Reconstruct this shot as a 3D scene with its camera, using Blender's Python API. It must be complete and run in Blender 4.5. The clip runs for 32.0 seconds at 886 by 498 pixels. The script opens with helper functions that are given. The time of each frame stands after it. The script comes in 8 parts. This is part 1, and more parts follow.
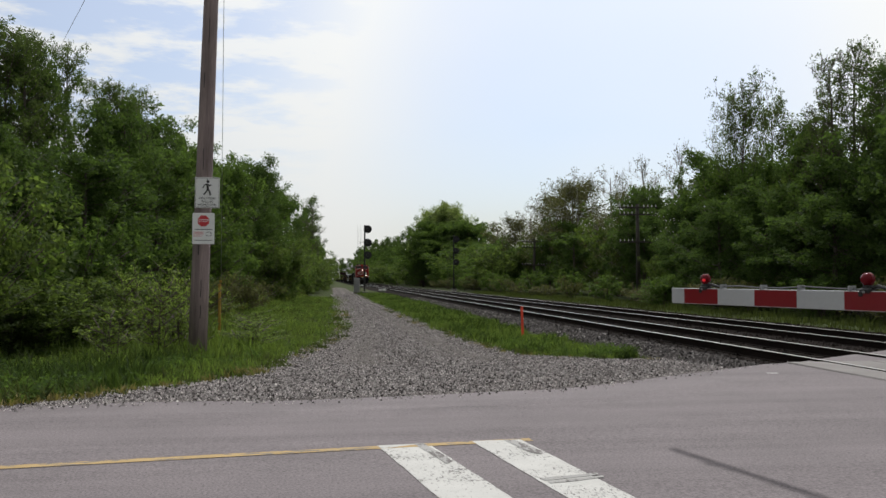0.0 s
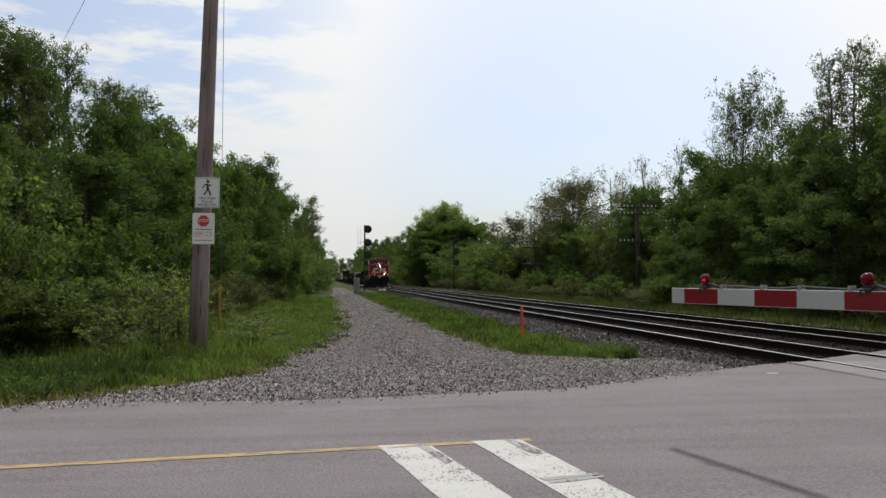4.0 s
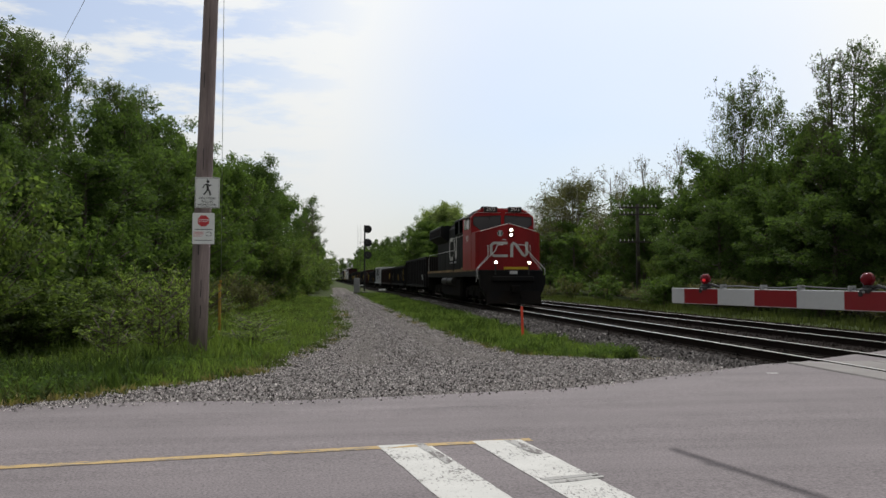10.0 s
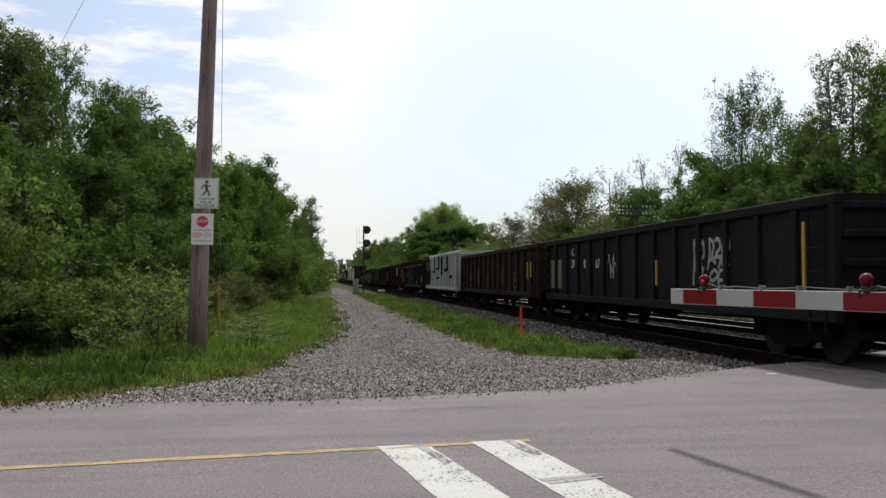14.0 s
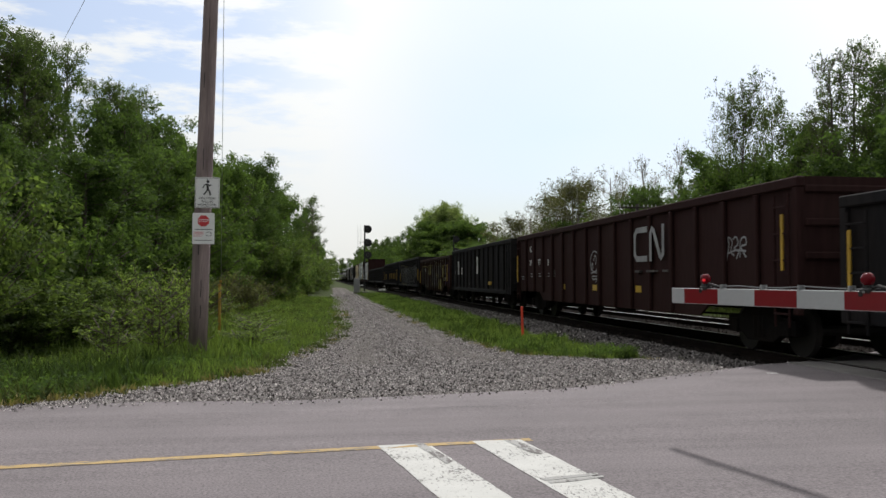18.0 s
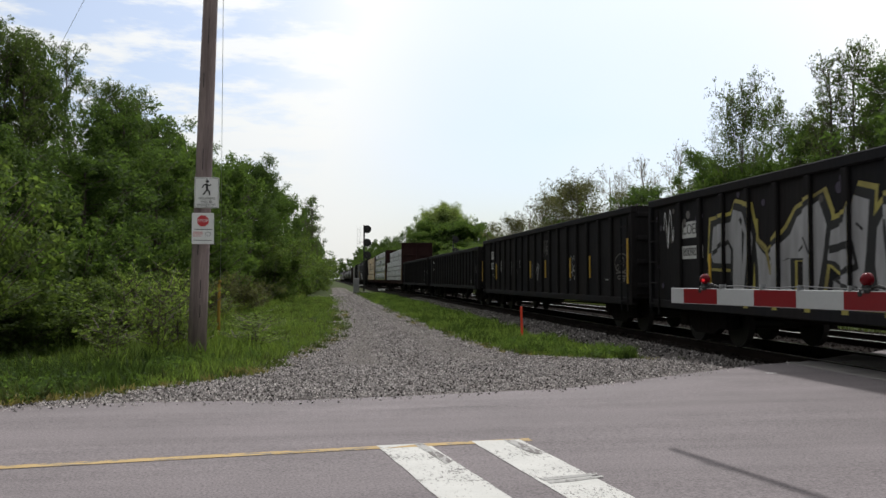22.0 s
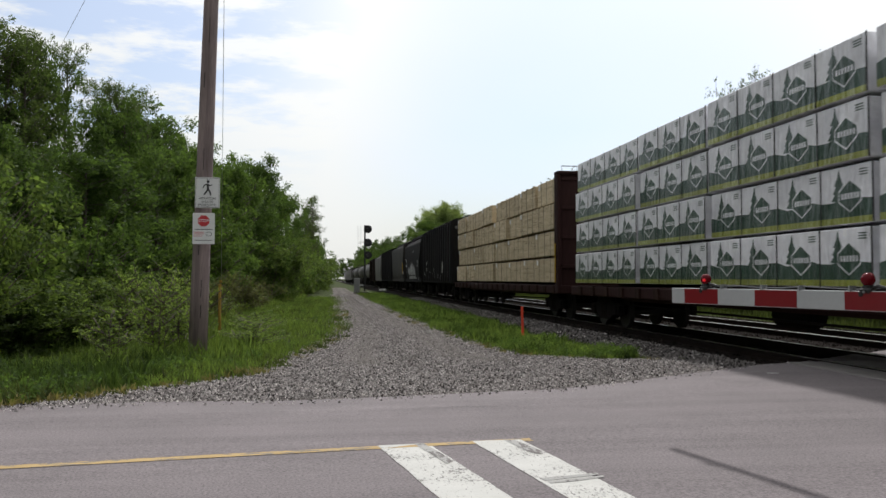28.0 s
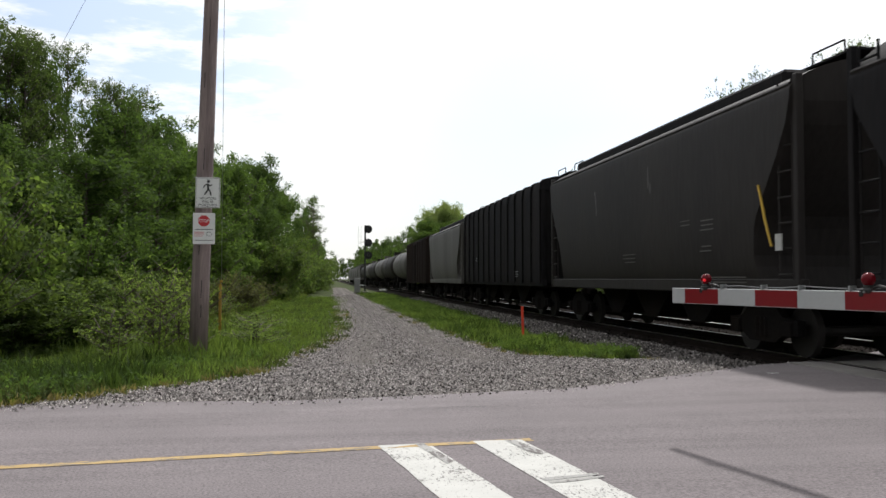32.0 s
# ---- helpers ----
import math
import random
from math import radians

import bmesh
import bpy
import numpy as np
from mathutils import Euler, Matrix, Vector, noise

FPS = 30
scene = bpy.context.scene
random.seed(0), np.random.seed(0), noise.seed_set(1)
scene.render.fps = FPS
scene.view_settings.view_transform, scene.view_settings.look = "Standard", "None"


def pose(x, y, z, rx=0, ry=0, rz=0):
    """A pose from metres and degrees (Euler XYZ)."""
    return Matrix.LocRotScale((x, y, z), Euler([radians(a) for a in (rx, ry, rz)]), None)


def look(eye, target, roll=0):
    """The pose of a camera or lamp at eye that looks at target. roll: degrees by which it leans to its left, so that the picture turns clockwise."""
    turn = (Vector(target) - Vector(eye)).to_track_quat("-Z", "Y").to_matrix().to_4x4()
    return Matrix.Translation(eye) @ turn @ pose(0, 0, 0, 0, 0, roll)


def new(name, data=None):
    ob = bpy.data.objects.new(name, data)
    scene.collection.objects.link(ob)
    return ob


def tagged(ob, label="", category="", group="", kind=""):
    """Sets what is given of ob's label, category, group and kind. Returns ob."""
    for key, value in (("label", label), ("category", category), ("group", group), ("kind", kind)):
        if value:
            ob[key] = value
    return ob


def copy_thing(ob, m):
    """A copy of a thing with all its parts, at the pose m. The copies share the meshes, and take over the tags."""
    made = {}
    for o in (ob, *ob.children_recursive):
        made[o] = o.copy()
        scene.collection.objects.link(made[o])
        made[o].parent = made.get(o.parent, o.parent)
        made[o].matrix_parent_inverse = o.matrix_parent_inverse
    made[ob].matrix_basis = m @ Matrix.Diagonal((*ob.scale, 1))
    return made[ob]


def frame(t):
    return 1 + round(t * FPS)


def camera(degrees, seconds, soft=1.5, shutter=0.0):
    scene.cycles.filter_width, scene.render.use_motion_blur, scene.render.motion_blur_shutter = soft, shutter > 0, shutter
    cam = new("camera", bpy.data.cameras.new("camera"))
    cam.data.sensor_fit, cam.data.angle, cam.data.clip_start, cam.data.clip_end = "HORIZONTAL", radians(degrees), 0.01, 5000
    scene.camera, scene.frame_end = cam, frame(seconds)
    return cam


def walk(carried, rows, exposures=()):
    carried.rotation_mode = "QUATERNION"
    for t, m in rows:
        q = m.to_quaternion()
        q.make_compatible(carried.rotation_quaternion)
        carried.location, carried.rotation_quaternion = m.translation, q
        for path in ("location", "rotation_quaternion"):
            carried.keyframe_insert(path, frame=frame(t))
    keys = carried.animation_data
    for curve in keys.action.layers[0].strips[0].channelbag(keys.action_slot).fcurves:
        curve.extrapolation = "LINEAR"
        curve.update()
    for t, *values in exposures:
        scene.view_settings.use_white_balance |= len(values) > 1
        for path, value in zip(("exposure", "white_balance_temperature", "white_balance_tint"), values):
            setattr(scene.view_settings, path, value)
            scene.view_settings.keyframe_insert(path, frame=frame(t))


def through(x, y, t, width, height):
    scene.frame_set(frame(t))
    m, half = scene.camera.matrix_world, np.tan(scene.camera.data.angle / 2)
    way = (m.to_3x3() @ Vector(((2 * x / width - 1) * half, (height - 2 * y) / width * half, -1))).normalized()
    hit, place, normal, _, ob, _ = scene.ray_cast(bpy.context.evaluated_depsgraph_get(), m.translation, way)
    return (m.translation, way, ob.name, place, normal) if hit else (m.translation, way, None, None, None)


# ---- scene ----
cam = camera(55.19, 32.0, soft=1.5, shutter=0.08)

# ---- the camera stands on a tripod and trembles a little ----
EYE = (0.0, 0.0, 1.32)
YAW, PITCH = -7.82, 2.02


def sight(dx=0.0, dy=0.0, roll=0.0):
    return pose(*EYE, 90 + PITCH + dy * 0.0382, 0, YAW + dx * 0.0382) @ pose(0, 0, 0, 0, 0, roll)


SHAKE = [(0, 0, 0), (11, 0, 0), (11.5, 1, 0), (12, 0, 0), (12.5, 0.5, 0), (13, -0.5, 1.2), (13.5, -1.2, 1.2), (14, -1.8, 1.2),
         (14.5, 0, 0.5), (16.5, 0, 1), (17, -0.8, 0), (18, 0, 0), (18.5, 0, -0.8), (19, -0.3, 0), (19.5, -1, 0), (20, 0, 0),
         (21, -0.3, 0.7), (22, -1, 0), (23, -1, 0), (23.5, 0.8, 0), (24, 0.3, 0), (25, 0.5, 0), (25.5, 3, -0.3), (27.5, 1, 0.5),
         (28, 0.3, 0), (29, -1.3, 0), (29.5, 0.3, 0.5), (30, 0.8, 0), (30.5, 0, 0), (31, -0.8, 0.5), (31.5, 2.5, -0.7), (32, 0.8, 0)]
EXPOSURE = [(0, -0.07), (10.7, -0.07), (11.3, 0.07), (13, 0.13), (19, 0.08), (28, 0.09), (32, 0.32)]
walk(cam, [(t, sight(dx, dy)) for t, dx, dy in SHAKE], EXPOSURE)

# ---- world, sun ----
SUN_EL, SUN_AZ = 52.5, 24.3          # degrees; azimuth from +Y towards +X
world = bpy.data.worlds.new("sky")
scene.world = world
world.use_nodes = True
wn, wl = world.node_tree.nodes, world.node_tree.links
wn.clear()
w_out, w_bg = wn.new("ShaderNodeOutputWorld"), wn.new("ShaderNodeBackground")
w_sky = wn.new("ShaderNodeTexSky")
w_sky.sky_type, w_sky.sun_disc = "NISHITA", False
w_sky.sun_elevation, w_sky.sun_rotation = radians(SUN_EL), radians(SUN_AZ)
w_sky.air_density, w_sky.dust_density, w_sky.ozone_density = 1.0, 2.5, 1.0
w_tc = wn.new("ShaderNodeTexCoord")


def w_math(op, a, b, c=None, clamp=False):
    n = wn.new("ShaderNodeMath")
    n.operation, n.use_clamp = op, clamp
    for k, v in enumerate((a, b, c)):
        if isinstance(v, (int, float)):
            n.inputs[k].default_value = v
        elif v is not None:
            wl.new(v, n.inputs[k])
    return n.outputs["Value"]


def w_cloud(scale, stretch, detail, rough, lo, hi):
    """Cloud noise over the dome, as a value from 0 to 1."""
    mp, tex, rg = wn.new("ShaderNodeMapping"), wn.new("ShaderNodeTexNoise"), wn.new("ShaderNodeMapRange")
    mp.inputs["Scale"].default_value = (1.0, 1.0, stretch)
    tex.inputs["Scale"].default_value, tex.inputs["Detail"].default_value, tex.inputs["Roughness"].default_value = scale, detail, rough
    rg.interpolation_type = "SMOOTHSTEP"
    rg.inputs["From Min"].default_value, rg.inputs["From Max"].default_value = lo, hi
    wl.new(w_tc.outputs["Generated"], mp.inputs["Vector"])
    wl.new(mp.outputs["Vector"], tex.inputs["Vector"])
    wl.new(tex.outputs["Fac"], rg.inputs["Value"])
    return rg.outputs["Result"]


def w_towards(d, lo, hi, a, b):
    """A value that goes smoothly from a to b as the view turns towards d."""
    dot, rg = wn.new("ShaderNodeVectorMath"), wn.new("ShaderNodeMapRange")
    dot.operation = "DOT_PRODUCT"
    dot.inputs[1].default_value = d
    rg.interpolation_type = "SMOOTHSTEP"
    for key, value in (("From Min", lo), ("From Max", hi), ("To Min", a), ("To Max", b)):
        rg.inputs[key].default_value = value
    wl.new(w_tc.outputs["Generated"], dot.inputs[0])
    wl.new(dot.outputs["Value"], rg.inputs["Value"])
    return rg.outputs["Result"]


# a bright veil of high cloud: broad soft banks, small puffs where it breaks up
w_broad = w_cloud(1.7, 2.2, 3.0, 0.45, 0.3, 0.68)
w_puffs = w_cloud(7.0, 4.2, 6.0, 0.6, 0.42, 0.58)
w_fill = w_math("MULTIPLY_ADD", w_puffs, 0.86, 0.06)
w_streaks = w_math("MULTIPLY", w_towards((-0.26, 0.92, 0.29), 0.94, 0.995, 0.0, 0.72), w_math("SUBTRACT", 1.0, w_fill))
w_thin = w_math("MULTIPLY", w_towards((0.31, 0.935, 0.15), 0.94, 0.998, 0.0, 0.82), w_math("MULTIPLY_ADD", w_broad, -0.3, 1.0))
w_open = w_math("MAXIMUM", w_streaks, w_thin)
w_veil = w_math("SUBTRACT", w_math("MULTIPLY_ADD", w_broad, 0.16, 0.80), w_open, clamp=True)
# the veil is brighter towards the sun, and hazy at the skyline
w_glow = w_towards((0.25, 0.554, 0.794), 0.1, 1.0, 4.7, 10.7)
w_bright = wn.new("ShaderNodeMix")
w_bright.data_type, w_bright.blend_type = "RGBA", "MULTIPLY"
w_bright.inputs["Factor"].default_value = 1.0
w_bright.inputs["A"].default_value = (0.985, 0.992, 0.97, 1)
wl.new(w_glow, w_bright.inputs["B"])
w_mix = wn.new("ShaderNodeMix")
w_mix.data_type = "RGBA"
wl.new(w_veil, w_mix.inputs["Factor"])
w_haze = wn.new("ShaderNodeMix")
w_haze.data_type, w_haze.blend_type = "RGBA", "MULTIPLY"
w_haze.inputs["Factor"].default_value = 1.0
w_haze.inputs["B"].default_value = (0.97, 1.09, 1.27, 1)
wl.new(w_sky.outputs["Color"], w_haze.inputs["A"])
wl.new(w_haze.outputs["Result"], w_mix.inputs["A"])
wl.new(w_bright.outputs["Result"], w_mix.inputs["B"])
wl.new(w_mix.outputs["Result"], w_bg.inputs["Color"])
w_bg.inputs["Strength"].default_value = 0.105
wl.new(w_bg.outputs["Background"], w_out.inputs["Surface"])

sun = new("sun", bpy.data.lights.new("sun", "SUN"))
sun.data.energy, sun.data.angle, sun.data.color = 2.95, radians(3.0), (1.0, 0.975, 0.945)
_sd = Vector((math.sin(radians(SUN_AZ)) * math.cos(radians(SUN_EL)), math.cos(radians(SUN_AZ)) * math.cos(radians(SUN_EL)), math.sin(radians(SUN_EL))))
sun.matrix_world = look(_sd * 100, (0, 0, 0))


# ---- materials ----
def mat(name, color, rough=0.7, metal=0.0, vary=0.25, scale=1.5, fine=30.0, bump=0.15, tint=None, per_object=0.0, streak=1.0, island=0.0, spec=0.5):
    """A surface with two scales of variation. streak > 1 draws the stains out along z. tint: a second colour for the stains."""
    m = bpy.data.materials.new(name)
    m.use_nodes = True
    n, l = m.node_tree.nodes, m.node_tree.links
    b = n["Principled BSDF"]
    b.inputs["Roughness"].default_value, b.inputs["Metallic"].default_value = rough, metal
    b.inputs["Specular IOR Level"].default_value = spec
    tc, mp = n.new("ShaderNodeTexCoord"), n.new("ShaderNodeMapping")
    mp.inputs["Scale"].default_value = (1, 1, 1 / streak)
    l.new(tc.outputs["Object"], mp.inputs["Vector"])
    big, small = n.new("ShaderNodeTexNoise"), n.new("ShaderNodeTexNoise")
    big.inputs["Scale"].default_value, big.inputs["Detail"].default_value = scale, 5
    small.inputs["Scale"].default_value, small.inputs["Detail"].default_value = fine, 3
    for q in (big, small):
        l.new(mp.outputs["Vector"], q.inputs["Vector"])
    ramp = n.new("ShaderNodeValToRGB")
    e = ramp.color_ramp.elements
    e[0].position, e[1].position = 0.3, 0.7
    tint = tint or tuple(c * (1 - vary) for c in color)
    e[0].color = (*tint, 1)
    e[1].color = (*[min(1, c * (1 + 0.5 * vary)) for c in color], 1)
    l.new(big.outputs["Fac"], ramp.inputs["Fac"])
    mul = n.new("ShaderNodeMix")
    mul.data_type, mul.blend_type = "RGBA", "MULTIPLY"
    mul.inputs["Factor"].default_value = 1.0
    rng = n.new("ShaderNodeMapRange")
    rng.inputs["To Min"].default_value, rng.inputs["To Max"].default_value = 1 - vary, 1 + vary
    l.new(small.outputs["Fac"], rng.inputs["Value"])
    l.new(ramp.outputs["Color"], mul.inputs["A"])
    l.new(rng.outputs["Result"], mul.inputs["B"])
    last = mul.outputs["Result"]
    if per_object or island:
        src = n.new("ShaderNodeObjectInfo").outputs["Random"] if per_object else n.new("ShaderNodeNewGeometry").outputs["Random Per Island"]
        amt = per_object or island
        r2 = n.new("ShaderNodeMapRange")
        r2.inputs["To Min"].default_value, r2.inputs["To Max"].default_value = 1 - amt, 1 + amt
        l.new(src, r2.inputs["Value"])
        m2 = n.new("ShaderNodeMix")
        m2.data_type, m2.blend_type = "RGBA", "MULTIPLY"
        m2.inputs["Factor"].default_value = 1.0
        l.new(last, m2.inputs["A"])
        l.new(r2.outputs["Result"], m2.inputs["B"])
        last = m2.outputs["Result"]
    l.new(last, b.inputs["Base Color"])
    if bump:
        bp = n.new("ShaderNodeBump")
        bp.inputs["Strength"].default_value, bp.inputs["Distance"].default_value = bump, 0.02
        l.new(small.outputs["Fac"], bp.inputs["Height"])
        l.new(bp.outputs["Normal"], b.inputs["Normal"])
    return m


def glow(name, color, strength):
    m = mat(name, color, rough=0.3, vary=0.05, bump=0)
    b = m.node_tree.nodes["Principled BSDF"]
    b.inputs["Emission Color"].default_value = (*color, 1)
    b.inputs["Emission Strength"].default_value = strength
    return m


def leaf_mat(name, color, vary=0.3, through=0.52, patch=0.25, stain=0.2):
    m = mat(name, color, rough=0.7, vary=stain, scale=patch, fine=3.0, bump=0, island=vary, spec=0.12)
    n, l = m.node_tree.nodes, m.node_tree.links
    b, out = n["Principled BSDF"], n["Material Output"]
    tr, mx = n.new("ShaderNodeBsdfTranslucent"), n.new("ShaderNodeMixShader")
    src = b.inputs["Base Color"].links[0].from_socket
    warm = n.new("ShaderNodeMix")
    warm.data_type, warm.blend_type = "RGBA", "MULTIPLY"
    warm.inputs["Factor"].default_value = 1.0
    warm.inputs["B"].default_value = (1.45, 1.55, 0.7, 1)
    l.new(src, warm.inputs["A"])
    l.new(warm.outputs["Result"], tr.inputs["Color"])
    mx.inputs["Fac"].default_value = through
    l.new(b.outputs["BSDF"], mx.inputs[1])
    l.new(tr.outputs["BSDF"], mx.inputs[2])
    l.new(mx.outputs["Shader"], out.inputs["Surface"])
    return m


def worn(name, color, under, scale=7.0, cut=0.47, stretch=(1.0, 1.0, 1.0)):
    """Road paint rubbed away in flecks down to the asphalt."""
    m = mat(name, color, 0.85, vary=0.1, scale=3, fine=60, bump=0.1, spec=0.2)
    n, l = m.node_tree.nodes, m.node_tree.links
    b = n["Principled BSDF"]
    tc, tex, tex2 = n.new("ShaderNodeTexCoord"), n.new("ShaderNodeTexNoise"), n.new("ShaderNodeTexNoise")
    tex.inputs["Scale"].default_value, tex.inputs["Detail"].default_value, tex.inputs["Roughness"].default_value = scale, 9, 0.72
    tex2.inputs["Scale"].default_value = 1.7
    add = n.new("ShaderNodeMath")
    add.operation = "MULTIPLY_ADD"
    add.inputs[1].default_value = 0.45
    ramp = n.new("ShaderNodeValToRGB")
    ramp.color_ramp.elements[0].position, ramp.color_ramp.elements[1].position = cut + 0.16, cut + 0.225
    mix = n.new("ShaderNodeMix")
    mix.data_type = "RGBA"
    mix.inputs["A"].default_value = (*under, 1)
    mp = n.new("ShaderNodeMapping")
    mp.inputs["Scale"].default_value = stretch
    l.new(tc.outputs["Object"], mp.inputs["Vector"])
    l.new(mp.outputs["Vector"], tex.inputs["Vector"])
    l.new(tc.outputs["Object"], tex2.inputs["Vector"])
    l.new(tex2.outputs["Fac"], add.inputs[0])
    l.new(tex.outputs["Fac"], add.inputs[2])
    l.new(add.outputs["Value"], ramp.inputs["Fac"])
    l.new(ramp.outputs["Color"], mix.inputs["Factor"])
    l.new(b.inputs["Base Color"].links[0].from_socket, mix.inputs["B"])
    l.new(mix.outputs["Result"], b.inputs["Base Color"])
    return m


def boards(name, light, dark):
    """Stacked boards: rows 4.5 cm high with dark joints, each board a shade of its own."""
    m = mat(name, light, 0.85, vary=0.22, scale=0.8, fine=9, bump=0.5, streak=0.1, spec=0.15, tint=dark, per_object=0.1)
    n, l = m.node_tree.nodes, m.node_tree.links
    b = n["Principled BSDF"]
    tc, sp, cb, br = n.new("ShaderNodeTexCoord"), n.new("ShaderNodeSeparateXYZ"), n.new("ShaderNodeCombineXYZ"), n.new("ShaderNodeTexBrick")
    l.new(tc.outputs["Object"], sp.inputs["Vector"])
    l.new(sp.outputs["Y"], cb.inputs["X"])
    l.new(sp.outputs["Z"], cb.inputs["Y"])
    l.new(cb.outputs["Vector"], br.inputs["Vector"])
    for key, value in (("Scale", 1.0), ("Mortar Size", 0.003), ("Mortar Smooth", 0.3), ("Bias", 0.0), ("Brick Width", 2.44), ("Row Height", 0.046)):
        br.inputs[key].default_value = value
    br.inputs["Color1"].default_value, br.inputs["Color2"].default_value, br.inputs["Mortar"].default_value = (1.05, 1.05, 1.05, 1), (0.94, 0.93, 0.92, 1), (0.72, 0.68, 0.62, 1)
    mul = n.new("ShaderNodeMix")
    mul.data_type, mul.blend_type = "RGBA", "MULTIPLY"
    mul.inputs["Factor"].default_value = 1.0
    l.new(b.inputs["Base Color"].links[0].from_socket, mul.inputs["A"])
    l.new(br.outputs["Color"], mul.inputs["B"])
    l.new(mul.outputs["Result"], b.inputs["Base Color"])
    return m


def crinkled(name, color, tint):
    """Glossy plastic sheeting with slanting folds."""
    m = mat(name, color, 0.3, vary=0.16, scale=2.2, fine=8, bump=0, per_object=0.08, tint=tint)
    n, l = m.node_tree.nodes, m.node_tree.links
    tc, mp, tex, bp = n.new("ShaderNodeTexCoord"), n.new("ShaderNodeMapping"), n.new("ShaderNodeTexNoise"), n.new("ShaderNodeBump")
    mp.inputs["Rotation"].default_value, mp.inputs["Scale"].default_value = (radians(38), 0, 0), (1.0, 4.5, 0.9)
    tex.inputs["Scale"].default_value, tex.inputs["Detail"].default_value, tex.inputs["Distortion"].default_value = 1.6, 5, 0.6
    bp.inputs["Strength"].default_value, bp.inputs["Distance"].default_value = 1.0, 0.15
    l.new(tc.outputs["Object"], mp.inputs["Vector"])
    l.new(mp.outputs["Vector"], tex.inputs["Vector"])
    l.new(tex.outputs["Fac"], bp.inputs["Height"])
    l.new(bp.outputs["Normal"], n["Principled BSDF"].inputs["Normal"])
    return m


def travelled(m, amount=0.16):
    """Long pale and dark wear along the way of the traffic."""
    n, l = m.node_tree.nodes, m.node_tree.links
    b = n["Principled BSDF"]
    tc, mp, tex, rg, mul = n.new("ShaderNodeTexCoord"), n.new("ShaderNodeMapping"), n.new("ShaderNodeTexNoise"), n.new("ShaderNodeMapRange"), n.new("ShaderNodeMix")
    mp.inputs["Rotation"].default_value, mp.inputs["Scale"].default_value = (0, 0, radians(-7.4)), (0.1, 1.5, 1)
    tex.inputs["Scale"].default_value, tex.inputs["Detail"].default_value, tex.inputs["Roughness"].default_value = 1.0, 6, 0.62
    rg.inputs["From Min"].default_value, rg.inputs["From Max"].default_value = 0.3, 0.7
    rg.inputs["To Min"].default_value, rg.inputs["To Max"].default_value = 1 - amount, 1 + amount
    mul.data_type, mul.blend_type = "RGBA", "MULTIPLY"
    mul.inputs["Factor"].default_value = 1.0
    l.new(tc.outputs["Object"], mp.inputs["Vector"])
    l.new(mp.outputs["Vector"], tex.inputs["Vector"])
    l.new(tex.outputs["Fac"], rg.inputs["Value"])
    l.new(b.inputs["Base Color"].links[0].from_socket, mul.inputs["A"])
    l.new(rg.outputs["Result"], mul.inputs["B"])
    l.new(mul.outputs["Result"], b.inputs["Base Color"])
    return m


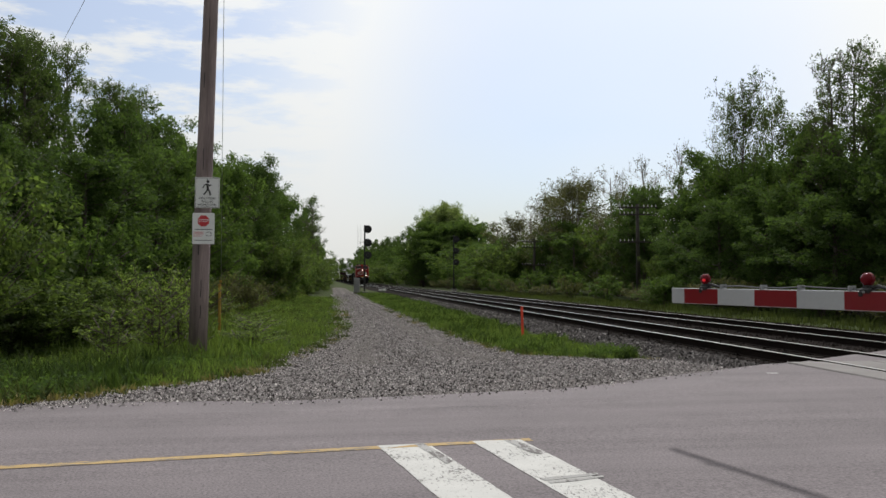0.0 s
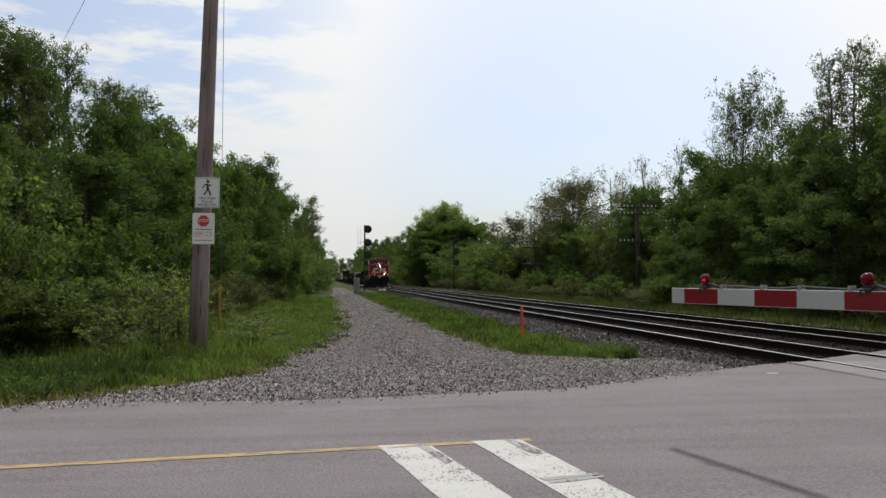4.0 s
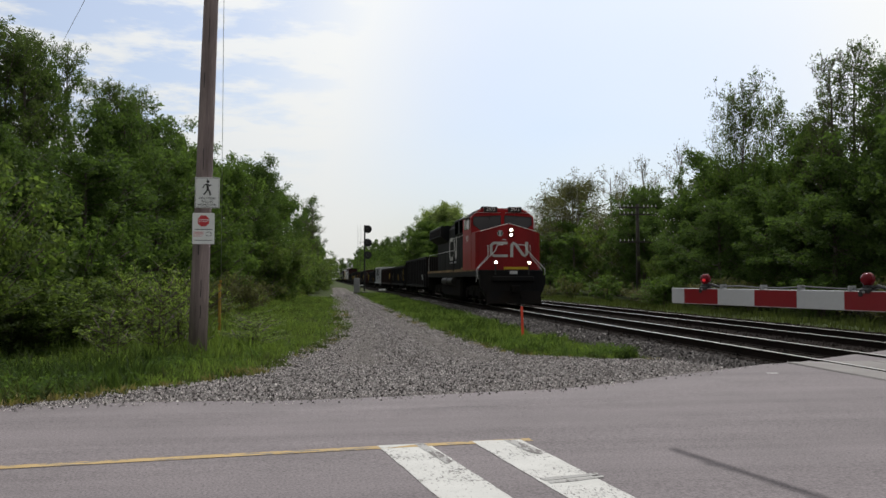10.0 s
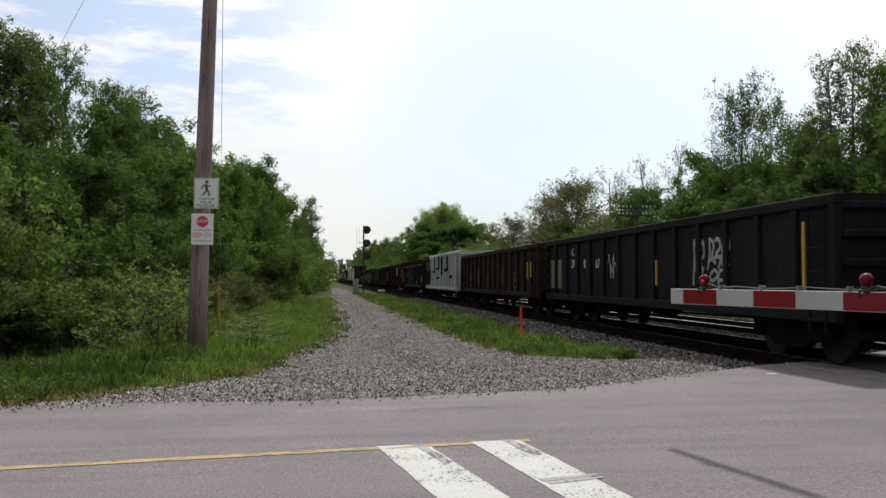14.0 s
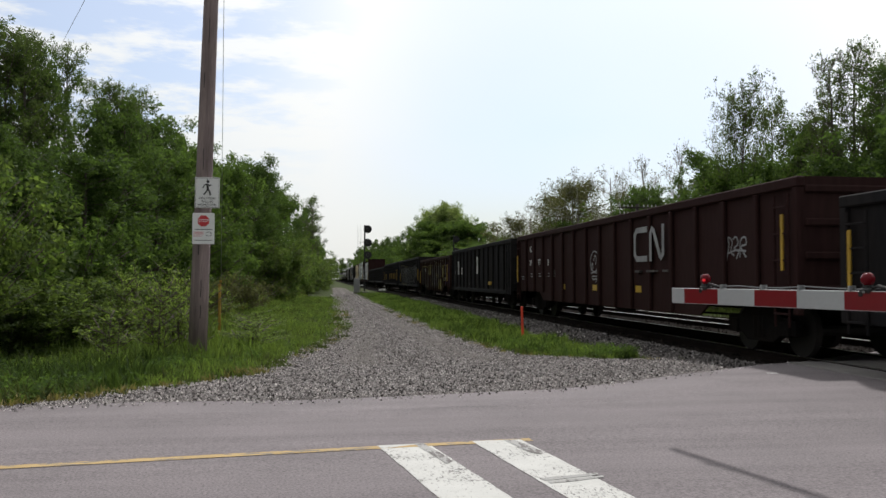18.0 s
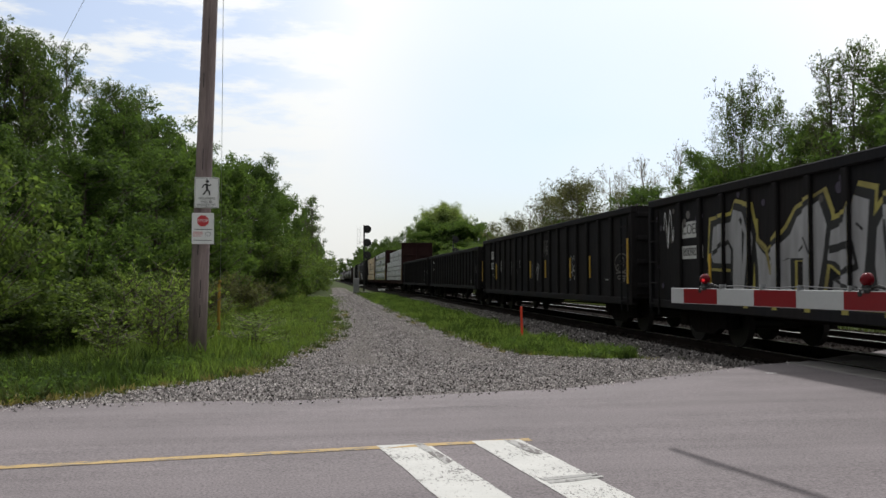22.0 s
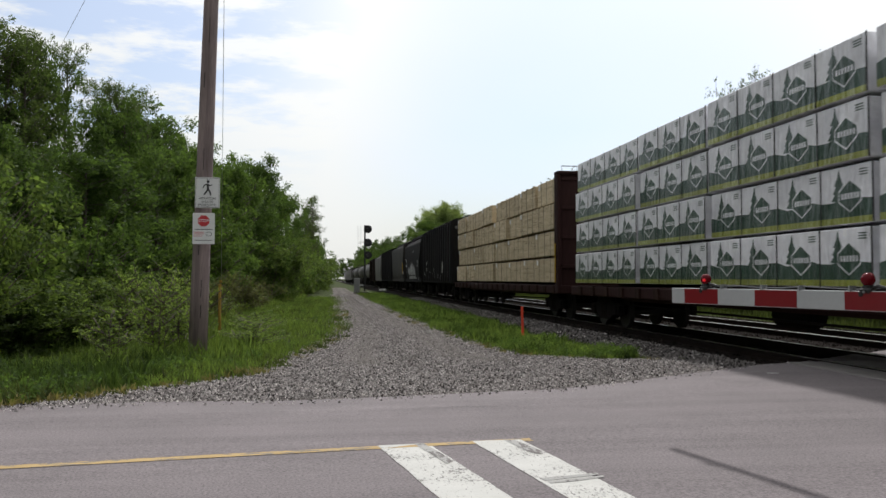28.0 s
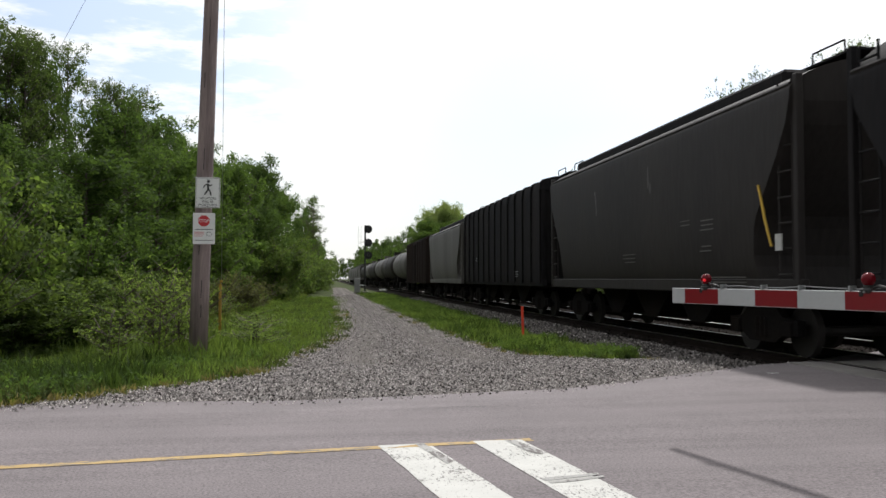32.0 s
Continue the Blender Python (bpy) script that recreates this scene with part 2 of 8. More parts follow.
M = {
    "bar_paint": worn("bar_paint", (0.50, 0.495, 0.475), (0.19, 0.183, 0.178), 46.0, 0.45, (1.0, 0.4, 1.0)),
    "rubbed": worn("rubbed", (0.33, 0.325, 0.315), (0.155, 0.143, 0.14), 26.0, 0.5, (1.0, 0.3, 1.0)),
    "line_paint": worn("line_paint", (0.4, 0.285, 0.135), (0.18, 0.16, 0.14), 22.0, 0.48, (0.3, 1.0, 1.0)),
    "grass_ground": mat("grass_ground", (0.042, 0.062, 0.022), 0.95, vary=0.4, scale=0.5, fine=14, bump=0.6, tint=(0.05, 0.052, 0.026), spec=0.04),
    "asphalt": travelled(mat("asphalt", (0.123, 0.108, 0.1125), 0.9, vary=0.8, scale=0.9, fine=55, bump=0.2, tint=(0.146, 0.129, 0.134), spec=0.25)),
    "gravel": mat("gravel", (0.14, 0.126, 0.122), 0.95, vary=0.5, scale=0.9, fine=60, bump=1.0, tint=(0.08, 0.07, 0.066), spec=0.06),
    # near-black: oily stained stone, with shade along the rails put into the colour
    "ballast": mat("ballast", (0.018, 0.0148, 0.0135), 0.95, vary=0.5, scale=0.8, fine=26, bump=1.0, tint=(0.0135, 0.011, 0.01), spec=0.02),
    "gravel_dark": mat("gravel_dark", (0.098, 0.088, 0.083), 0.95, vary=0.4, scale=1.2, fine=40, bump=0.6, tint=(0.085, 0.077, 0.072), spec=0.06),
    "stone": mat("stone", (0.37, 0.34, 0.33), 0.85, vary=0.2, scale=2, fine=40, bump=0.2, island=0.9, spec=0.25),
    "stone_pale": mat("stone_pale", (0.52, 0.49, 0.47), 0.8, vary=0.15, scale=2, fine=40, bump=0.2, island=0.5, spec=0.3),
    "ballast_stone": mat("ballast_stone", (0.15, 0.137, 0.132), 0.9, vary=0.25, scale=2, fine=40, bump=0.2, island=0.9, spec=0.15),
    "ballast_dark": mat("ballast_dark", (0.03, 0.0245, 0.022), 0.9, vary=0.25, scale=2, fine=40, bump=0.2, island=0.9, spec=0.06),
    "rail_top": mat("rail_top", (0.55, 0.54, 0.53), 0.33, 1.0, vary=0.1, bump=0),
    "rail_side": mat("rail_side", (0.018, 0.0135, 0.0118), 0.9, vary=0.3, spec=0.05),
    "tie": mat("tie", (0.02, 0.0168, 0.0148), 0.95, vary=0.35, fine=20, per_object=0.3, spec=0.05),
    "concrete": mat("concrete", (0.175, 0.162, 0.156), 0.85, vary=0.15, fine=50),
    "white_paint": mat("white_paint", (0.78, 0.78, 0.76), 0.8, vary=0.12, scale=2.5, fine=60, tint=(0.55, 0.545, 0.53)),
    "tar": mat("tar", (0.075, 0.073, 0.072), 0.85, vary=0.3, fine=80),
    "pole_wood": mat("pole_wood", (0.265, 0.205, 0.2), 0.9, vary=0.45, scale=7, fine=60, streak=16, bump=0.8, tint=(0.13, 0.1, 0.097)),
    "dark_wood": mat("dark_wood", (0.05, 0.043, 0.036), 0.9, vary=0.3, streak=10),
    "bark": mat("bark", (0.085, 0.07, 0.055), 0.95, vary=0.35, scale=3, fine=25, streak=4, bump=0.6),
    "pale_bark": mat("pale_bark", (0.24, 0.215, 0.19), 0.95, vary=0.35, scale=3, fine=25, streak=4, bump=0.4),
    "leaf_dark": leaf_mat("leaf_dark", (0.063, 0.099, 0.036), 0.22),
    "leaf_mid": leaf_mat("leaf_mid", (0.068, 0.106, 0.04)),
    # extra pale and translucent: the haze of distance is put into this leaf colour
    "leaf_round_hazy": leaf_mat("leaf_round_hazy", (0.17, 0.21, 0.11), 0.2, 0.62),
    "leaf_fresh": leaf_mat("leaf_fresh", (0.08, 0.124, 0.041)),
    "leaf_poplar": leaf_mat("leaf_poplar", (0.076, 0.106, 0.044)),
    "leaf_sapling": leaf_mat("leaf_sapling", (0.145, 0.192, 0.068), 0.45),
    "leaf_bush": leaf_mat("leaf_bush", (0.085, 0.119, 0.043), 0.4),
    "leaf_olive": leaf_mat("leaf_olive", (0.082, 0.083, 0.05)),
    "blade": leaf_mat("blade", (0.138, 0.192, 0.058), through=0.4, patch=1.4, stain=0.42),
    "blade_deep": leaf_mat("blade_deep", (0.05, 0.078, 0.026), through=0.4, patch=1.2, stain=0.4),
    "blade_dull": leaf_mat("blade_dull", (0.068, 0.085, 0.034), through=0.35),
    "dry_blade": leaf_mat("dry_blade", (0.20, 0.17, 0.08), through=0.3),
    "sign_white": mat("sign_white", (0.78, 0.78, 0.78), 0.5, vary=0.06, fine=12, bump=0),
    "cable_grey": mat("cable_grey", (0.1, 0.1, 0.105), 0.5, vary=0.2, bump=0),
    "black": mat("black", (0.012, 0.012, 0.012), 0.6, vary=0.3),
    "number_white": mat("number_white", (0.52, 0.52, 0.51), 0.6, vary=0.2, scale=3, fine=14, bump=0),
    "ink": mat("ink", (0.03, 0.03, 0.03), 0.7, vary=0.1, bump=0),
    "sign_red": mat("sign_red", (0.55, 0.03, 0.04), 0.5, vary=0.08, bump=0),
    "grey_metal": mat("grey_metal", (0.35, 0.36, 0.37), 0.45, 0.7, vary=0.15),
    "silver_box": mat("silver_box", (0.25, 0.25, 0.255), 0.5, 0.2, vary=0.12),
    "stake_orange": mat("stake_orange", (0.8, 0.07, 0.03), 0.6, vary=0.2, bump=0),
    "post_yellow": mat("post_yellow", (0.36, 0.22, 0.03), 0.6, vary=0.2, bump=0),
    "gate_red": mat("gate_red", (0.18, 0.005, 0.010), 0.35, vary=0.06, bump=0),
    "gate_white": mat("gate_white", (0.40, 0.41, 0.42), 0.35, vary=0.06, bump=0),
    "lamp_lit": glow("lamp_lit", (0.4, 0.004, 0.009), 0.9),
    "lamp_red": mat("lamp_red", (0.12, 0.004, 0.009), 0.25, vary=0.05, bump=0, spec=0.15),
    "headlight": glow("headlight", (1.0, 0.8, 0.6), 18.0),
}

M.update({
    "car_black": mat("car_black", (0.0108, 0.011, 0.0125), 0.75, vary=0.4, scale=1.3, fine=14, streak=6, bump=0.25, tint=(0.022, 0.0195, 0.0195), spec=0.05),
    "car_charcoal": mat("car_charcoal", (0.0135, 0.0138, 0.0158), 0.75, vary=0.35, scale=1.1, fine=14, streak=7, bump=0.25, tint=(0.021, 0.0185, 0.018), spec=0.05),
    "car_soot": mat("car_soot", (0.017, 0.013, 0.013), 0.78, vary=0.4, scale=1.2, fine=12, streak=6, bump=0.3, tint=(0.03, 0.019, 0.015), spec=0.05),
    "car_brown": mat("car_brown", (0.026, 0.0118, 0.0118), 0.72, vary=0.3, scale=1.2, fine=12, streak=6, bump=0.25, tint=(0.034, 0.018, 0.0165), spec=0.05),
    "car_rust": mat("car_rust", (0.036, 0.019, 0.015), 0.8, vary=0.4, scale=1.4, fine=12, streak=5, bump=0.3, tint=(0.018, 0.012, 0.011), spec=0.05),
    "car_rust_patch": mat("car_rust_patch", (0.16, 0.075, 0.03), 0.8, vary=0.4, scale=4, fine=20, streak=2, bump=0.2, tint=(0.08, 0.035, 0.018), spec=0.05),
    "gr_haze": mat("gr_haze", (0.055, 0.026, 0.062), 0.75, vary=0.5, scale=1.6, fine=9, streak=1.5, bump=0.05, tint=(0.02, 0.02, 0.06), spec=0.05),
    "car_silver": mat("car_silver", (0.50, 0.51, 0.53), 0.45, 0.35, vary=0.15, scale=1.2, fine=12, streak=7, bump=0.15, tint=(0.36, 0.37, 0.38), spec=0.22),
    "car_grey": mat("car_grey", (0.11, 0.106, 0.10), 0.6, vary=0.2, scale=0.8, fine=12, streak=6, bump=0.15, tint=(0.075, 0.07, 0.065), spec=0.22),
    "car_dusk": mat("car_dusk", (0.024, 0.0215, 0.0215), 0.62, vary=0.3, scale=0.8, fine=12, streak=6, bump=0.15, tint=(0.034, 0.030, 0.0285), spec=0.12),
    "car_white": mat("car_white", (0.6, 0.6, 0.6), 0.6, vary=0.2, scale=0.9, fine=12, streak=6, bump=0.1, tint=(0.42, 0.41, 0.4), spec=0.22),
    "underframe": mat("underframe", (0.0085, 0.0082, 0.0085), 0.9, vary=0.4, fine=12, tint=(0.014, 0.011, 0.009), spec=0.03),
    "wheel_steel": mat("wheel_steel", (0.02, 0.017, 0.0155), 0.7, 0.2, vary=0.3, fine=16),
    "loco_red": mat("loco_red", (0.33, 0.0125, 0.0148), 0.45, vary=0.16, scale=0.55, fine=16, streak=4, bump=0.05, tint=(0.17, 0.013, 0.014), spec=0.2),
    "loco_black": mat("loco_black", (0.0088, 0.0092, 0.0104), 0.66, vary=0.35, scale=1.2, fine=16, streak=6, bump=0.08, tint=(0.018, 0.016, 0.0147), spec=0.06),
    "vent_black": mat("vent_black", (0.002, 0.002, 0.002), 0.9, vary=0.3, bump=0, spec=0.0),
    "loco_white": mat("loco_white", (0.56, 0.55, 0.53), 0.5, vary=0.12, scale=1.0, fine=16, streak=4, bump=0.05, tint=(0.45, 0.42, 0.38), spec=0.22),
    "sooty_red": mat("sooty_red", (0.05, 0.009, 0.008), 0.5, vary=0.25, spec=0.2),
    "loco_tan": mat("loco_tan", (0.28, 0.185, 0.086), 0.6, vary=0.35, scale=2.2, fine=16, bump=0.05, spec=0.1, tint=(0.10, 0.07, 0.04)),
    "rail_white": mat("rail_white", (0.75, 0.75, 0.74), 0.4, vary=0.08, bump=0),
    "yellow_gold": mat("yellow_gold", (0.62, 0.42, 0.02), 0.5, vary=0.1, bump=0),
    # grey base: the sky's reflection is partly put into the pane colour
    "cab_glass": mat("cab_glass", (0.045, 0.045, 0.05), 0.12, vary=0.05, bump=0),
    "grab_yellow": mat("grab_yellow", (0.5, 0.31, 0.03), 0.55, vary=0.15, bump=0),
    "gr_silver": mat("gr_silver", (0.33, 0.33, 0.34), 0.55, vary=0.22, scale=2.5, fine=9, streak=4, bump=0.05, tint=(0.19, 0.19, 0.195)),
    "gr_faded": mat("gr_faded", (0.10, 0.09, 0.085), 0.7, vary=0.4, scale=2.5, fine=9, streak=5, bump=0.05, tint=(0.03, 0.024, 0.022)),
    "gr_white": mat("gr_white", (0.66, 0.67, 0.68), 0.6, vary=0.15, bump=0),
    "gr_black": mat("gr_black", (0.006, 0.006, 0.0065), 0.7, vary=0.2, bump=0),
    "gr_yellow": mat("gr_yellow", (0.33, 0.29, 0.06), 0.6, vary=0.3, scale=2, bump=0, tint=(0.16, 0.13, 0.04)),
    "gr_blue": mat("gr_blue", (0.03, 0.055, 0.14), 0.6, vary=0.35, scale=2.5, streak=5, bump=0, tint=(0.025, 0.03, 0.06)),
    "gr_purple": mat("gr_purple", (0.05, 0.034, 0.075), 0.65, vary=0.4, scale=3, streak=2, bump=0, tint=(0.018, 0.014, 0.022)),
    "gr_cream": mat("gr_cream", (0.22, 0.20, 0.12), 0.6, vary=0.35, scale=2.5, streak=5, bump=0, tint=(0.08, 0.07, 0.045)),
    "lumber": boards("lumber", (0.58, 0.49, 0.345), (0.47, 0.385, 0.26)),
    "lumber_end": mat("lumber_end", (0.15, 0.095, 0.055), 0.85, vary=0.25, fine=30, bump=0.3),
    "strap": mat("strap", (0.07, 0.055, 0.038), 0.6, vary=0.2, bump=0),
    "wrap_grey": crinkled("wrap_grey", (0.6, 0.605, 0.63), (0.42, 0.425, 0.45)),
    "wrap_white": crinkled("wrap_white", (0.84, 0.84, 0.87), (0.68, 0.68, 0.72)),
    "wrap_green": crinkled("wrap_green", (0.03, 0.072, 0.048), (0.022, 0.054, 0.036)),
    "wrap_lime": crinkled("wrap_lime", (0.30, 0.33, 0.06), (0.225, 0.247, 0.045)),
})


# ---- small builders ----
def mesh_of(name, bm, material, smooth=False):
    me = bpy.data.meshes.new(name)
    bmesh.ops.recalc_face_normals(bm, faces=bm.faces)
    bm.to_mesh(me)
    bm.free()
    me.materials.append(M[material] if isinstance(material, str) else material)
    if smooth:
        for p in me.polygons:
            p.use_smooth = True
    return me


def islands(bm):
    """The loose pieces of a bmesh, each as a bmesh of its own."""
    bm.verts.index_update()
    seen, out = set(), []
    for v in bm.verts:
        if v.index in seen:
            continue
        group, todo = [], [v]
        seen.add(v.index)
        while todo:
            q = todo.pop()
            group.append(q)
            for e in q.link_edges:
                o = e.other_vert(q)
                if o.index not in seen:
                    seen.add(o.index)
                    todo.append(o)
        b = bmesh.new()
        made = {q.index: b.verts.new(q.co) for q in group}
        for f in {f for q in group for f in q.link_faces}:
            b.faces.new([made[q.index] for q in f.verts])
        out.append(b)
    bm.free()
    return out


def parts(name, bm, material, parent, label=""):
    """Each loose piece of bm as a part of its own."""
    return [part(name, b, material, parent, label) for b in islands(bm)]


def part(name, bm, material, parent, label="", at=None, smooth=False):
    """One mesh object under a thing or a part; bm may also be a finished mesh."""
    me = bm if isinstance(bm, bpy.types.Mesh) else mesh_of(name, bm, material, smooth)
    ob = new(name, me)
    ob.parent = parent
    if at:
        ob.location = at
    if label:
        tagged(ob, label)
    return ob


def thing(name, label, category, m=None, group="", kind=""):
    ob = new(name)
    ob.empty_display_size = 0.2
    if m is not None:
        ob.matrix_basis = m
    return tagged(ob, label, category, group, kind)


def solid(name, bm, material, label, category="", kind="", at=None, group="", smooth=False):
    ob = new(name, bm if isinstance(bm, bpy.types.Mesh) else mesh_of(name, bm, material, smooth))
    if at is not None:
        ob.matrix_basis = at
    return tagged(ob, label, category, group, kind)


def box(x0, y0, z0, x1, y1, z1, bevel=0.0, bm=None):
    own = bm is None
    b = bmesh.new()
    bmesh.ops.create_cube(b, size=1)
    for v in b.verts:
        v.co = Vector(((x0 + x1) / 2 + v.co.x * (x1 - x0), (y0 + y1) / 2 + v.co.y * (y1 - y0), (z0 + z1) / 2 + v.co.z * (z1 - z0)))
    if bevel:
        bmesh.ops.bevel(b, geom=b.edges[:], offset=bevel, segments=1, affect="EDGES")
    if own:
        return b
    join(bm, b)
    return bm


def join(bm, other, m=None):
    """Adds the other bmesh to bm, and frees it."""
    if m is not None:
        bmesh.ops.transform(other, matrix=m, verts=other.verts)
    me = bpy.data.meshes.new("tmp")
    other.to_mesh(me)
    other.free()
    bm.from_mesh(me)
    bpy.data.meshes.remove(me)
    return bm


def tube(pts, radius, seg=6, bm=None, r_end=None):
    """A round bar along points; r_end tapers it."""
    bm = bm or bmesh.new()
    pts = [Vector(p) for p in pts]
    rings = []
    for i, p in enumerate(pts):
        d = (pts[min(i + 1, len(pts) - 1)] - pts[max(i - 1, 0)]).normalized()
        u = d.orthogonal().normalized() if abs(d.z) > 0.99 else d.cross(Vector((0, 0, 1))).normalized()
        w = d.cross(u)
        r = radius if r_end is None else radius + (r_end - radius) * i / (len(pts) - 1)
        rings.append([bm.verts.new(p + (u * math.cos(a) + w * math.sin(a)) * r) for a in (2 * math.pi * k / seg for k in range(seg))])
    for a, b in zip(rings, rings[1:]):
        for k in range(seg):
            bm.faces.new((a[k], a[(k + 1) % seg], b[(k + 1) % seg], b[k]))
    bm.faces.new(rings[0][::-1])
    bm.faces.new(rings[-1])
    return bm


def disc(center, axis, radius, depth, seg=16, bm=None, r2=None):
    bm = bm or bmesh.new()
    c, a = Vector(center), Vector(axis).normalized()
    tube([c - a * depth / 2, c + a * depth / 2], radius, seg, bm, r2)
    return bm


def prism(outline, y0, y1, bm=None):
    """An outline of (x, z) drawn out along y."""
    bm = bm or bmesh.new()
    a = [bm.verts.new((x, y0, z)) for x, z in outline]
    b = [bm.verts.new((x, y1, z)) for x, z in outline]
    n = len(outline)
    for k in range(n):
        bm.faces.new((a[k], a[(k + 1) % n], b[(k + 1) % n], b[k]))
    bm.faces.new(a[::-1])
    bm.faces.new(b)
    return bm


def plate(outline, x0, x1, bm=None):
    """An outline of (y, z) drawn out along x."""
    bm = bm or bmesh.new()
    a = [bm.verts.new((x0, y, z)) for y, z in outline]
    b = [bm.verts.new((x1, y, z)) for y, z in outline]
    n = len(outline)
    for k in range(n):
        bm.faces.new((a[k], a[(k + 1) % n], b[(k + 1) % n], b[k]))
    bm.faces.new(a[::-1])
    bm.faces.new(b)
    return bm


def lettering(text, size, m, material="white_paint", parent=None, depth=0.002):
    """Painted words as a mesh; they read along local +x, up is local +y."""
    cu = bpy.data.curves.new("lettering", "FONT")
    cu.body, cu.size, cu.extrude = text, size, depth
    cu.align_x, cu.align_y = "CENTER", "CENTER"
    tmp = new("lettering", cu)
    me = bpy.data.meshes.new_from_object(tmp.evaluated_get(bpy.context.evaluated_depsgraph_get()))
    bpy.data.objects.remove(tmp)
    me.materials.clear()
    me.materials.append(M[material])
    ob = new("lettering", me)
    ob.parent = parent
    ob.matrix_basis = m
    return ob


def side_text(text, size, y, z, parent, x=-1.5, material="white_paint"):
    """Words on the side of a car that faces the crossing (-x); they read towards the car's front (-y)."""
    return lettering(text, size, Matrix.Translation((x - 0.004, y, z)) @ Matrix(((0, 0, -1, 0), (-1, 0, 0, 0), (0, 1, 0, 0), (0, 0, 0, 1))), material, parent)


def mesh_np(name, verts, faces, material, smooth=False):
    me = bpy.data.meshes.new(name)
    me.from_pydata(verts, [], faces)
    me.materials.append(M[material])
    if smooth:
        me.shade_smooth()
    return me


# ---- the ground ----
def edge_far(x):
    """The far edge of the asphalt."""
    return 9.52 + 0.129 * x + float(np.interp(x, (-2.4, -1.6, -0.6, 0.6, 2.4, 3.6), (0.33, 0.36, 0.1, 0.05, 0.2, 0.07))) + (0.5 * (x - 2.7) if 2.7 < x < 16 else 6.65 * max(0, 1 - (x - 16) / 12) if x >= 16 else 0)


def edge_near(x):
    return 3.55 + 0.129 * x


def ground_z(x, y):
    d = max(y - edge_far(x), edge_near(x) - y)
    s = min(1, max(0, d / 7.0))
    z = -0.03 - 0.22 * s * s * (3 - 2 * s) + (0.05 * noise.noise((x * 0.15, y * 0.15, 0)) if d > 3 else 0)
    w = min(1, max(0, (x - 6.0) / 0.8)) * min(1, max(0, (16.9 - x) / 0.8))      # the bed of the tracks is dug in
    return z + (min(z, -0.42) - z) * w


def spaced(lim, first, grow):
    out, v, st = [0.0], 0.0, first
    while v < lim:
        v += st
        st *= grow
        out.append(v)
    return out


_p = spaced(4200, 0.55, 1.045)
GX = sorted({round(1 + s * v, 3) for v in _p for s in (1, -1)})
GY = sorted({round(12 + s * v, 3) for v in _p for s in (1, -1)})
_v = [(x, y, ground_z(x, y) - 0.012) for y in GY for x in GX]
_n = len(GX)
_f = [(j * _n + i, j * _n + i + 1, (j + 1) * _n + i + 1, (j + 1) * _n + i) for j in range(len(GY) - 1) for i in range(_n - 1)]
solid("ground", mesh_np("ground", _v, _f, "grass_ground", True), None, "grassy ground with patches of bare soil", "ground", "structure")


def strip(name, rows, material, label, category, kind="structure", lift=0.0, cols=10):
    """A sheet on the ground between left and right edges: rows of (y, x_left, x_right), the edges being free to wander."""
    verts, faces = [], []
    for y, a, b in rows:
        for k in range(cols + 1):
            x = a + (b - a) * k / cols
            yy = y(x) if callable(y) else y
            verts.append((x, yy, ground_z(x, yy) + lift))
    for r in range(len(rows) - 1):
        for k in range(cols):
            i = r * (cols + 1) + k
            faces.append((i, i + 1, i + cols + 2, i + cols + 1))
    return solid(name, mesh_np(name, verts, faces, material, True), None, label, category, kind)


# asphalt road; it crosses the tracks and leaves on both sides
_v, _f = [], []
_xs = [-400, -200, -100, -60, -40] + [-30 + 0.8 * k for k in range(90)] + [45, 60, 100, 200, 400]
for x in _xs:
    w = 0.10 * noise.noise((x * 0.7, 3, 0)) + 0.06 * noise.noise((x * 2.3, 5, 0))
    for k in range(8):
        y = edge_near(x) + (edge_far(x) + w - edge_near(x)) * min(k, 6) / 6 + (0.12 if k == 7 else 0)
        if k == 7:
            _v.append((x, y, -0.3))
            continue
        crown = 0.03 * (1 - abs(k / 3 - 1))
        _v.append((x, y, (-0.02 + crown) if not 7.15 < x < 14.6 else -0.035))
for i in range(len(_xs) - 1):
    for k in range(7):
        a = i * 8 + k
        _f.append((a, a + 8, a + 9, a + 1))
solid("road", mesh_np("road", _v, _f, "asphalt", True), None, "worn grey asphalt country road over the tracks", "road", "structure")


def lane_left(y):
    return float(np.interp(y, (9, 9.6, 10.2, 11.2, 13, 15.3, 18.2, 21, 23.3, 60, 120), (-4.1, -3.4, -2.8, -2.15, -1.4, -1.05, -0.7, -0.2, 0.2, 0.45, 0.9))) + 0.16 * noise.noise((y * 0.6, 11, 0)) + 0.06 * noise.noise((y * 2.4, 13, 0))


def lane_right(y):
    return float(np.interp(y, (9, 12.9, 14.8, 17, 20, 26, 60, 120), (7.6, 7.2, 5.3, 4.15, 3.75, 3.45, 3.2, 3.0))) + 0.14 * noise.noise((y * 0.6, 21, 0)) + 0.06 * noise.noise((y * 2.4, 23, 0))


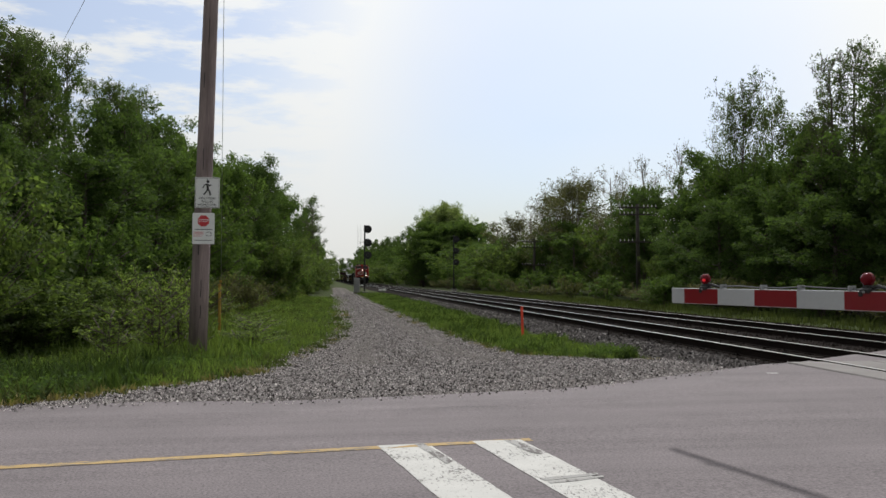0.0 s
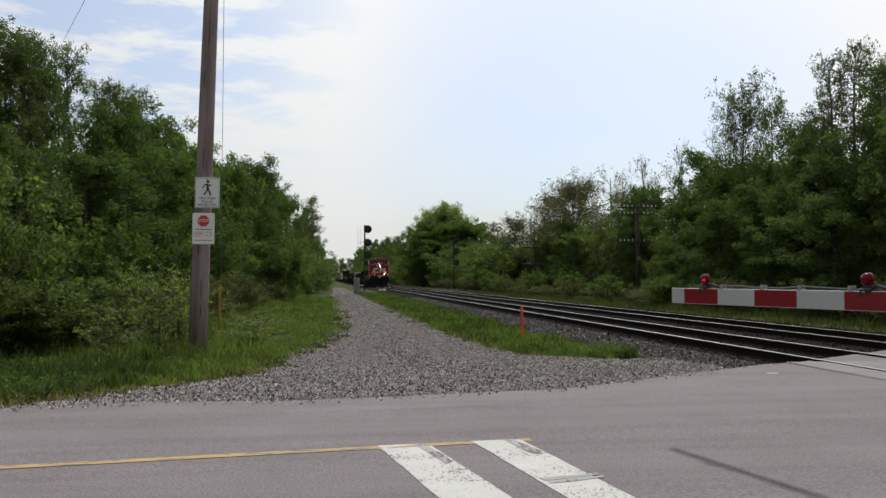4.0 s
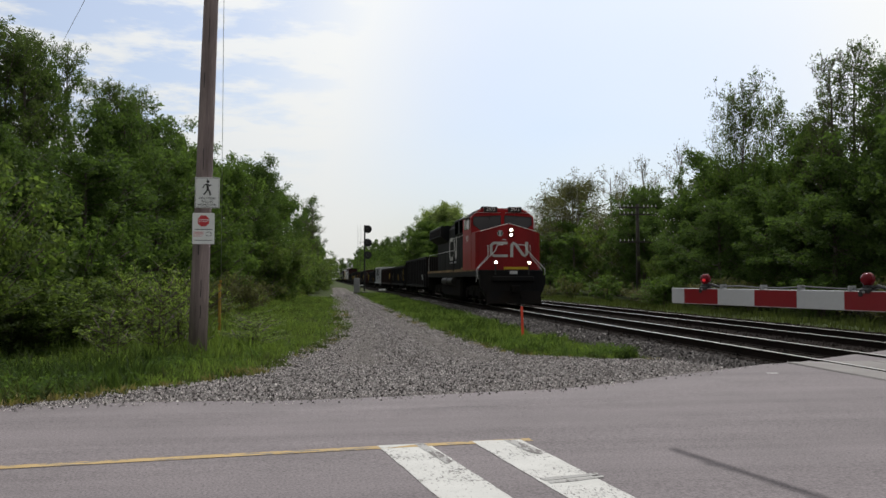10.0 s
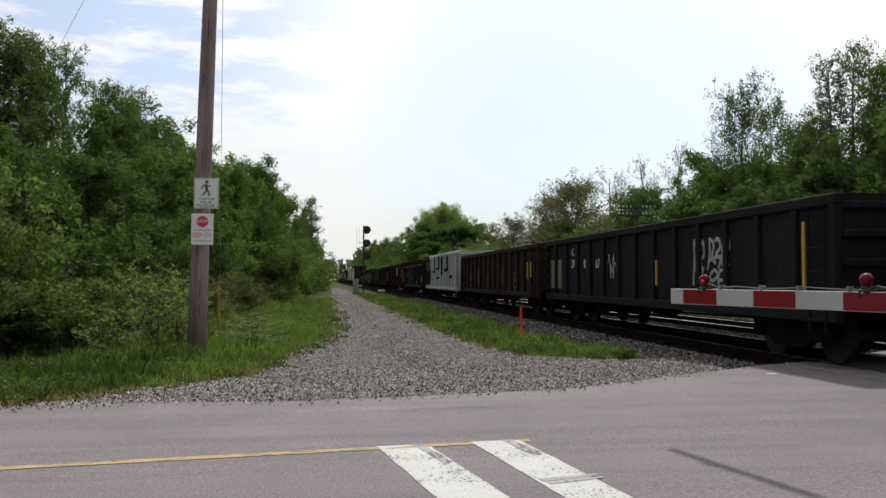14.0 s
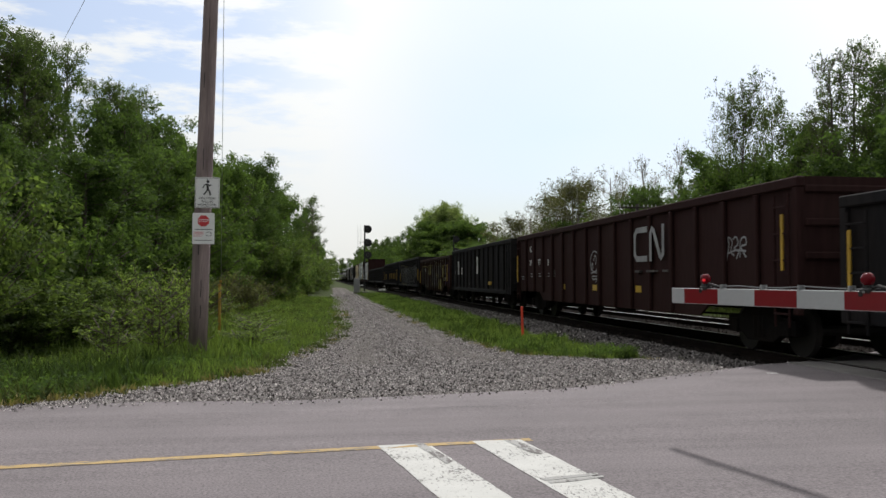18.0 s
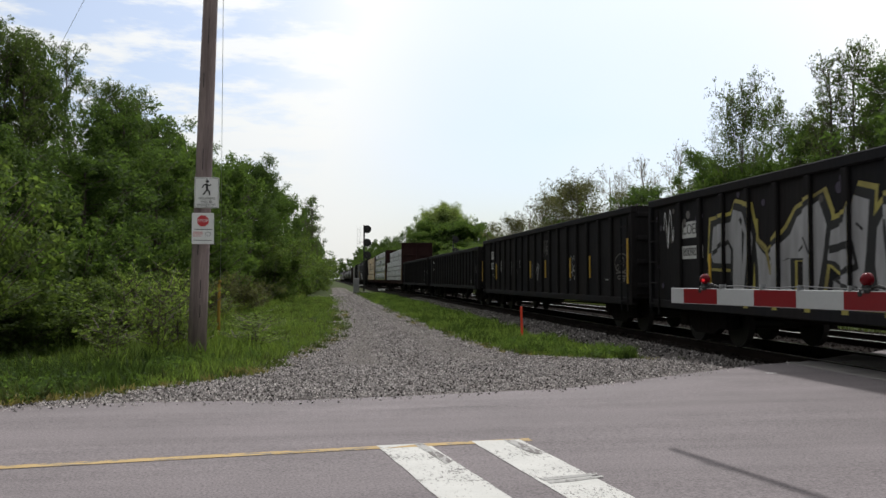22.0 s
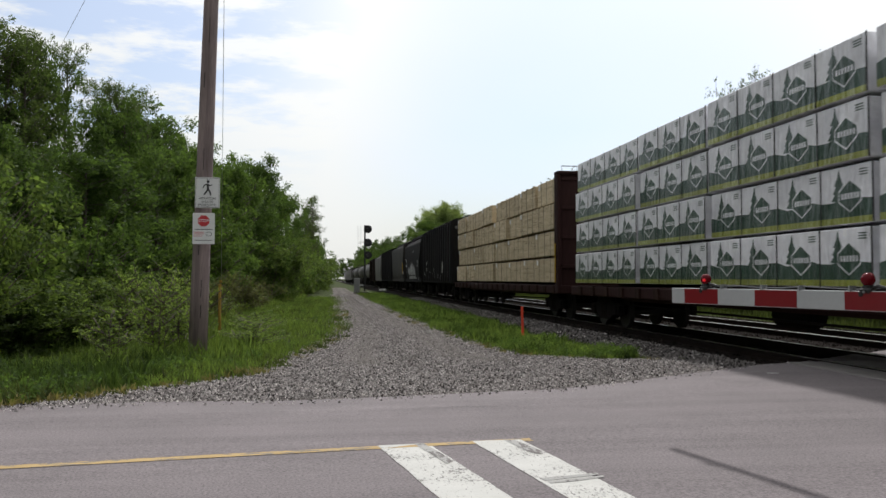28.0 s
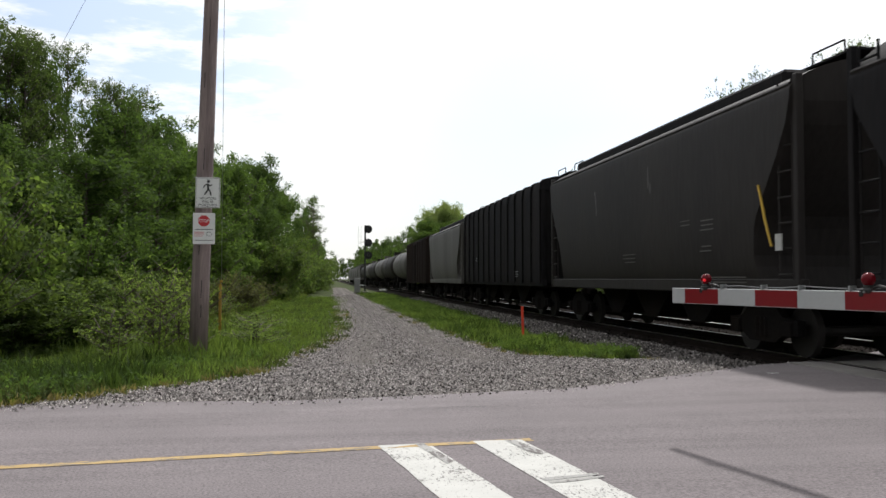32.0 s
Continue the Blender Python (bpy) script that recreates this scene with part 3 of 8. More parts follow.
_rows = [(9.0 + 0.35 * k, lane_left(9.0 + 0.35 * k), lane_right(9.0 + 0.35 * k)) for k in range(120)]
_rows += [(51 + 4 * k, lane_left(51 + 4 * k), lane_right(51 + 4 * k)) for k in range(24)] + [(155, 1.6, 2.4)]
strip("gravel_lane", _rows, "gravel", "stony gravel service lane along the tracks", "gravel lane", lift=0.006, cols=24)
for off in (0.3, 0.72):
    _w = [(y, lane_left(y) + (lane_right(y) - lane_left(y)) * off - 0.22 + 0.1 * noise.noise((y * 0.8, off, 0)), lane_left(y) + (lane_right(y) - lane_left(y)) * off + 0.22 + 0.1 * noise.noise((y * 0.9, off + 3, 0))) for y in [15.5 + 0.5 * k for k in range(100)] + [66 + 5 * k for k in range(16)]]
    strip("wheel_track", _w, "gravel_dark", "darker packed wheel track in the gravel", "gravel", lift=0.011, cols=4)
# gravel shoulder along the road
_rows = [(-30 + 0.5 * k, ) for k in range(100)]
_v, _f = [], []
for i, (x, ) in enumerate(_rows):
    w = 0.55 + 0.25 * noise.noise((x * 0.5, 31, 0)) + 0.12 * noise.noise((x * 2, 33, 0))
    for k in range(3):
        y = edge_far(x) - 0.2 + (w + 0.2) * k / 2
        _v.append((x, y, ground_z(x, y) + 0.003))
for i in range(len(_rows) - 1):
    for k in range(2):
        a = i * 3 + k
        _f.append((a, a + 3, a + 4, a + 1))
solid("gravel_shoulder", mesh_np("gravel_shoulder", _v, _f, "gravel", True), None, "crushed gravel shoulder beside the asphalt", "gravel", "structure")


def road_z(x, y):
    f = 2 * (y - edge_near(x)) / (edge_far(x) - edge_near(x)) - 1
    return -0.02 + 0.03 * (1 - abs(f)) if not 7.15 < x < 14.6 else -0.035


def on_road(name, pts, material, label, category, lift=0.004):
    """Paint on the asphalt: an outline of (x, y)."""
    bm = bmesh.new()
    lo = [bm.verts.new((x, y, road_z(x, y) + lift)) for x, y in pts]
    bm.faces.new(lo)
    return solid(name, bm, material, label, category, "structure")


RD = Vector((0.9918, 0.1279))         # along the road
RN = Vector((0.1279, -0.9918))        # across it, towards the tripod


def at_road(along, across):
    p = Vector((1.66, 6.80)) + RD * along + RN * across
    return (p.x, p.y)


# centre line with ragged edges, and two stop bars
_l, _r = [], []
for k in range(121):
    a = -30 + 30 * k / 120
    _l.append(at_road(a, -0.055 + 0.012 * noise.noise((a * 4, 1, 0))))
    _r.append(at_road(a, 0.055 + 0.012 * noise.noise((a * 4, 7, 0))))
on_road("centre_line", _l + _r[::-1], "line_paint", "worn yellow centre line on asphalt", "road marking")


def bar_outline(a, da, b, db, length=2.9):
    """A bar between two edges, each a start and a direction, worn a little uneven."""
    e0 = [(a[0] + da[0] * v + 0.008 * noise.noise((v * 7, a[0], 0)), a[1] + da[1] * v) for v in [length * k / 28 for k in range(29)]]
    e1 = [(b[0] + db[0] * v + 0.008 * noise.noise((v * 8, b[0], 4)), b[1] + db[1] * v) for v in [length * k / 28 for k in range(29)]]
    return e0 + e1[::-1]


on_road("stop_bar", bar_outline((0.40, 6.715), (0.172, -0.985), (0.802, 6.75), (0.186, -0.9825)), "bar_paint", "worn white stop bar across the lane", "road marking")
on_road("stop_bar", bar_outline((1.163, 6.795), (0.163, -0.987), (1.572, 6.80), (0.157, -0.988)), "bar_paint", "worn white stop bar across the lane", "road marking")
# where tyres have rubbed the bars away
for _p in ([(0.69, 6.74), (0.765, 6.745), (0.87, 6.3), (0.905, 6.07), (0.85, 6.0), (0.80, 6.25)], [(1.43, 6.79), (1.515, 6.79), (1.63, 6.33), (1.60, 6.22), (1.53, 6.3)],
           [(1.40, 5.517), (1.6, 5.555), (1.83, 5.62), (1.82, 5.556), (1.62, 5.495), (1.42, 5.44)], [(1.43, 5.418), (1.6, 5.46), (1.84, 5.537), (1.84, 5.495), (1.64, 5.42), (1.44, 5.372)]):
    on_road("worn_patch", _p, "rubbed", "grey asphalt showing through a rubbed stop bar", "road marking", 0.007)

# ---- tracks ----
TRACKS = (8.75, 12.5)
_prof = [(6.15, -0.32), (6.6, -0.23), (7.3, -0.165), (14.6, -0.2), (15.6, -0.23), (16.6, -0.32)]
_ys = [-300, -80, -30] + [-20 + 0.6 * k for k in range(140)] + [70, 90, 130, 200, 350, 700, 1500]
_v, _f = [], []
for y in _ys:
    for x, z in _prof:
        w = 0.18 * noise.noise((y * 0.4, x, 0)) if x in (6.15, 16.6) else 0
        _v.append((x + w, y, z))
for j in range(len(_ys) - 1):
    for k in range(5):
        a = j * 6 + k
        _f.append((a, a + 1, a + 7, a + 6))
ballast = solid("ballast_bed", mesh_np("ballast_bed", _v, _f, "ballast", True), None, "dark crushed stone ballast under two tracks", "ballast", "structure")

RAIL = [(-0.036, 0.0), (0.036, 0.0), (0.036, -0.035), (0.012, -0.05), (0.012, -0.14), (0.07, -0.155), (0.07, -0.17), (-0.07, -0.17), (-0.07, -0.155), (-0.012, -0.14), (-0.012, -0.05), (-0.036, -0.035)]
for tx, tz in zip(TRACKS, (0.0, -0.03)):
    for sx in (-0.7525, 0.7525):
        rail = thing("rail", "steel rail with a bright worn running surface", "rail", pose(tx + sx, 0, tz), "rails of the tracks", "structure")
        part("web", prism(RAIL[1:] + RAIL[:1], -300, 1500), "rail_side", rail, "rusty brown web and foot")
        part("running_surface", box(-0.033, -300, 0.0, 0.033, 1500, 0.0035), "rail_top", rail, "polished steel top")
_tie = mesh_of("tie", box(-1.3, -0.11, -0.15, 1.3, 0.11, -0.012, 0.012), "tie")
for tx, tz in zip(TRACKS, (0.0, -0.03)):
    deck = thing("track_bed", "row of dark timber ties under the rails", "ties", pose(tx, 0, tz - 0.15), "", "structure")
    rest = bmesh.new()
    for k in range(-30, 560):
        y = 15.2 + 0.55 * k
        if 0 <= k < 110:
            part("tie", _tie, None, deck, at=(random.uniform(-0.03, 0.03), y, 0))
        elif not 4 < y < 14.5:
            rest.faces.new([rest.verts.new(c) for c in ((-1.3, y - .11, -.012), (1.3, y - .11, -.012), (1.3, y + .11, -.012), (-1.3, y + .11, -.012))])
    tagged(part("ties", rest, "tie", deck), kind="stuff")

# concrete crossing panels where the road meets the rails
for tx in TRACKS:
    cross = thing("crossing_panels", "pale concrete crossing panels between the rails", "crossing", pose(tx, 0, 0), "", "structure")
    for (a, b) in ((-0.68, -0.01), (0.01, 0.68), (-1.45, -0.83), (0.83, 1.45)):
        for k in range(3):
            y0 = 4.6 + 2.72 * k
            part("panel", box(a, y0, -0.15, b, y0 + 2.68, -0.004, 0.015), "concrete", cross)

# ---- trees ----
def leaves(name, centers, radii, count, size, material, rng, flat=1.0):
    """A crown: small folded leaves thrown round the clump centres, thicker near their shells."""
    c = np.asarray(centers)
    r = np.asarray(radii)
    w = r ** 2 / (r ** 2).sum()
    idx = rng.choice(len(c), count, p=w)
    d = rng.normal(size=(count, 3))
    d /= np.linalg.norm(d, axis=1)[:, None]
    rad = r[idx] * (rng.random(count) ** 0.45) * (1 + np.clip(0.2 * rng.normal(size=count), -0.5, 0.3))
    p = c[idx] + d * rad[:, None] * np.array([1, 1, flat])
    u = rng.normal(size=(count, 3))
    u /= np.linalg.norm(u, axis=1)[:, None]
    v = np.cross(u, rng.normal(size=(count, 3)))
    v /= np.linalg.norm(v, axis=1)[:, None]
    s = size * (0.6 + 0.8 * rng.random(count))[:, None]
    q = np.stack([p + u * s, p - u * s * 0.6 + v * s * 0.58, p - u * s * 0.6 - v * s * 0.58], 1).reshape(-1, 3)
    f = np.arange(count * 3).reshape(-1, 3)
    me = bpy.data.meshes.new(name)
    me.from_pydata(q.tolist(), [], f.tolist())
    me.materials.append(M[material])
    return me


def make_tree(name, label, height, spread, base, n_limbs, count, size, leaf, bark="bark", seed=1, airy=1.0, m=None, trunks=1, twig=False):
    """A tapered trunk with forking limbs and a crown of leaf clumps along them. base: where the crown starts, as a part of the height."""
    rng = np.random.default_rng(seed)
    t = thing(name, label, "tree" if name != "bush" else "bush", m)
    bm = bmesh.new()
    centers, radii = [], []
    for k in range(trunks):
        a0 = rng.random() * 6.28
        lean = spread * 0.35 * (k > 0 or trunks > 1)
        top = Vector((math.cos(a0) * lean, math.sin(a0) * lean, height * (1 - 0.12 * k)))
        foot = Vector((math.cos(a0), math.sin(a0), 0)) * (0.15 * (trunks > 1))
        pts = [foot + (top - foot) * s + Vector((rng.normal() * 0.03, rng.normal() * 0.03, 0)) * height * 0.25 * s for s in (0, 0.2, 0.4, 0.6, 0.8, 0.96)]
        pts[0].z -= 0.25
        r0 = ((0.009 if spread < 2.25 and height > 12 else 0.016) if trunks == 1 else 0.011) * height + (0.02 if height > 2 else -0.006)
        tube(pts, r0, 6, bm, r0 * 0.15)
        for i in range(n_limbs):
            s = base + (0.97 - base) * (i + rng.random()) / n_limbs
            j = min(4, int(s / 0.2))
            p = pts[j].lerp(pts[j + 1], min(1, (s - 0.2 * j) / 0.2))
            ang = rng.random() * 6.28
            prof = math.sin(math.pi * min(1, 0.12 + 0.88 * (s - base) / (1 - base)) ** 0.75) ** 0.7
            ln = spread * (0.35 + 0.75 * prof) * rng.uniform(0.6, 1.15)
            up = ln * rng.uniform(0.35, 1.1)
            e = p + Vector((math.cos(ang) * ln, math.sin(ang) * ln, up))
            mid = p.lerp(e, 0.5) + Vector((0, 0, -0.08 * ln))
            tube([p, mid, e], max(0.012, r0 * (0.2 if twig else 0.32) * (1 - s * 0.6)), 4, bm, 0.008)
            if twig:
                for _ in range(11):
                    q = p.lerp(e, 0.3 + 0.7 * rng.random())
                    g = q + Vector((rng.normal() * 0.3, rng.normal() * 0.3, min(1.6, abs(rng.normal())) * 0.8 + 0.35)) * spread * 0.26
                    tube([q, g], 0.011, 3, bm, 0.004)
                    centers.append(g)
                    radii.append(spread * 0.1 * airy)
            for w in (1.02, 0.8, 0.58, 0.36):
                centers.append(p.lerp(e, w) + Vector((rng.normal(), rng.normal(), rng.normal())) * 0.1 * spread)
                radii.append(spread * rng.uniform(0.13, 0.25) * airy)
        centers.append(pts[-1])
        radii.append(spread * 0.22 * airy)
    part("trunk", bm, bark, t, "bare grey trunk and limbs" if bark == "pale_bark" else "brown trunk with limbs", smooth=True)
    if count:
        part("crown", leaves("crown", [tuple(c) for c in centers], radii, count, size, leaf, rng), None, t, "uneven leafy crown")
    return t


SPEC = {
    # kind: label, height, spread, crown base, limbs, leaves, leaf size, leaf, bark, airy, trunks, twigs
    "maple": ("dense dark green broadleaf tree at the edge of the woods", 10.5, 2.9, 0.1, 52, 24000, 0.085, "leaf_dark", "bark", 0.85, 1, False),
    "maple_b": ("full mid green broadleaf tree in the woods", 9.5, 2.7, 0.08, 50, 22000, 0.085, "leaf_mid", "bark", 0.85, 1, False),
    "fresh": ("fresh green young tree beside the tracks", 8.0, 2.3, 0.05, 46, 20000, 0.078, "leaf_fresh", "bark", 0.85, 1, False),
    "poplar": ("tall airy poplar with thin spring leaves", 12.5, 1.25, 0.3, 64, 4000, 0.062, "leaf_poplar", "bark", 0.85, 1, True),
    "aspen": ("airy spreading aspen with loose spring leaves", 12.5, 2.2, 0.34, 76, 11000, 0.064, "leaf_poplar", "bark", 0.8, 1, True),
    "olive": ("tree with sparse olive spring leaves and twigs", 10.0, 2.6, 0.12, 50, 11000, 0.07, "leaf_olive", "pale_bark", 1.0, 1, True),
    "bare": ("bare grey tree among the green woods", 10.5, 2.0, 0.3, 30, 350, 0.08, "leaf_olive", "pale_bark", 1.0, 1, True),
    "cottonwood": ("tall cottonwood with loose shimmering spring leaves", 12.5, 1.6, 0.22, 84, 14500, 0.052, "leaf_poplar", "bark", 0.78, 1, False),
    "sapling": ("slender saplings with fresh leaves on thin stems", 1.7, 0.55, 0.12, 7, 1100, 0.036, "leaf_sapling", "bark", 0.75, 5, False),
    "round": ("tall round-headed broadleaf tree behind the tracks", 16.3, 4.1, 0.12, 110, 30000, 0.15, "leaf_round_hazy", "bark", 1.25, 1, False),
    "bush": ("dense green bush with small leaves", 2.9, 1.7, 0.03, 18, 17000, 0.058, "leaf_bush", "bark", 0.85, 4, False),
    "bush_b": ("loose fresh green shrub with several stems", 2.6, 1.3, 0.06, 14, 8000, 0.058, "leaf_fresh", "bark", 0.8, 4, False),
    "scrub": ("low tangled scrub along the tracks", 1.6, 1.3, 0.05, 9, 4200, 0.05, "leaf_olive", "bark", 1.0, 4, False),
}
KINDS = {}
for k, (key, (lab, h, sp, base, nl, cnt, sz, leaf, bark, airy, tr, tw)) in enumerate(SPEC.items()):
    nm, grp = ("bush", "bushes") if key[:2] in ("bu", "sc", "sa") else ("tree", "woods")
    KINDS[key] = make_tree(nm, lab, h, sp, base, nl, cnt, sz, leaf, bark, 3 + k, airy, None, tr, tw)
    far = cnt // 4 if cnt > 1000 else cnt
    KINDS[key + "_far"] = make_tree(nm, lab, h, sp, base, nl // 2, far, sz * 1.6, leaf, bark, 33 + k, airy * 1.15, None, tr, tw and cnt < 1000)
    for j, q in enumerate((key, key + "_far")):
        tagged(KINDS[q], group=grp)
        KINDS[q].matrix_basis = pose(-30 + 8 * k, -45 - 9 * j, -0.25)


def plant(key, x, y, h=1.0, w=None, turn=None, near=62):
    w = w or h
    turn = random.uniform(0, 360) if turn is None else turn
    if y > near or y < -5 or x < -14 or x > 30:
        key += "_far"
    return copy_thing(KINDS[key], Matrix.Translation((x, y, ground_z(x, y))) @ Matrix.Rotation(radians(turn), 4, "Z") @ Matrix.Diagonal((w, w, h, 1)))


random.seed(11)


# the wood on the side of the lane: edge, middle and tall back rows
def wood_left(y):
    return -6.3 + 4.2 * min(1, max(0, (y - 22) / 85))


for y, dx, key, h, w in ((14.6, -2.6, "bush", 1.1, 1.15), (16.8, -1.0, "bush", 1.15, 1.15), (17.5, -3.6, "bush", 1.45, 1.4), (19.8, -1.7, "bush_b", 1.3, 1.3), (13.6, -5.5, "bush", 1.25, 1.3), (16.2, -6.6, "bush", 1.7, 1.5),
                         (21.5, 0.3, "bush_b", 0.95, 1.0), (22.5, -2.2, "maple", 0.47, 0.62), (20.0, -4.5, "maple", 0.5, 0.68), (25.0, -0.6, "maple", 0.47, 0.7),
                         (28.5, -0.55, "maple", 0.65, 0.62), (26.5, -4.9, "maple", 0.66, 0.8), (31.5, -0.2, "fresh", 0.78, 0.86), (35, -1.3, "maple_b", 0.8, 0.84),
                         (39, -0.2, "fresh", 0.8, 0.9), (41.5, -2.2, "maple", 0.8, 0.88), (46, -0.4, "fresh", 0.94, 0.95), (51, -1.0, "fresh", 0.98, 0.9),
                         (57, -0.4, "maple", 0.86, 0.85), (63, -1.0, "maple_b", 0.92, 0.85), (70, -0.4, "fresh", 1.05, 0.9), (78, -1.0, "maple", 0.9, 0.85)):
    plant(key, wood_left(y) + dx, y, h, w, near=80)
for y, x, key, h, w in ((27, -9.65, "cottonwood", 0.745, 0.72), (27.5, -9.25, "cottonwood", 0.755, 0.6), (28.6, -9.7, "cottonwood", 0.76, 0.75), (26.4, -10.3, "cottonwood", 0.77, 0.8), (27.6, -10.9, "cottonwood", 0.8, 0.9), (29.2, -9.35, "maple", 0.8, 0.42),
                        (31, -9.08, "cottonwood", 0.80, 0.56), (33, -8.35, "cottonwood", 0.735, 0.6), (33.3, -7.75, "cottonwood", 0.725, 0.72), (34.3, -7.6, "aspen", 0.68, 0.5), (36, -8.6, "aspen", 0.66, 0.45), (25, -11.4, "maple", 0.72, 0.9), (41, -9.5, "maple", 0.66, 0.8),
                        (46, -9.5, "maple", 0.7, 0.9), (52, -9, "maple_b", 0.9, 0.95), (60, -8.5, "maple", 0.95, 0.9), (22, -13.4, "maple_b", 1.0, 0.95), (19, -12, "maple_b", 0.75, 0.9)):
    plant(key, x, y, h, w)
for k in range(20):
    y = 86 + 12 * k
    plant(("maple", "fresh", "maple_b")[k % 3], wood_left(y) + 0.4 * math.sin(k * 2.1) - 0.9 + 0.004 * (y - 86), y, random.uniform(0.8, 1.0), 0.85)
for k in range(26):
    y = 58 + 4.5 * k
    plant(("bush", "bush_b", "bush")[k % 3], wood_left(y) + 0.5 + 0.5 * math.sin(k * 1.7), y, random.uniform(0.8, 1.3), random.uniform(1.1, 1.5))
plant("poplar", -1.7, 101, 0.92, 1.2, near=120)
plant("poplar", -2.3, 107, 0.86, 1.2, near=120)
for k in range(24):
    plant(("maple", "maple_b", "maple")[k % 3], -14.5 - 5 * random.random(), 33 + 9 * k, random.uniform(0.7, 0.82), 1.0)
for k in range(10):
    plant(("sapling", "scrub", "sapling")[k % 3], wood_left(19 + 3.1 * k) + 1.3 + 0.5 * random.random(), 19 + 3.1 * k, random.uniform(0.5, 0.9), random.uniform(0.8, 1.2))
for x, y, h in ((-3.4, 20.3, 1.0), (-3.05, 19.2, 0.8), (-3.5, 18.4, 0.95), (-3.75, 21.7, 1.1), (-3.9, 16.3, 0.62), (-3.15, 21.2, 0.95), (-4.3, 19.6, 1.0), (-4.6, 20.8, 1.05), (-1.75, 19.6, 0.4), (-1.9, 23.5, 0.4)):
    plant("sapling", x, y, h, 1.0 + 0.3 * (h < 0.6))

for x, y, h, w in ((-8.6, 17.4, 0.42, 0.9), (-7.6, 18.2, 0.5, 1.0), (-6.6, 18.6, 0.45, 0.95), (-5.9, 19.4, 0.42, 0.8), (-9.4, 16.2, 0.5, 1.0), (-7.0, 16.9, 0.32, 0.7), (-5.3, 20.8, 0.5, 0.8)):
    plant("bush", x, y, h, w)

# the wood beyond the second track
for k in range(32):
    y = 24 + 5.4 * k + random.uniform(-1, 1)
    x = 23.4 + random.uniform(-0.6, 1.0)
    plant(("maple_b", "bush", "maple_b", "scrub", "scrub")[k % 5], x, y, random.uniform(0.5, 0.72) * (1.5 if k % 5 in (1, 3, 4) else 1), random.uniform(0.8, 1.0))
for k in range(36):
    y = 30 + 5.4 * k + random.uniform(-1, 1)
    x = 25.5 + random.uniform(-1.0, 1.5)
    key = ("maple_b", "olive", "fresh", "olive", "fresh", "bare")[k % 6] if 52 < y < 135 else ("maple_b", "maple", "fresh")[k % 3]
    plant(key, x, y, random.uniform(0.8, 1.0) * (0.9 if y > 55 else 0.85), random.uniform(0.9, 1.1), near=75)
for y, x, key, h, w in ((31.5, 24.6, "maple_b", 1.05, 1.1), (36.5, 26.8, "maple_b", 1.0, 1.05), (29, 23.5, "maple_b", 1.02, 1.15), (40.5, 25.4, "maple_b", 0.95, 0.95), (44.5, 25.6, "fresh", 1.02, 1.0),
                        (36, 22.98, "poplar", 0.96, 0.9), (35, 23.5, "poplar", 1.0, 0.9), (33.5, 24.0, "aspen", 0.9, 0.75), (38, 23.8, "poplar", 0.84, 0.9), (40, 24.46, "poplar", 0.8, 1.1),
                        (48, 24.9, "aspen", 1.05, 0.9), (51, 28.4, "aspen", 1.02, 0.9),
                        (53.5, 25.3, "maple_b", 1.0, 0.95), (48, 24.2, "fresh", 1.02, 1.0), (26, 22.0, "maple_b", 1.0, 1.1), (22, 21.5, "maple", 1.0, 1.2), (18, 22, "maple", 1.0, 1.2), (14, 21.5, "maple_b", 1.0, 1.2),
                        (112, 25.3, "olive", 0.95, 1.1), (122, 24.8, "olive", 0.95, 1.1), (86, 26, "olive", 1.15, 1.5), (91, 27, "olive", 1.15, 1.5), (97, 26.5, "olive", 1.1, 1.3), (78, 27, "bare", 1.12, 1.2), (104, 27, "bare", 1.1, 1.2), (110, 27, "bare", 1.05, 1.2), (70, 27, "bare", 1.12, 1.2), (63, 27.5, "bare", 1.12, 1.1)):
    plant(key, x, y, h, w, near=112)
for k in range(30):
    plant(("maple", "maple_b", "olive", "fresh")[k % 4], 31 + 6 * random.random(), 36 + 7.5 * k, random.uniform(0.8, 0.95), 1.15)
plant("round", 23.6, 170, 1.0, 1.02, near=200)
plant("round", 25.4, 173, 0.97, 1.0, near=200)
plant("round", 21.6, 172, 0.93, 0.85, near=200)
for k, (x, h) in enumerate(((18.6, 1.35), (20.3, 1.6), (22.4, 1.5), (24.8, 1.6), (27.2, 1.55), (29.5, 1.4))):
    plant("fresh", x, 163 + 2 * (k % 2), h, 2.0, near=200)
plant("fresh", 20.5, 160, 1.1, 1.7, near=200)
plant("fresh", 22.5, 190, 1.3, 1.8, near=200)
for k in range(30):
    y = 205 + 13 * k
    plant(("maple_b", "fresh", "fresh")[k % 3], 21 + 0.6 * math.sin(k), y, random.uniform(1.2, 1.45) + 0.9 * (y - 205) / 380, 1.5)
for k in range(40):
    y = 17 + 3.8 * k + random.uniform(-1, 1)
    plant(("scrub", "bush_b", "scrub")[k % 3], 18.2 + random.uniform(-0.3, 1.6), y, random.uniform(0.45, 0.85), random.uniform(0.8, 1.1), near=45)
for k in range(18):
    y = 105 + 6 * k
    plant(("bush", "fresh", "bush_b")[k % 3], 21.5 + 1.2 * math.sin(k * 2.3), y, (1.5, 0.75, 1.6)[k % 3] * random.uniform(0.9, 1.15), random.uniform(1.5, 2.0))
for k in range(16):
    plant(("bush", "bush_b")[k % 2], 27.5 + 1.5 * math.sin(k * 1.9), 42 + 5.2 * k, random.uniform(1.6, 2.2), random.uniform(1.6, 2.1), near=10)
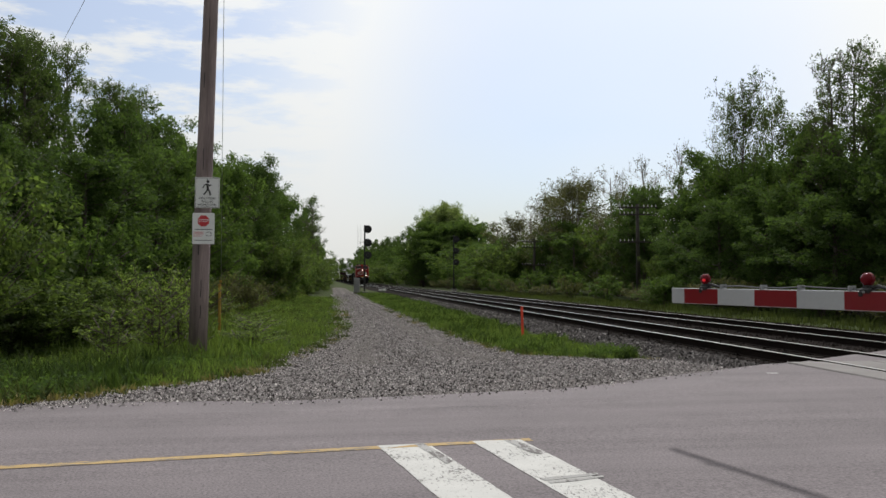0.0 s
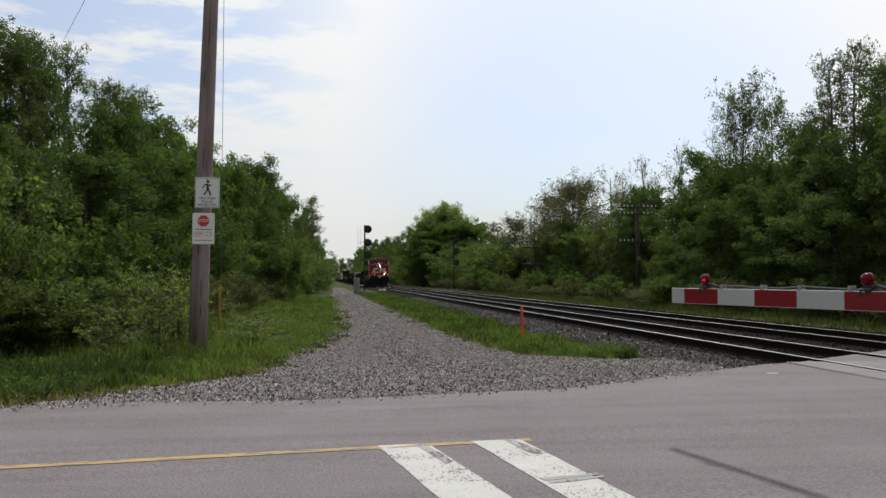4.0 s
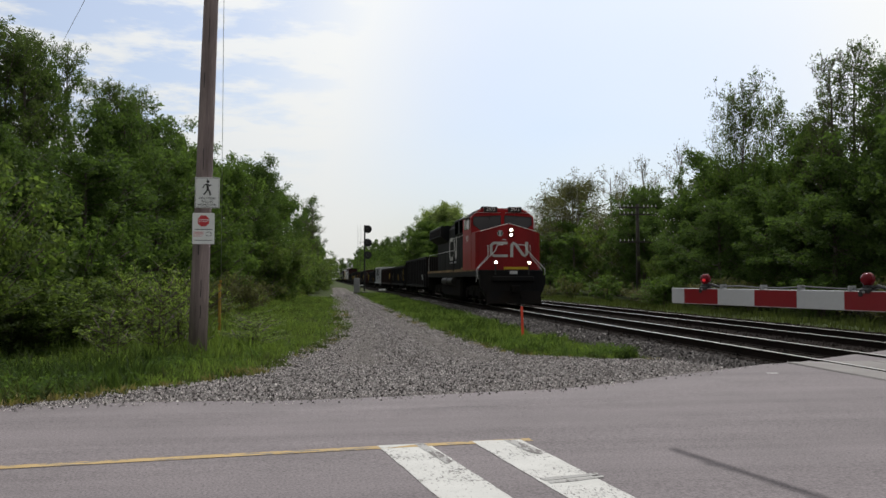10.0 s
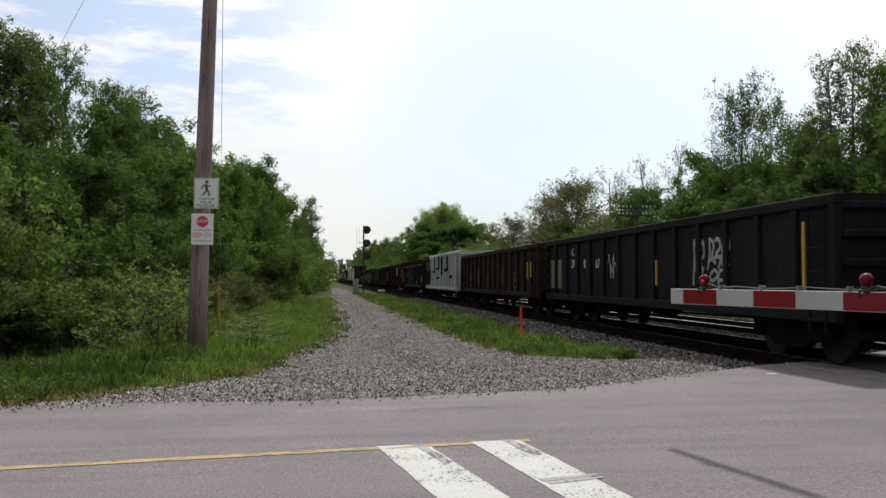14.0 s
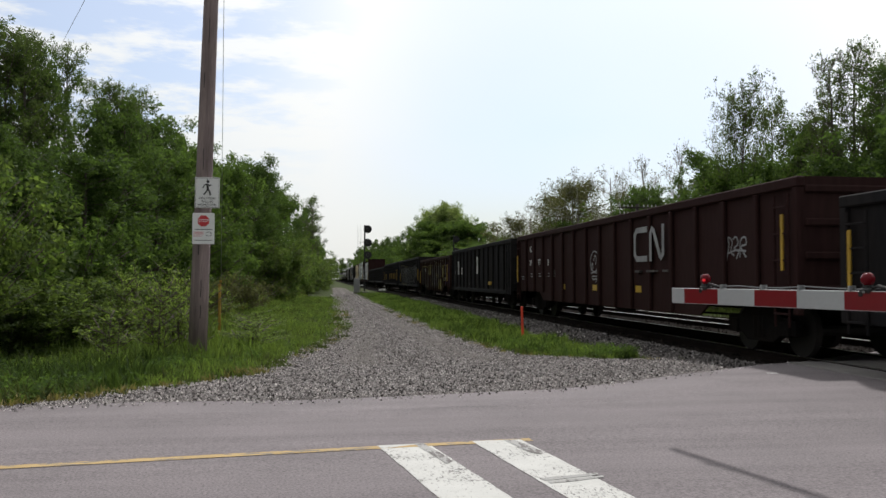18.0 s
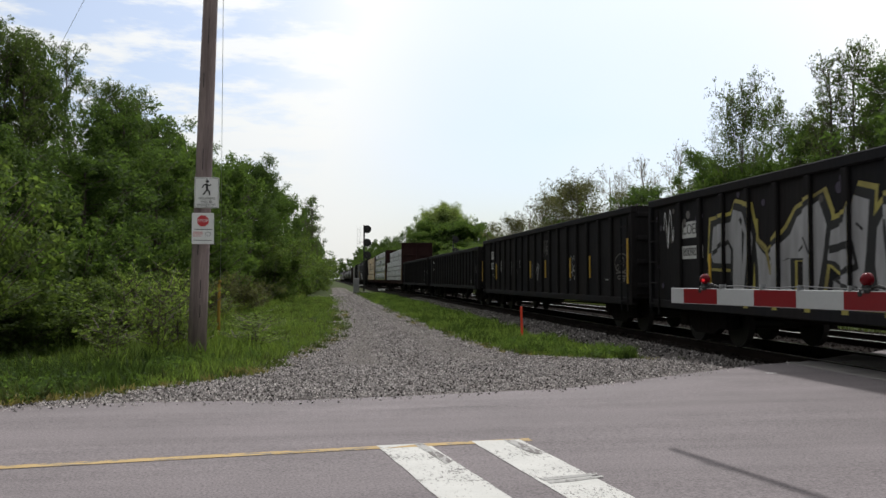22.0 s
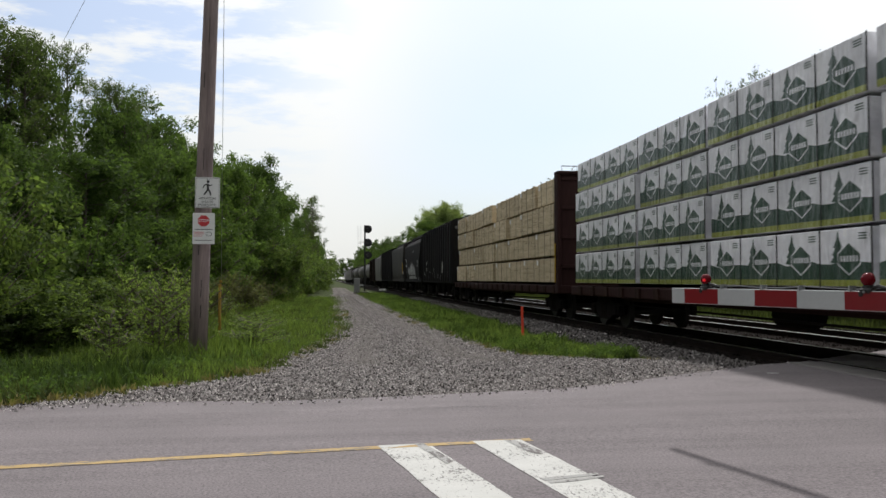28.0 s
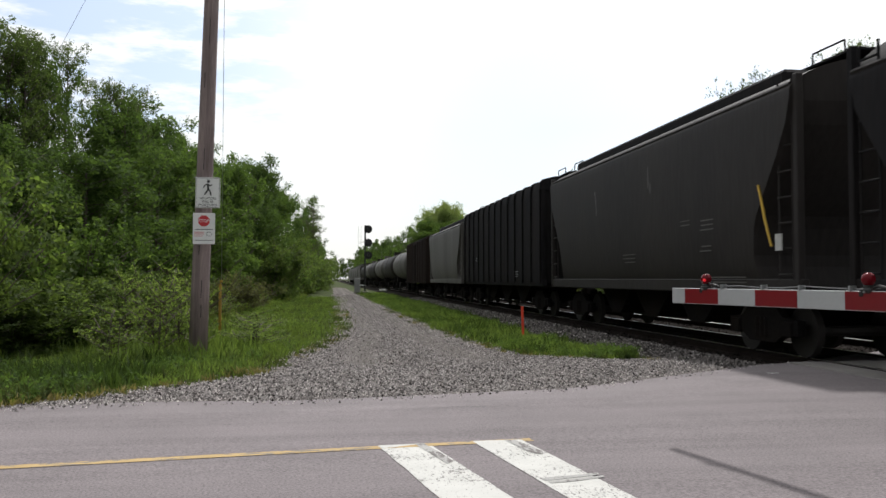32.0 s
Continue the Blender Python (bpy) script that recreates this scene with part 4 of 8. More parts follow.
for k, y in enumerate((27, 30, 33, 36.5, 40, 43.5, 47)):
    plant(("maple_b", "maple", "maple_b")[k % 3], 21.6 + 0.5 * math.sin(k * 2.2), y, 0.52 + 0.08 * math.sin(k * 1.7), 0.8, near=75)
for k in range(34):
    plant(("bush", "bush_b")[k % 2], 19.6 + 1.4 * math.sin(k * 1.3), 190 + 11 * k, 1.5 + 0.02 * k, 2.6)
# distant wood that closes the view along the tracks, and the woods behind the tripod
for k in range(26):
    plant(("maple", "maple_b", "fresh")[k % 3], -22 + 3.0 * k, 900 + 20 * random.random(), random.uniform(1.7, 2.2), 1.9)
for k in range(12):
    plant(("maple", "maple_b")[k % 2], -40 + 7 * k, -34 - 4 * random.random(), 1.0, 1.3)


# ---- grass, weeds and stones ----
def blades(name, count, spot, h, material, label, seed, lean=0.35, width=0.012):
    """Loose blades of grass, each a thin bent triangle. spot(rng, n) gives x and y."""
    rng = np.random.default_rng(seed)
    xy = spot(rng, count)
    n = len(xy)
    z = np.array([ground_z(x, y) for x, y in xy]) - 0.02
    a = rng.random(n) * 6.283
    patch = np.array([0.62 + 0.75 * noise.noise((x * 0.5, y * 0.5, seed)) + 0.55 * noise.noise((x * 2.7, y * 2.7, seed + 5)) for x, y in xy])
    hh = h * (0.35 + 0.8 * rng.random(n) ** 1.5) * np.clip(patch, 0.22, 1.6)
    ln = lean * hh * rng.random(n)
    b = a + rng.normal(size=n)
    wd = width * (0.6 + 0.8 * rng.random(n))
    base = np.stack([xy[:, 0], xy[:, 1], z], 1)
    side = np.stack([np.cos(a), np.sin(a), np.zeros(n)], 1) * wd[:, None]
    tip = base + np.stack([np.cos(b) * ln, np.sin(b) * ln, hh], 1)
    mid = base + np.stack([np.cos(b) * ln * 0.25, np.sin(b) * ln * 0.25, hh * 0.55], 1)
    q = np.stack([base - side, base + side, mid + side * 0.8, tip, mid - side * 0.8], 1).reshape(-1, 3)
    i = np.arange(n)[:, None] * 5
    f = (i + np.array([[0, 1, 2, 3, 4]])).tolist()
    me = bpy.data.meshes.new(name)
    me.from_pydata(q.tolist(), [], f)
    me.materials.append(M[material])
    return solid(name, me, None, label, "grass", "stuff")


def verge(rng, n):
    y = 9.6 + 62 * rng.random(n) ** 1.7
    left = np.array([wood_left(v) - 1.6 for v in y])
    right = np.array([lane_left(v) for v in y])
    x = left + (right - left) * rng.random(n) ** 0.8 + (0.16 + 0.006 * (y - 9)) * np.abs(rng.normal(size=n)) * (rng.random(n) < 0.35)
    keep = y > 0.1 + np.array([edge_far(v) for v in x]) + 0.25 * rng.random(n)
    return np.stack([x, y], 1)[keep]


def under_wood(rng, n):
    y = 19 + 60 * rng.random(n) ** 1.5
    x = np.array([wood_left(v) for v in y]) - 1.5 + 3.4 * rng.random(n)
    return np.stack([x, y], 1)


def behind_pole(rng, n):
    p = under_wood(rng, n)
    return p[(p[:, 0] > -4.6) & (p[:, 1] > 22)]


def by_the_pole(rng, n):
    y = 14.8 + 8.5 * rng.random(n)
    x = -6.4 + 5.0 * rng.random(n) ** 0.8
    keep = (x < np.array([lane_left(v) for v in y]) - 0.7) & ~((x > -3.1) & (y < 16.6)) & (rng.random(n) < np.interp(x, (-6.4, -4.8, -2.4, -1.4), (0.5, 1, 0.9, 0.25)))
    return np.stack([x, y], 1)[keep]


def left_verge(rng, n):
    x = -16 + 13.5 * rng.random(n)
    y = np.array([edge_far(v) for v in x]) + np.where(x < -4.5, 0.14, 0.25) + 7.5 * rng.random(n) ** 1.3
    keep = x < np.array([lane_left(v) for v in y]) - 0.1
    return np.stack([x, y], 1)[keep]


def between(rng, n):
    y = 14.6 + 75 * rng.random(n) ** 1.6
    lo = np.array([lane_right(v) for v in y])
    hi = np.interp(y, (14.6, 16, 19, 24, 30, 40), (5.4, 5.85, 5.95, 5.8, 6.0, 6.5)) + 0.15 * np.sin(y * 1.3)
    x = lo + (hi - lo) * rng.random(n) + 0.13 * rng.normal(size=n)
    keep = (x > lo - 0.3) & (x < hi)
    return np.stack([x, y], 1)[keep]


def beyond(rng, n):
    y = 8 + 90 * rng.random(n) ** 1.3
    return np.stack([15.9 + 4.5 * rng.random(n), y], 1)


def lane_margin(rng, n):
    """Small tufts that straggle out on to the gravel along both edges of the lane."""
    k = n // 22
    y = np.repeat(9.9 + 34 * rng.random(k) ** 1.6, 22)
    side = np.repeat(rng.random(k) < 0.62, 22)
    off = np.repeat(0.32 * rng.random(k) ** 1.8 * (1 + 0.04 * (y[::22] - 10)), 22)
    x = np.where(side, np.array([lane_left(v) for v in y]) + off, np.array([lane_right(v) for v in y]) - off * 0.8)
    x, y = x + 0.05 * rng.normal(size=len(x)), y + 0.07 * rng.normal(size=len(y))
    keep = y > 0.4 + np.array([edge_far(v) for v in x])
    return np.stack([x, y], 1)[keep]


def road_margin(rng, n):
    x = -16 + 13.8 * rng.random(n)
    y = np.array([edge_far(v) for v in x]) + 0.08 + 0.55 * rng.random(n) ** 1.4
    keep = x < np.array([lane_left(v) for v in y]) + 0.15
    return np.stack([x, y], 1)[keep]


blades("lane_edge_grass", 6500, lane_margin, 0.15, "blade_dull", "straggling olive tufts at the edges of the gravel", 9, 0.9)
blades("lane_edge_grass", 4200, lane_margin, 0.12, "dry_blade", "short dry straw at the edges of the gravel", 10, 1.2)
blades("roadside_straw", 9000, road_margin, 0.14, "dry_blade", "low dry grass at the edge of the road", 11, 1.2)
blades("verge_grass", 60000, verge, 0.2, "blade", "fresh green grass on the verge", 1, 0.7)
blades("tall_grass", 26000, under_wood, 0.5, "blade", "tall grass along the edge of the woods", 6, 0.6)
blades("tall_grass", 15000, by_the_pole, 0.5, "blade", "tall fresh grass round the pole and the saplings", 12, 0.5)
blades("roadside_grass", 40000, left_verge, 0.34, "blade_deep", "tall grass and weeds beside the road", 2, 0.7)
blades("strip_grass", 40000, between, 0.22, "blade", "short green grass between lane and tracks", 3, 0.8)
blades("far_grass", 22000, beyond, 0.4, "blade_dull", "rough grass beyond the second track", 4, width=0.02)
blades("dull_grass", 24000, between, 0.3, "blade_deep", "dull olive tufts between lane and tracks", 7, 0.8)
blades("dull_grass", 16000, verge, 0.26, "blade_dull", "dull olive tufts on the verge", 8, 0.7)
blades("dry_stalks", 4500, behind_pole, 0.8, "dry_blade", "dry pale stalks among the grass", 5, 0.2, 0.006)


def weeds(name, spot, clumps, each, size, material, label, seed):
    """Low leafy clumps in the grass: small leaves round many low centres."""
    rng = np.random.default_rng(seed)
    xy = spot(rng, clumps)
    rad = 0.1 + 0.16 * rng.random(len(xy))
    c = [(x, y, ground_z(x, y) + 0.35 * r) for (x, y), r in zip(xy, rad)]
    return solid(name, leaves(name, c, rad, each * len(c), size, material, rng, 0.7), None, label, "weeds", "stuff")


weeds("verge_weeds", verge, 420, 70, 0.024, "leaf_fresh", "low leafy weeds in the verge", 21)
weeds("strip_weeds", between, 260, 60, 0.024, "leaf_fresh", "low leafy weeds between lane and tracks", 22)
weeds("roadside_weeds", left_verge, 420, 90, 0.028, "leaf_dark", "broad-leaved weeds beside the road", 23)


def stones(name, spot, count, size, material, label, seed):
    rng = np.random.default_rng(seed)
    p = spot(rng, count)
    n = len(p)
    o = np.array([[1, 0, 0], [-0.5, 0.87, 0], [-0.5, -0.87, 0], [0.15, 0.1, 0.95], [0, 0, -0.6]])
    s = size * (0.45 + 0.9 * rng.random(n) ** 2)
    a = rng.random(n) * 6.283
    jit = 1 + 0.3 * rng.normal(size=(n, 5, 3))
    q = o[None] * jit * s[:, None, None]
    c, d = np.cos(a)[:, None], np.sin(a)[:, None]
    x = q[:, :, 0] * c - q[:, :, 1] * d
    y = q[:, :, 0] * d + q[:, :, 1] * c
    q = np.stack([x + p[:, None, 0], y + p[:, None, 1], q[:, :, 2] + p[:, None, 2]], 2).reshape(-1, 3)
    f = (np.arange(n)[:, None, None] * 5 + np.array([[[0, 1, 3], [1, 2, 3], [2, 0, 3]]])).reshape(-1, 3).tolist()
    me = bpy.data.meshes.new(name)
    me.from_pydata(q.tolist(), [], f)
    me.materials.append(M[material])
    return solid(name, me, None, label, "stones", "stuff")


def lane_spot(rng, n):
    y = 9.0 + 75 * rng.random(n) ** 2.9
    lo, hi = np.array([lane_left(v) for v in y]), np.array([lane_right(v) for v in y])
    x = lo - 0.2 + (hi - lo + 0.4) * rng.random(n)
    keep = y > np.array([edge_far(v) for v in x]) + 0.14 - 0.6 * rng.random(n) ** 7
    for off in (0.3, 0.72):      # fewer loose stones in the wheel tracks
        keep &= (np.abs((x - lo) / (hi - lo) - off) > 0.085) | (y < 15.5) | (rng.random(n) < 0.3)
    x, y = x[keep], y[keep]
    return np.stack([x, y, [(ground_z(a, b) if b > edge_far(a) else road_z(a, b)) + 0.008 for a, b in zip(x, y)]], 1)


def bed_z(x):
    return np.interp(x, [p[0] for p in _prof], [p[1] for p in _prof])


# no pale stones past the tie ends: the dark bed stands for shade too
def bed_spot(rng, n):
    y = 12.9 + 55 * rng.random(n) ** 1.7
    x = 5.9 + 1.5 * rng.random(n)
    return np.stack([x, y, np.maximum(bed_z(x), [ground_z(a, b) for a, b in zip(x, y)]) + 0.01], 1)


def bed_rest(rng, n):
    y = 12.9 + 60 * rng.random(n) ** 1.4
    x = 7.3 + 8.8 * rng.random(n)
    return np.stack([x, y, bed_z(x) + 0.008], 1)


stones("gravel_stones", lane_spot, 140000, 0.016, "stone", "loose pale gravel stones on the lane", 1)
stones("ballast_stones", bed_spot, 21000, 0.036, "ballast_stone", "loose crushed ballast stones on the shoulder", 2)
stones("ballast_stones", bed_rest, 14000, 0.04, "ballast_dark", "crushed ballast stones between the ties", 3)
stones("gravel_stones", lane_spot, 13000, 0.016, "stone_pale", "bright limestone chips on the gravel lane", 4)
stones("gravel_stones", lane_spot, 24000, 0.016, "ballast_dark", "dark stones on the gravel lane", 5)
stones("ballast_stones", bed_spot, 1500, 0.032, "stone_pale", "bright limestone pieces in the ballast", 6)

# ---- things beside the tracks ----
pole = thing("utility_pole", "weathered leaning wooden utility pole beside the lane", "pole", pose(-2.55, 17.5, -0.25, 0, 1.6, 0))
shaft = tube([(0, 0, -0.4), (0, 0, 1.5), (0, 0, 3), (0, 0, 5), (0, 0, 7.5), (0, 0, 10.8)], 0.188, 18, None, 0.13)
for v in shaft.verts:
    w = 1 + 0.05 * noise.noise((v.co.x * 9, v.co.y * 9, v.co.z * 0.5)) + 0.03 * noise.noise((v.co.x * 20, v.co.y * 20, v.co.z * 1.7))
    v.co.x, v.co.y = v.co.x * w, v.co.y * w
part("shaft", shaft, "pole_wood", pole, smooth=True)
for a, z, h in ((-1.35, 1.2, 0.35), (-1.75, 2.05, 0.28), (-1.2, 2.3, 0.2), (-1.6, 3.75, 0.42), (-1.9, 5.4, 0.3), (-1.3, 0.8, 0.25), (-1.5, 6.3, 0.5)):
    r = 0.19 - 0.0052 * z
    crack = tube([(r * math.cos(a), r * math.sin(a), z), (r * math.cos(a + 0.03), r * math.sin(a + 0.03), z + h * 0.5), (r * math.cos(a), r * math.sin(a), z + h)], 0.008, 4)
    part("crack", crack, "black", pole, "dark drying crack")
for z in (9.6, ):
    part("cross_arm", box(-1.2, -0.19, z, 1.2, -0.09, z + 0.12, 0.01), "pole_wood", pole)

tres = thing("warning_sign", "white no trespassing sign with a walking figure shape", "sign", pole.matrix_basis @ pose(0.10, -0.197, 3.288, 0, -1.2, 0), "signs on the pole")
part("plate", box(-0.24, -0.006, -0.305, 0.24, 0.006, 0.305, 0.004), "sign_white", tres)
edge = bmesh.new()
for a, b in (((-0.225, -0.29), (0.225, -0.29)), ((0.225, -0.29), (0.225, 0.29)), ((0.225, 0.29), (-0.225, 0.29)), ((-0.225, 0.29), (-0.225, -0.29))):
    tube([(a[0], -0.008, a[1]), (b[0], -0.008, b[1])], 0.004, 4, edge)
part("border", edge, "ink", tres)
fig = bmesh.new()
for pts, r in ((((0.01, 0.02), (0.0, 0.12)), 0.022), (((0.0, 0.13), (-0.06, 0.1), (-0.09, 0.04)), 0.012), (((0.0, 0.12), (0.05, 0.09), (0.08, 0.11)), 0.012), (((0.01, 0.02), (-0.03, -0.04), (-0.07, -0.09)), 0.015), (((0.01, 0.02), (0.05, -0.03), (0.06, -0.10)), 0.015)):
    tube([(x, -0.008, z + 0.05) for x, z in pts], r, 5, fig)
disc((0.01, -0.008, 0.225), (0, 1, 0), 0.03, 0.01, 12, fig)
part("pictogram", fig, "ink", tres)
for k, (w, s) in enumerate((("VIOLATORS", 0.062), ("WILL BE", 0.062), ("PROSECUTED", 0.058))):
    lettering(w, s, Matrix.Translation((0, -0.009, -0.115 - 0.065 * k)) @ Matrix.Rotation(radians(90), 4, "X"), "ink", tres)
for z in (0.27, -0.28):
    part("bolt", disc((0, -0.01, z), (0, 1, 0), 0.014, 0.012, 8), "grey_metal", tres)

stop = thing("stop_notice", "white notice with a red stop octagon", "sign", pole.matrix_basis @ pose(0.052, -0.2, 2.573, 0, -1.6, 0), "signs on the pole")
_o = [(-0.20, -0.31), (0.20, -0.31), (0.213, -0.297), (0.213, 0.297), (0.20, 0.31), (-0.20, 0.31), (-0.213, 0.297), (-0.213, -0.297)]
part("plate", prism(_o, -0.006, 0.006), "sign_white", stop)
part("octagon", prism([(0.118 * math.cos(math.pi * (k + 0.5) / 4), 0.15 + 0.118 * math.sin(math.pi * (k + 0.5) / 4)) for k in range(8)], -0.009, 0), "sign_red", stop)
lettering("STOP", 0.085, Matrix.Translation((0, -0.0105, 0.15)) @ Matrix.Rotation(radians(90), 4, "X"), "sign_white", stop)
rb = bmesh.new()
for z, w, h in ((-0.02, 0.34, 0.012), (-0.235, 0.34, 0.01)):
    box(-w / 2, -0.008, z - h / 2, w / 2, 0, z + h / 2, 0, rb)
part("text_bar", rb, "ink", stop)
rb = bmesh.new()
for z, w in ((-0.075, 0.19), (-0.11, 0.19), (-0.15, 0.16)):
    box(-0.19, -0.008, z - 0.006, -0.19 + w, 0, z + 0.006, 0, rb)
part("text_bar", rb, "sign_red", stop)
part("ring_mark", tube([(0.1 + 0.055 * math.cos(k * 0.5236), -0.007, -0.11 + 0.04 * math.sin(k * 0.5236)) for k in range(13)], 0.004, 4), "ink", stop)

for pts, r in ((((-2.1, 17.5, 10.0), (-3.7, 30.8, -0.3)), 0.007), (((-2.25, 17.4, 10.3), (-6.9, 27.2, 11.1), (-9.9, 31.6, 8.7), (-12.5, 35.5, 6.2)), 0.0075)):
    pts = [Vector(p) for p in pts]
    if len(pts) == 2:
        pts[0] = pole.matrix_basis @ Vector((0.17, 0, 10.3))
    solid("guy_wire", tube(pts, r, 5), "grey_metal", "thin grey steel wire strung from the pole", "wire")

post = thing("marker_post", "yellow plastic marker post in the grass", "post", pose(-2.745, 22.6, -0.25))
part("tube", tube([(0, 0, -0.2), (0, 0, 0.6), (0.0, 0, 1.42), (0.02, 0, 1.49)], 0.042, 10, None, 0.036), "post_yellow", post, smooth=True)
part("cap", disc((0.02, 0, 1.51), (0, 0, 1), 0.038, 0.05, 10), "post_yellow", post)

stake = thing("survey_stake", "thin orange survey stake in the ballast", "stake", pose(5.15, 22.0, -0.27, 0, -1.5, 0))
part("rod", box(-0.032, -0.014, -0.1, 0.032, 0.014, 0.86, 0.004), "stake_orange", stake)
part("base_plate", box(-0.05, -0.09, 0.0, 0.22, 0.09, 0.02), "car_white", stake, "pale scrap at its foot")


def signal(label, x, y, top, heads, face, box_at=None):
    s = thing("railway_signal", label, "signal", pose(x, y, -0.25), "block signals")
    part("mast", tube([(0, 0, 0), (0, 0, top + 0.2)], 0.085, 10), "black", s)
    part("foundation", box(-0.35, -0.35, -0.2, 0.35, 0.35, 0.25, 0.03), "concrete", s)
    lad = bmesh.new()
    for dx in (-0.42, -0.72):
        tube([(dx, 0.25, 0), (dx, 0.25, top + 0.1)], 0.013, 4, lad)
    for k in range(int(top / 0.38)):
        tube([(-0.72, 0.25, 0.4 + 0.38 * k), (-0.42, 0.25, 0.4 + 0.38 * k)], 0.009, 3, lad)
    for z in (1.5, 3.5, 5.5):
        tube([(0, 0, z), (-0.57, 0.25, z)], 0.02, 4, lad)
    part("ladder", lad, "dark_wood", s)
    for z in heads:
        h = part("signal_head", disc((0.32, -0.05 * face, z), (0, 1, 0), 0.43, 0.05, 24), "black", s, "round black target")
        part("housing", box(0.14, 0.0 if face > 0 else -0.45, z - 0.2, 0.5, 0.45 if face > 0 else 0.0, z + 0.2, 0.05), "black", h)
        hood = bmesh.new()
        tube([(0.32, -0.08 * face, z), (0.32, -0.5 * face, z)], 0.15, 14, hood, 0.13)
        part("hood", hood, "black", h)
        part("bracket", box(0.05, -0.04, z - 0.05, 0.3, 0.04, z + 0.05), "black", h)
    return s


signal("black three-head block signal on a thin mast", 4.0, 90.3, 7.1, (6.85, 5.42, 4.08), 1)
signal("black three-head block signal beyond the tracks", 16.5, 109.8, 7.2, (6.75, 5.25, 3.75), 1)
cabn = thing("relay_cabinet", "silver signal relay cabinet on a plinth", "cabinet", pose(3.15, 89.6, -0.25))
part("body", box(-0.3, -0.25, 0.15, 0.3, 0.25, 1.65, 0.03), "silver_box", cabn)
part("door", box(-0.26, -0.27, 0.25, 0.26, -0.24, 1.58, 0.01), "silver_box", cabn)
part("plinth", box(-0.38, -0.32, -0.2, 0.38, 0.32, 0.15, 0.02), "concrete", cabn)
for x, y in ((5.6, 86), (6.1, 150)):
    mk = thing("ground_marker", "small white marker beside the track", "marker", pose(x, y, -0.2), "track markers")
    part("post", box(-0.03, -0.03, -0.1, 0.03, 0.03, 0.4), "black", mk)
    part("board", box(-0.35, -0.02, 0.32, 0.35, 0.02, 0.5, 0.01), "sign_white", mk)


def telegraph(y, height, arms, lean):
    p = thing("telegraph_pole", "old dark telegraph pole with insulator arms", "pole", pose(22.0, y, -0.3, 0, lean, 0), "telegraph poles")
    part("shaft", tube([(0, 0, -0.3), (0, 0, height * 0.5), (0, 0, height)], 0.17, 10, None, 0.11), "dark_wood", p, smooth=True)
    for z in arms:
        a = part("cross_arm", box(-1.42, -0.2, z - 0.06, 1.42, -0.09, z + 0.06, 0.01), "dark_wood", p)
        for k in range(10):
            x = -1.32 + 2.64 * k / 9
            if abs(x) > 0.2:
                part("insulator", tube([(x, -0.145, z + 0.06), (x, -0.145, z + 0.13), (x, -0.145, z + 0.2)], 0.04, 8, None, 0.03), "car_white", a, "pale glass insulator")
    return p


telegraph(57.9, 6.95, (6.7, 6.2, 4.25), -0.5)
telegraph(88.7, 5.9, (5.6, 5.0, 3.1), 1.0)
telegraph(120.6, 5.3, (5.05, 3.4), 0.0)

# ---- crossing gate: the arm lies across the lane ----
GATE_TIP = Vector((3.03, 7.132, 1.175))
gate = thing("crossing_gate", "lowered red and white striped crossing gate", "crossing gate", Matrix.Translation(GATE_TIP) @ Matrix.Rotation(math.atan2(-0.974, 0.2255), 4, "Z"))
# local +x runs along the arm to its mast
L_ARM = 4.3
part("arm", box(0.0, -0.02, -0.066, L_ARM, 0.02, 0.066, 0.004), "gate_white", gate, "flat white arm")
for k in range(5):
    x = 0.183 + 0.862 * k
    part("stripe", box(x, -0.0225, -0.061, min(x + 0.431, L_ARM - 0.12), 0.0225, 0.061), "gate_red", gate, "red reflective stripe")
wire = bmesh.new()
pts = [(0.46, 0.0, 0.115)] + [(0.62 + 0.23 * k, 0.004 * (-1) ** k, 0.083 + 0.008 * math.sin(k * 1.9)) for k in range(15)]
tube(pts, 0.0055, 5, wire)
part("cable", wire, "cable_grey", gate, "dark grey lamp cable")
for x in (0.66, 1.12, 1.5, 1.95, 2.5):
    part("cable_clip", box(x - 0.008, -0.028, 0.06, x + 0.008, 0.028, 0.1), "grey_metal", gate)
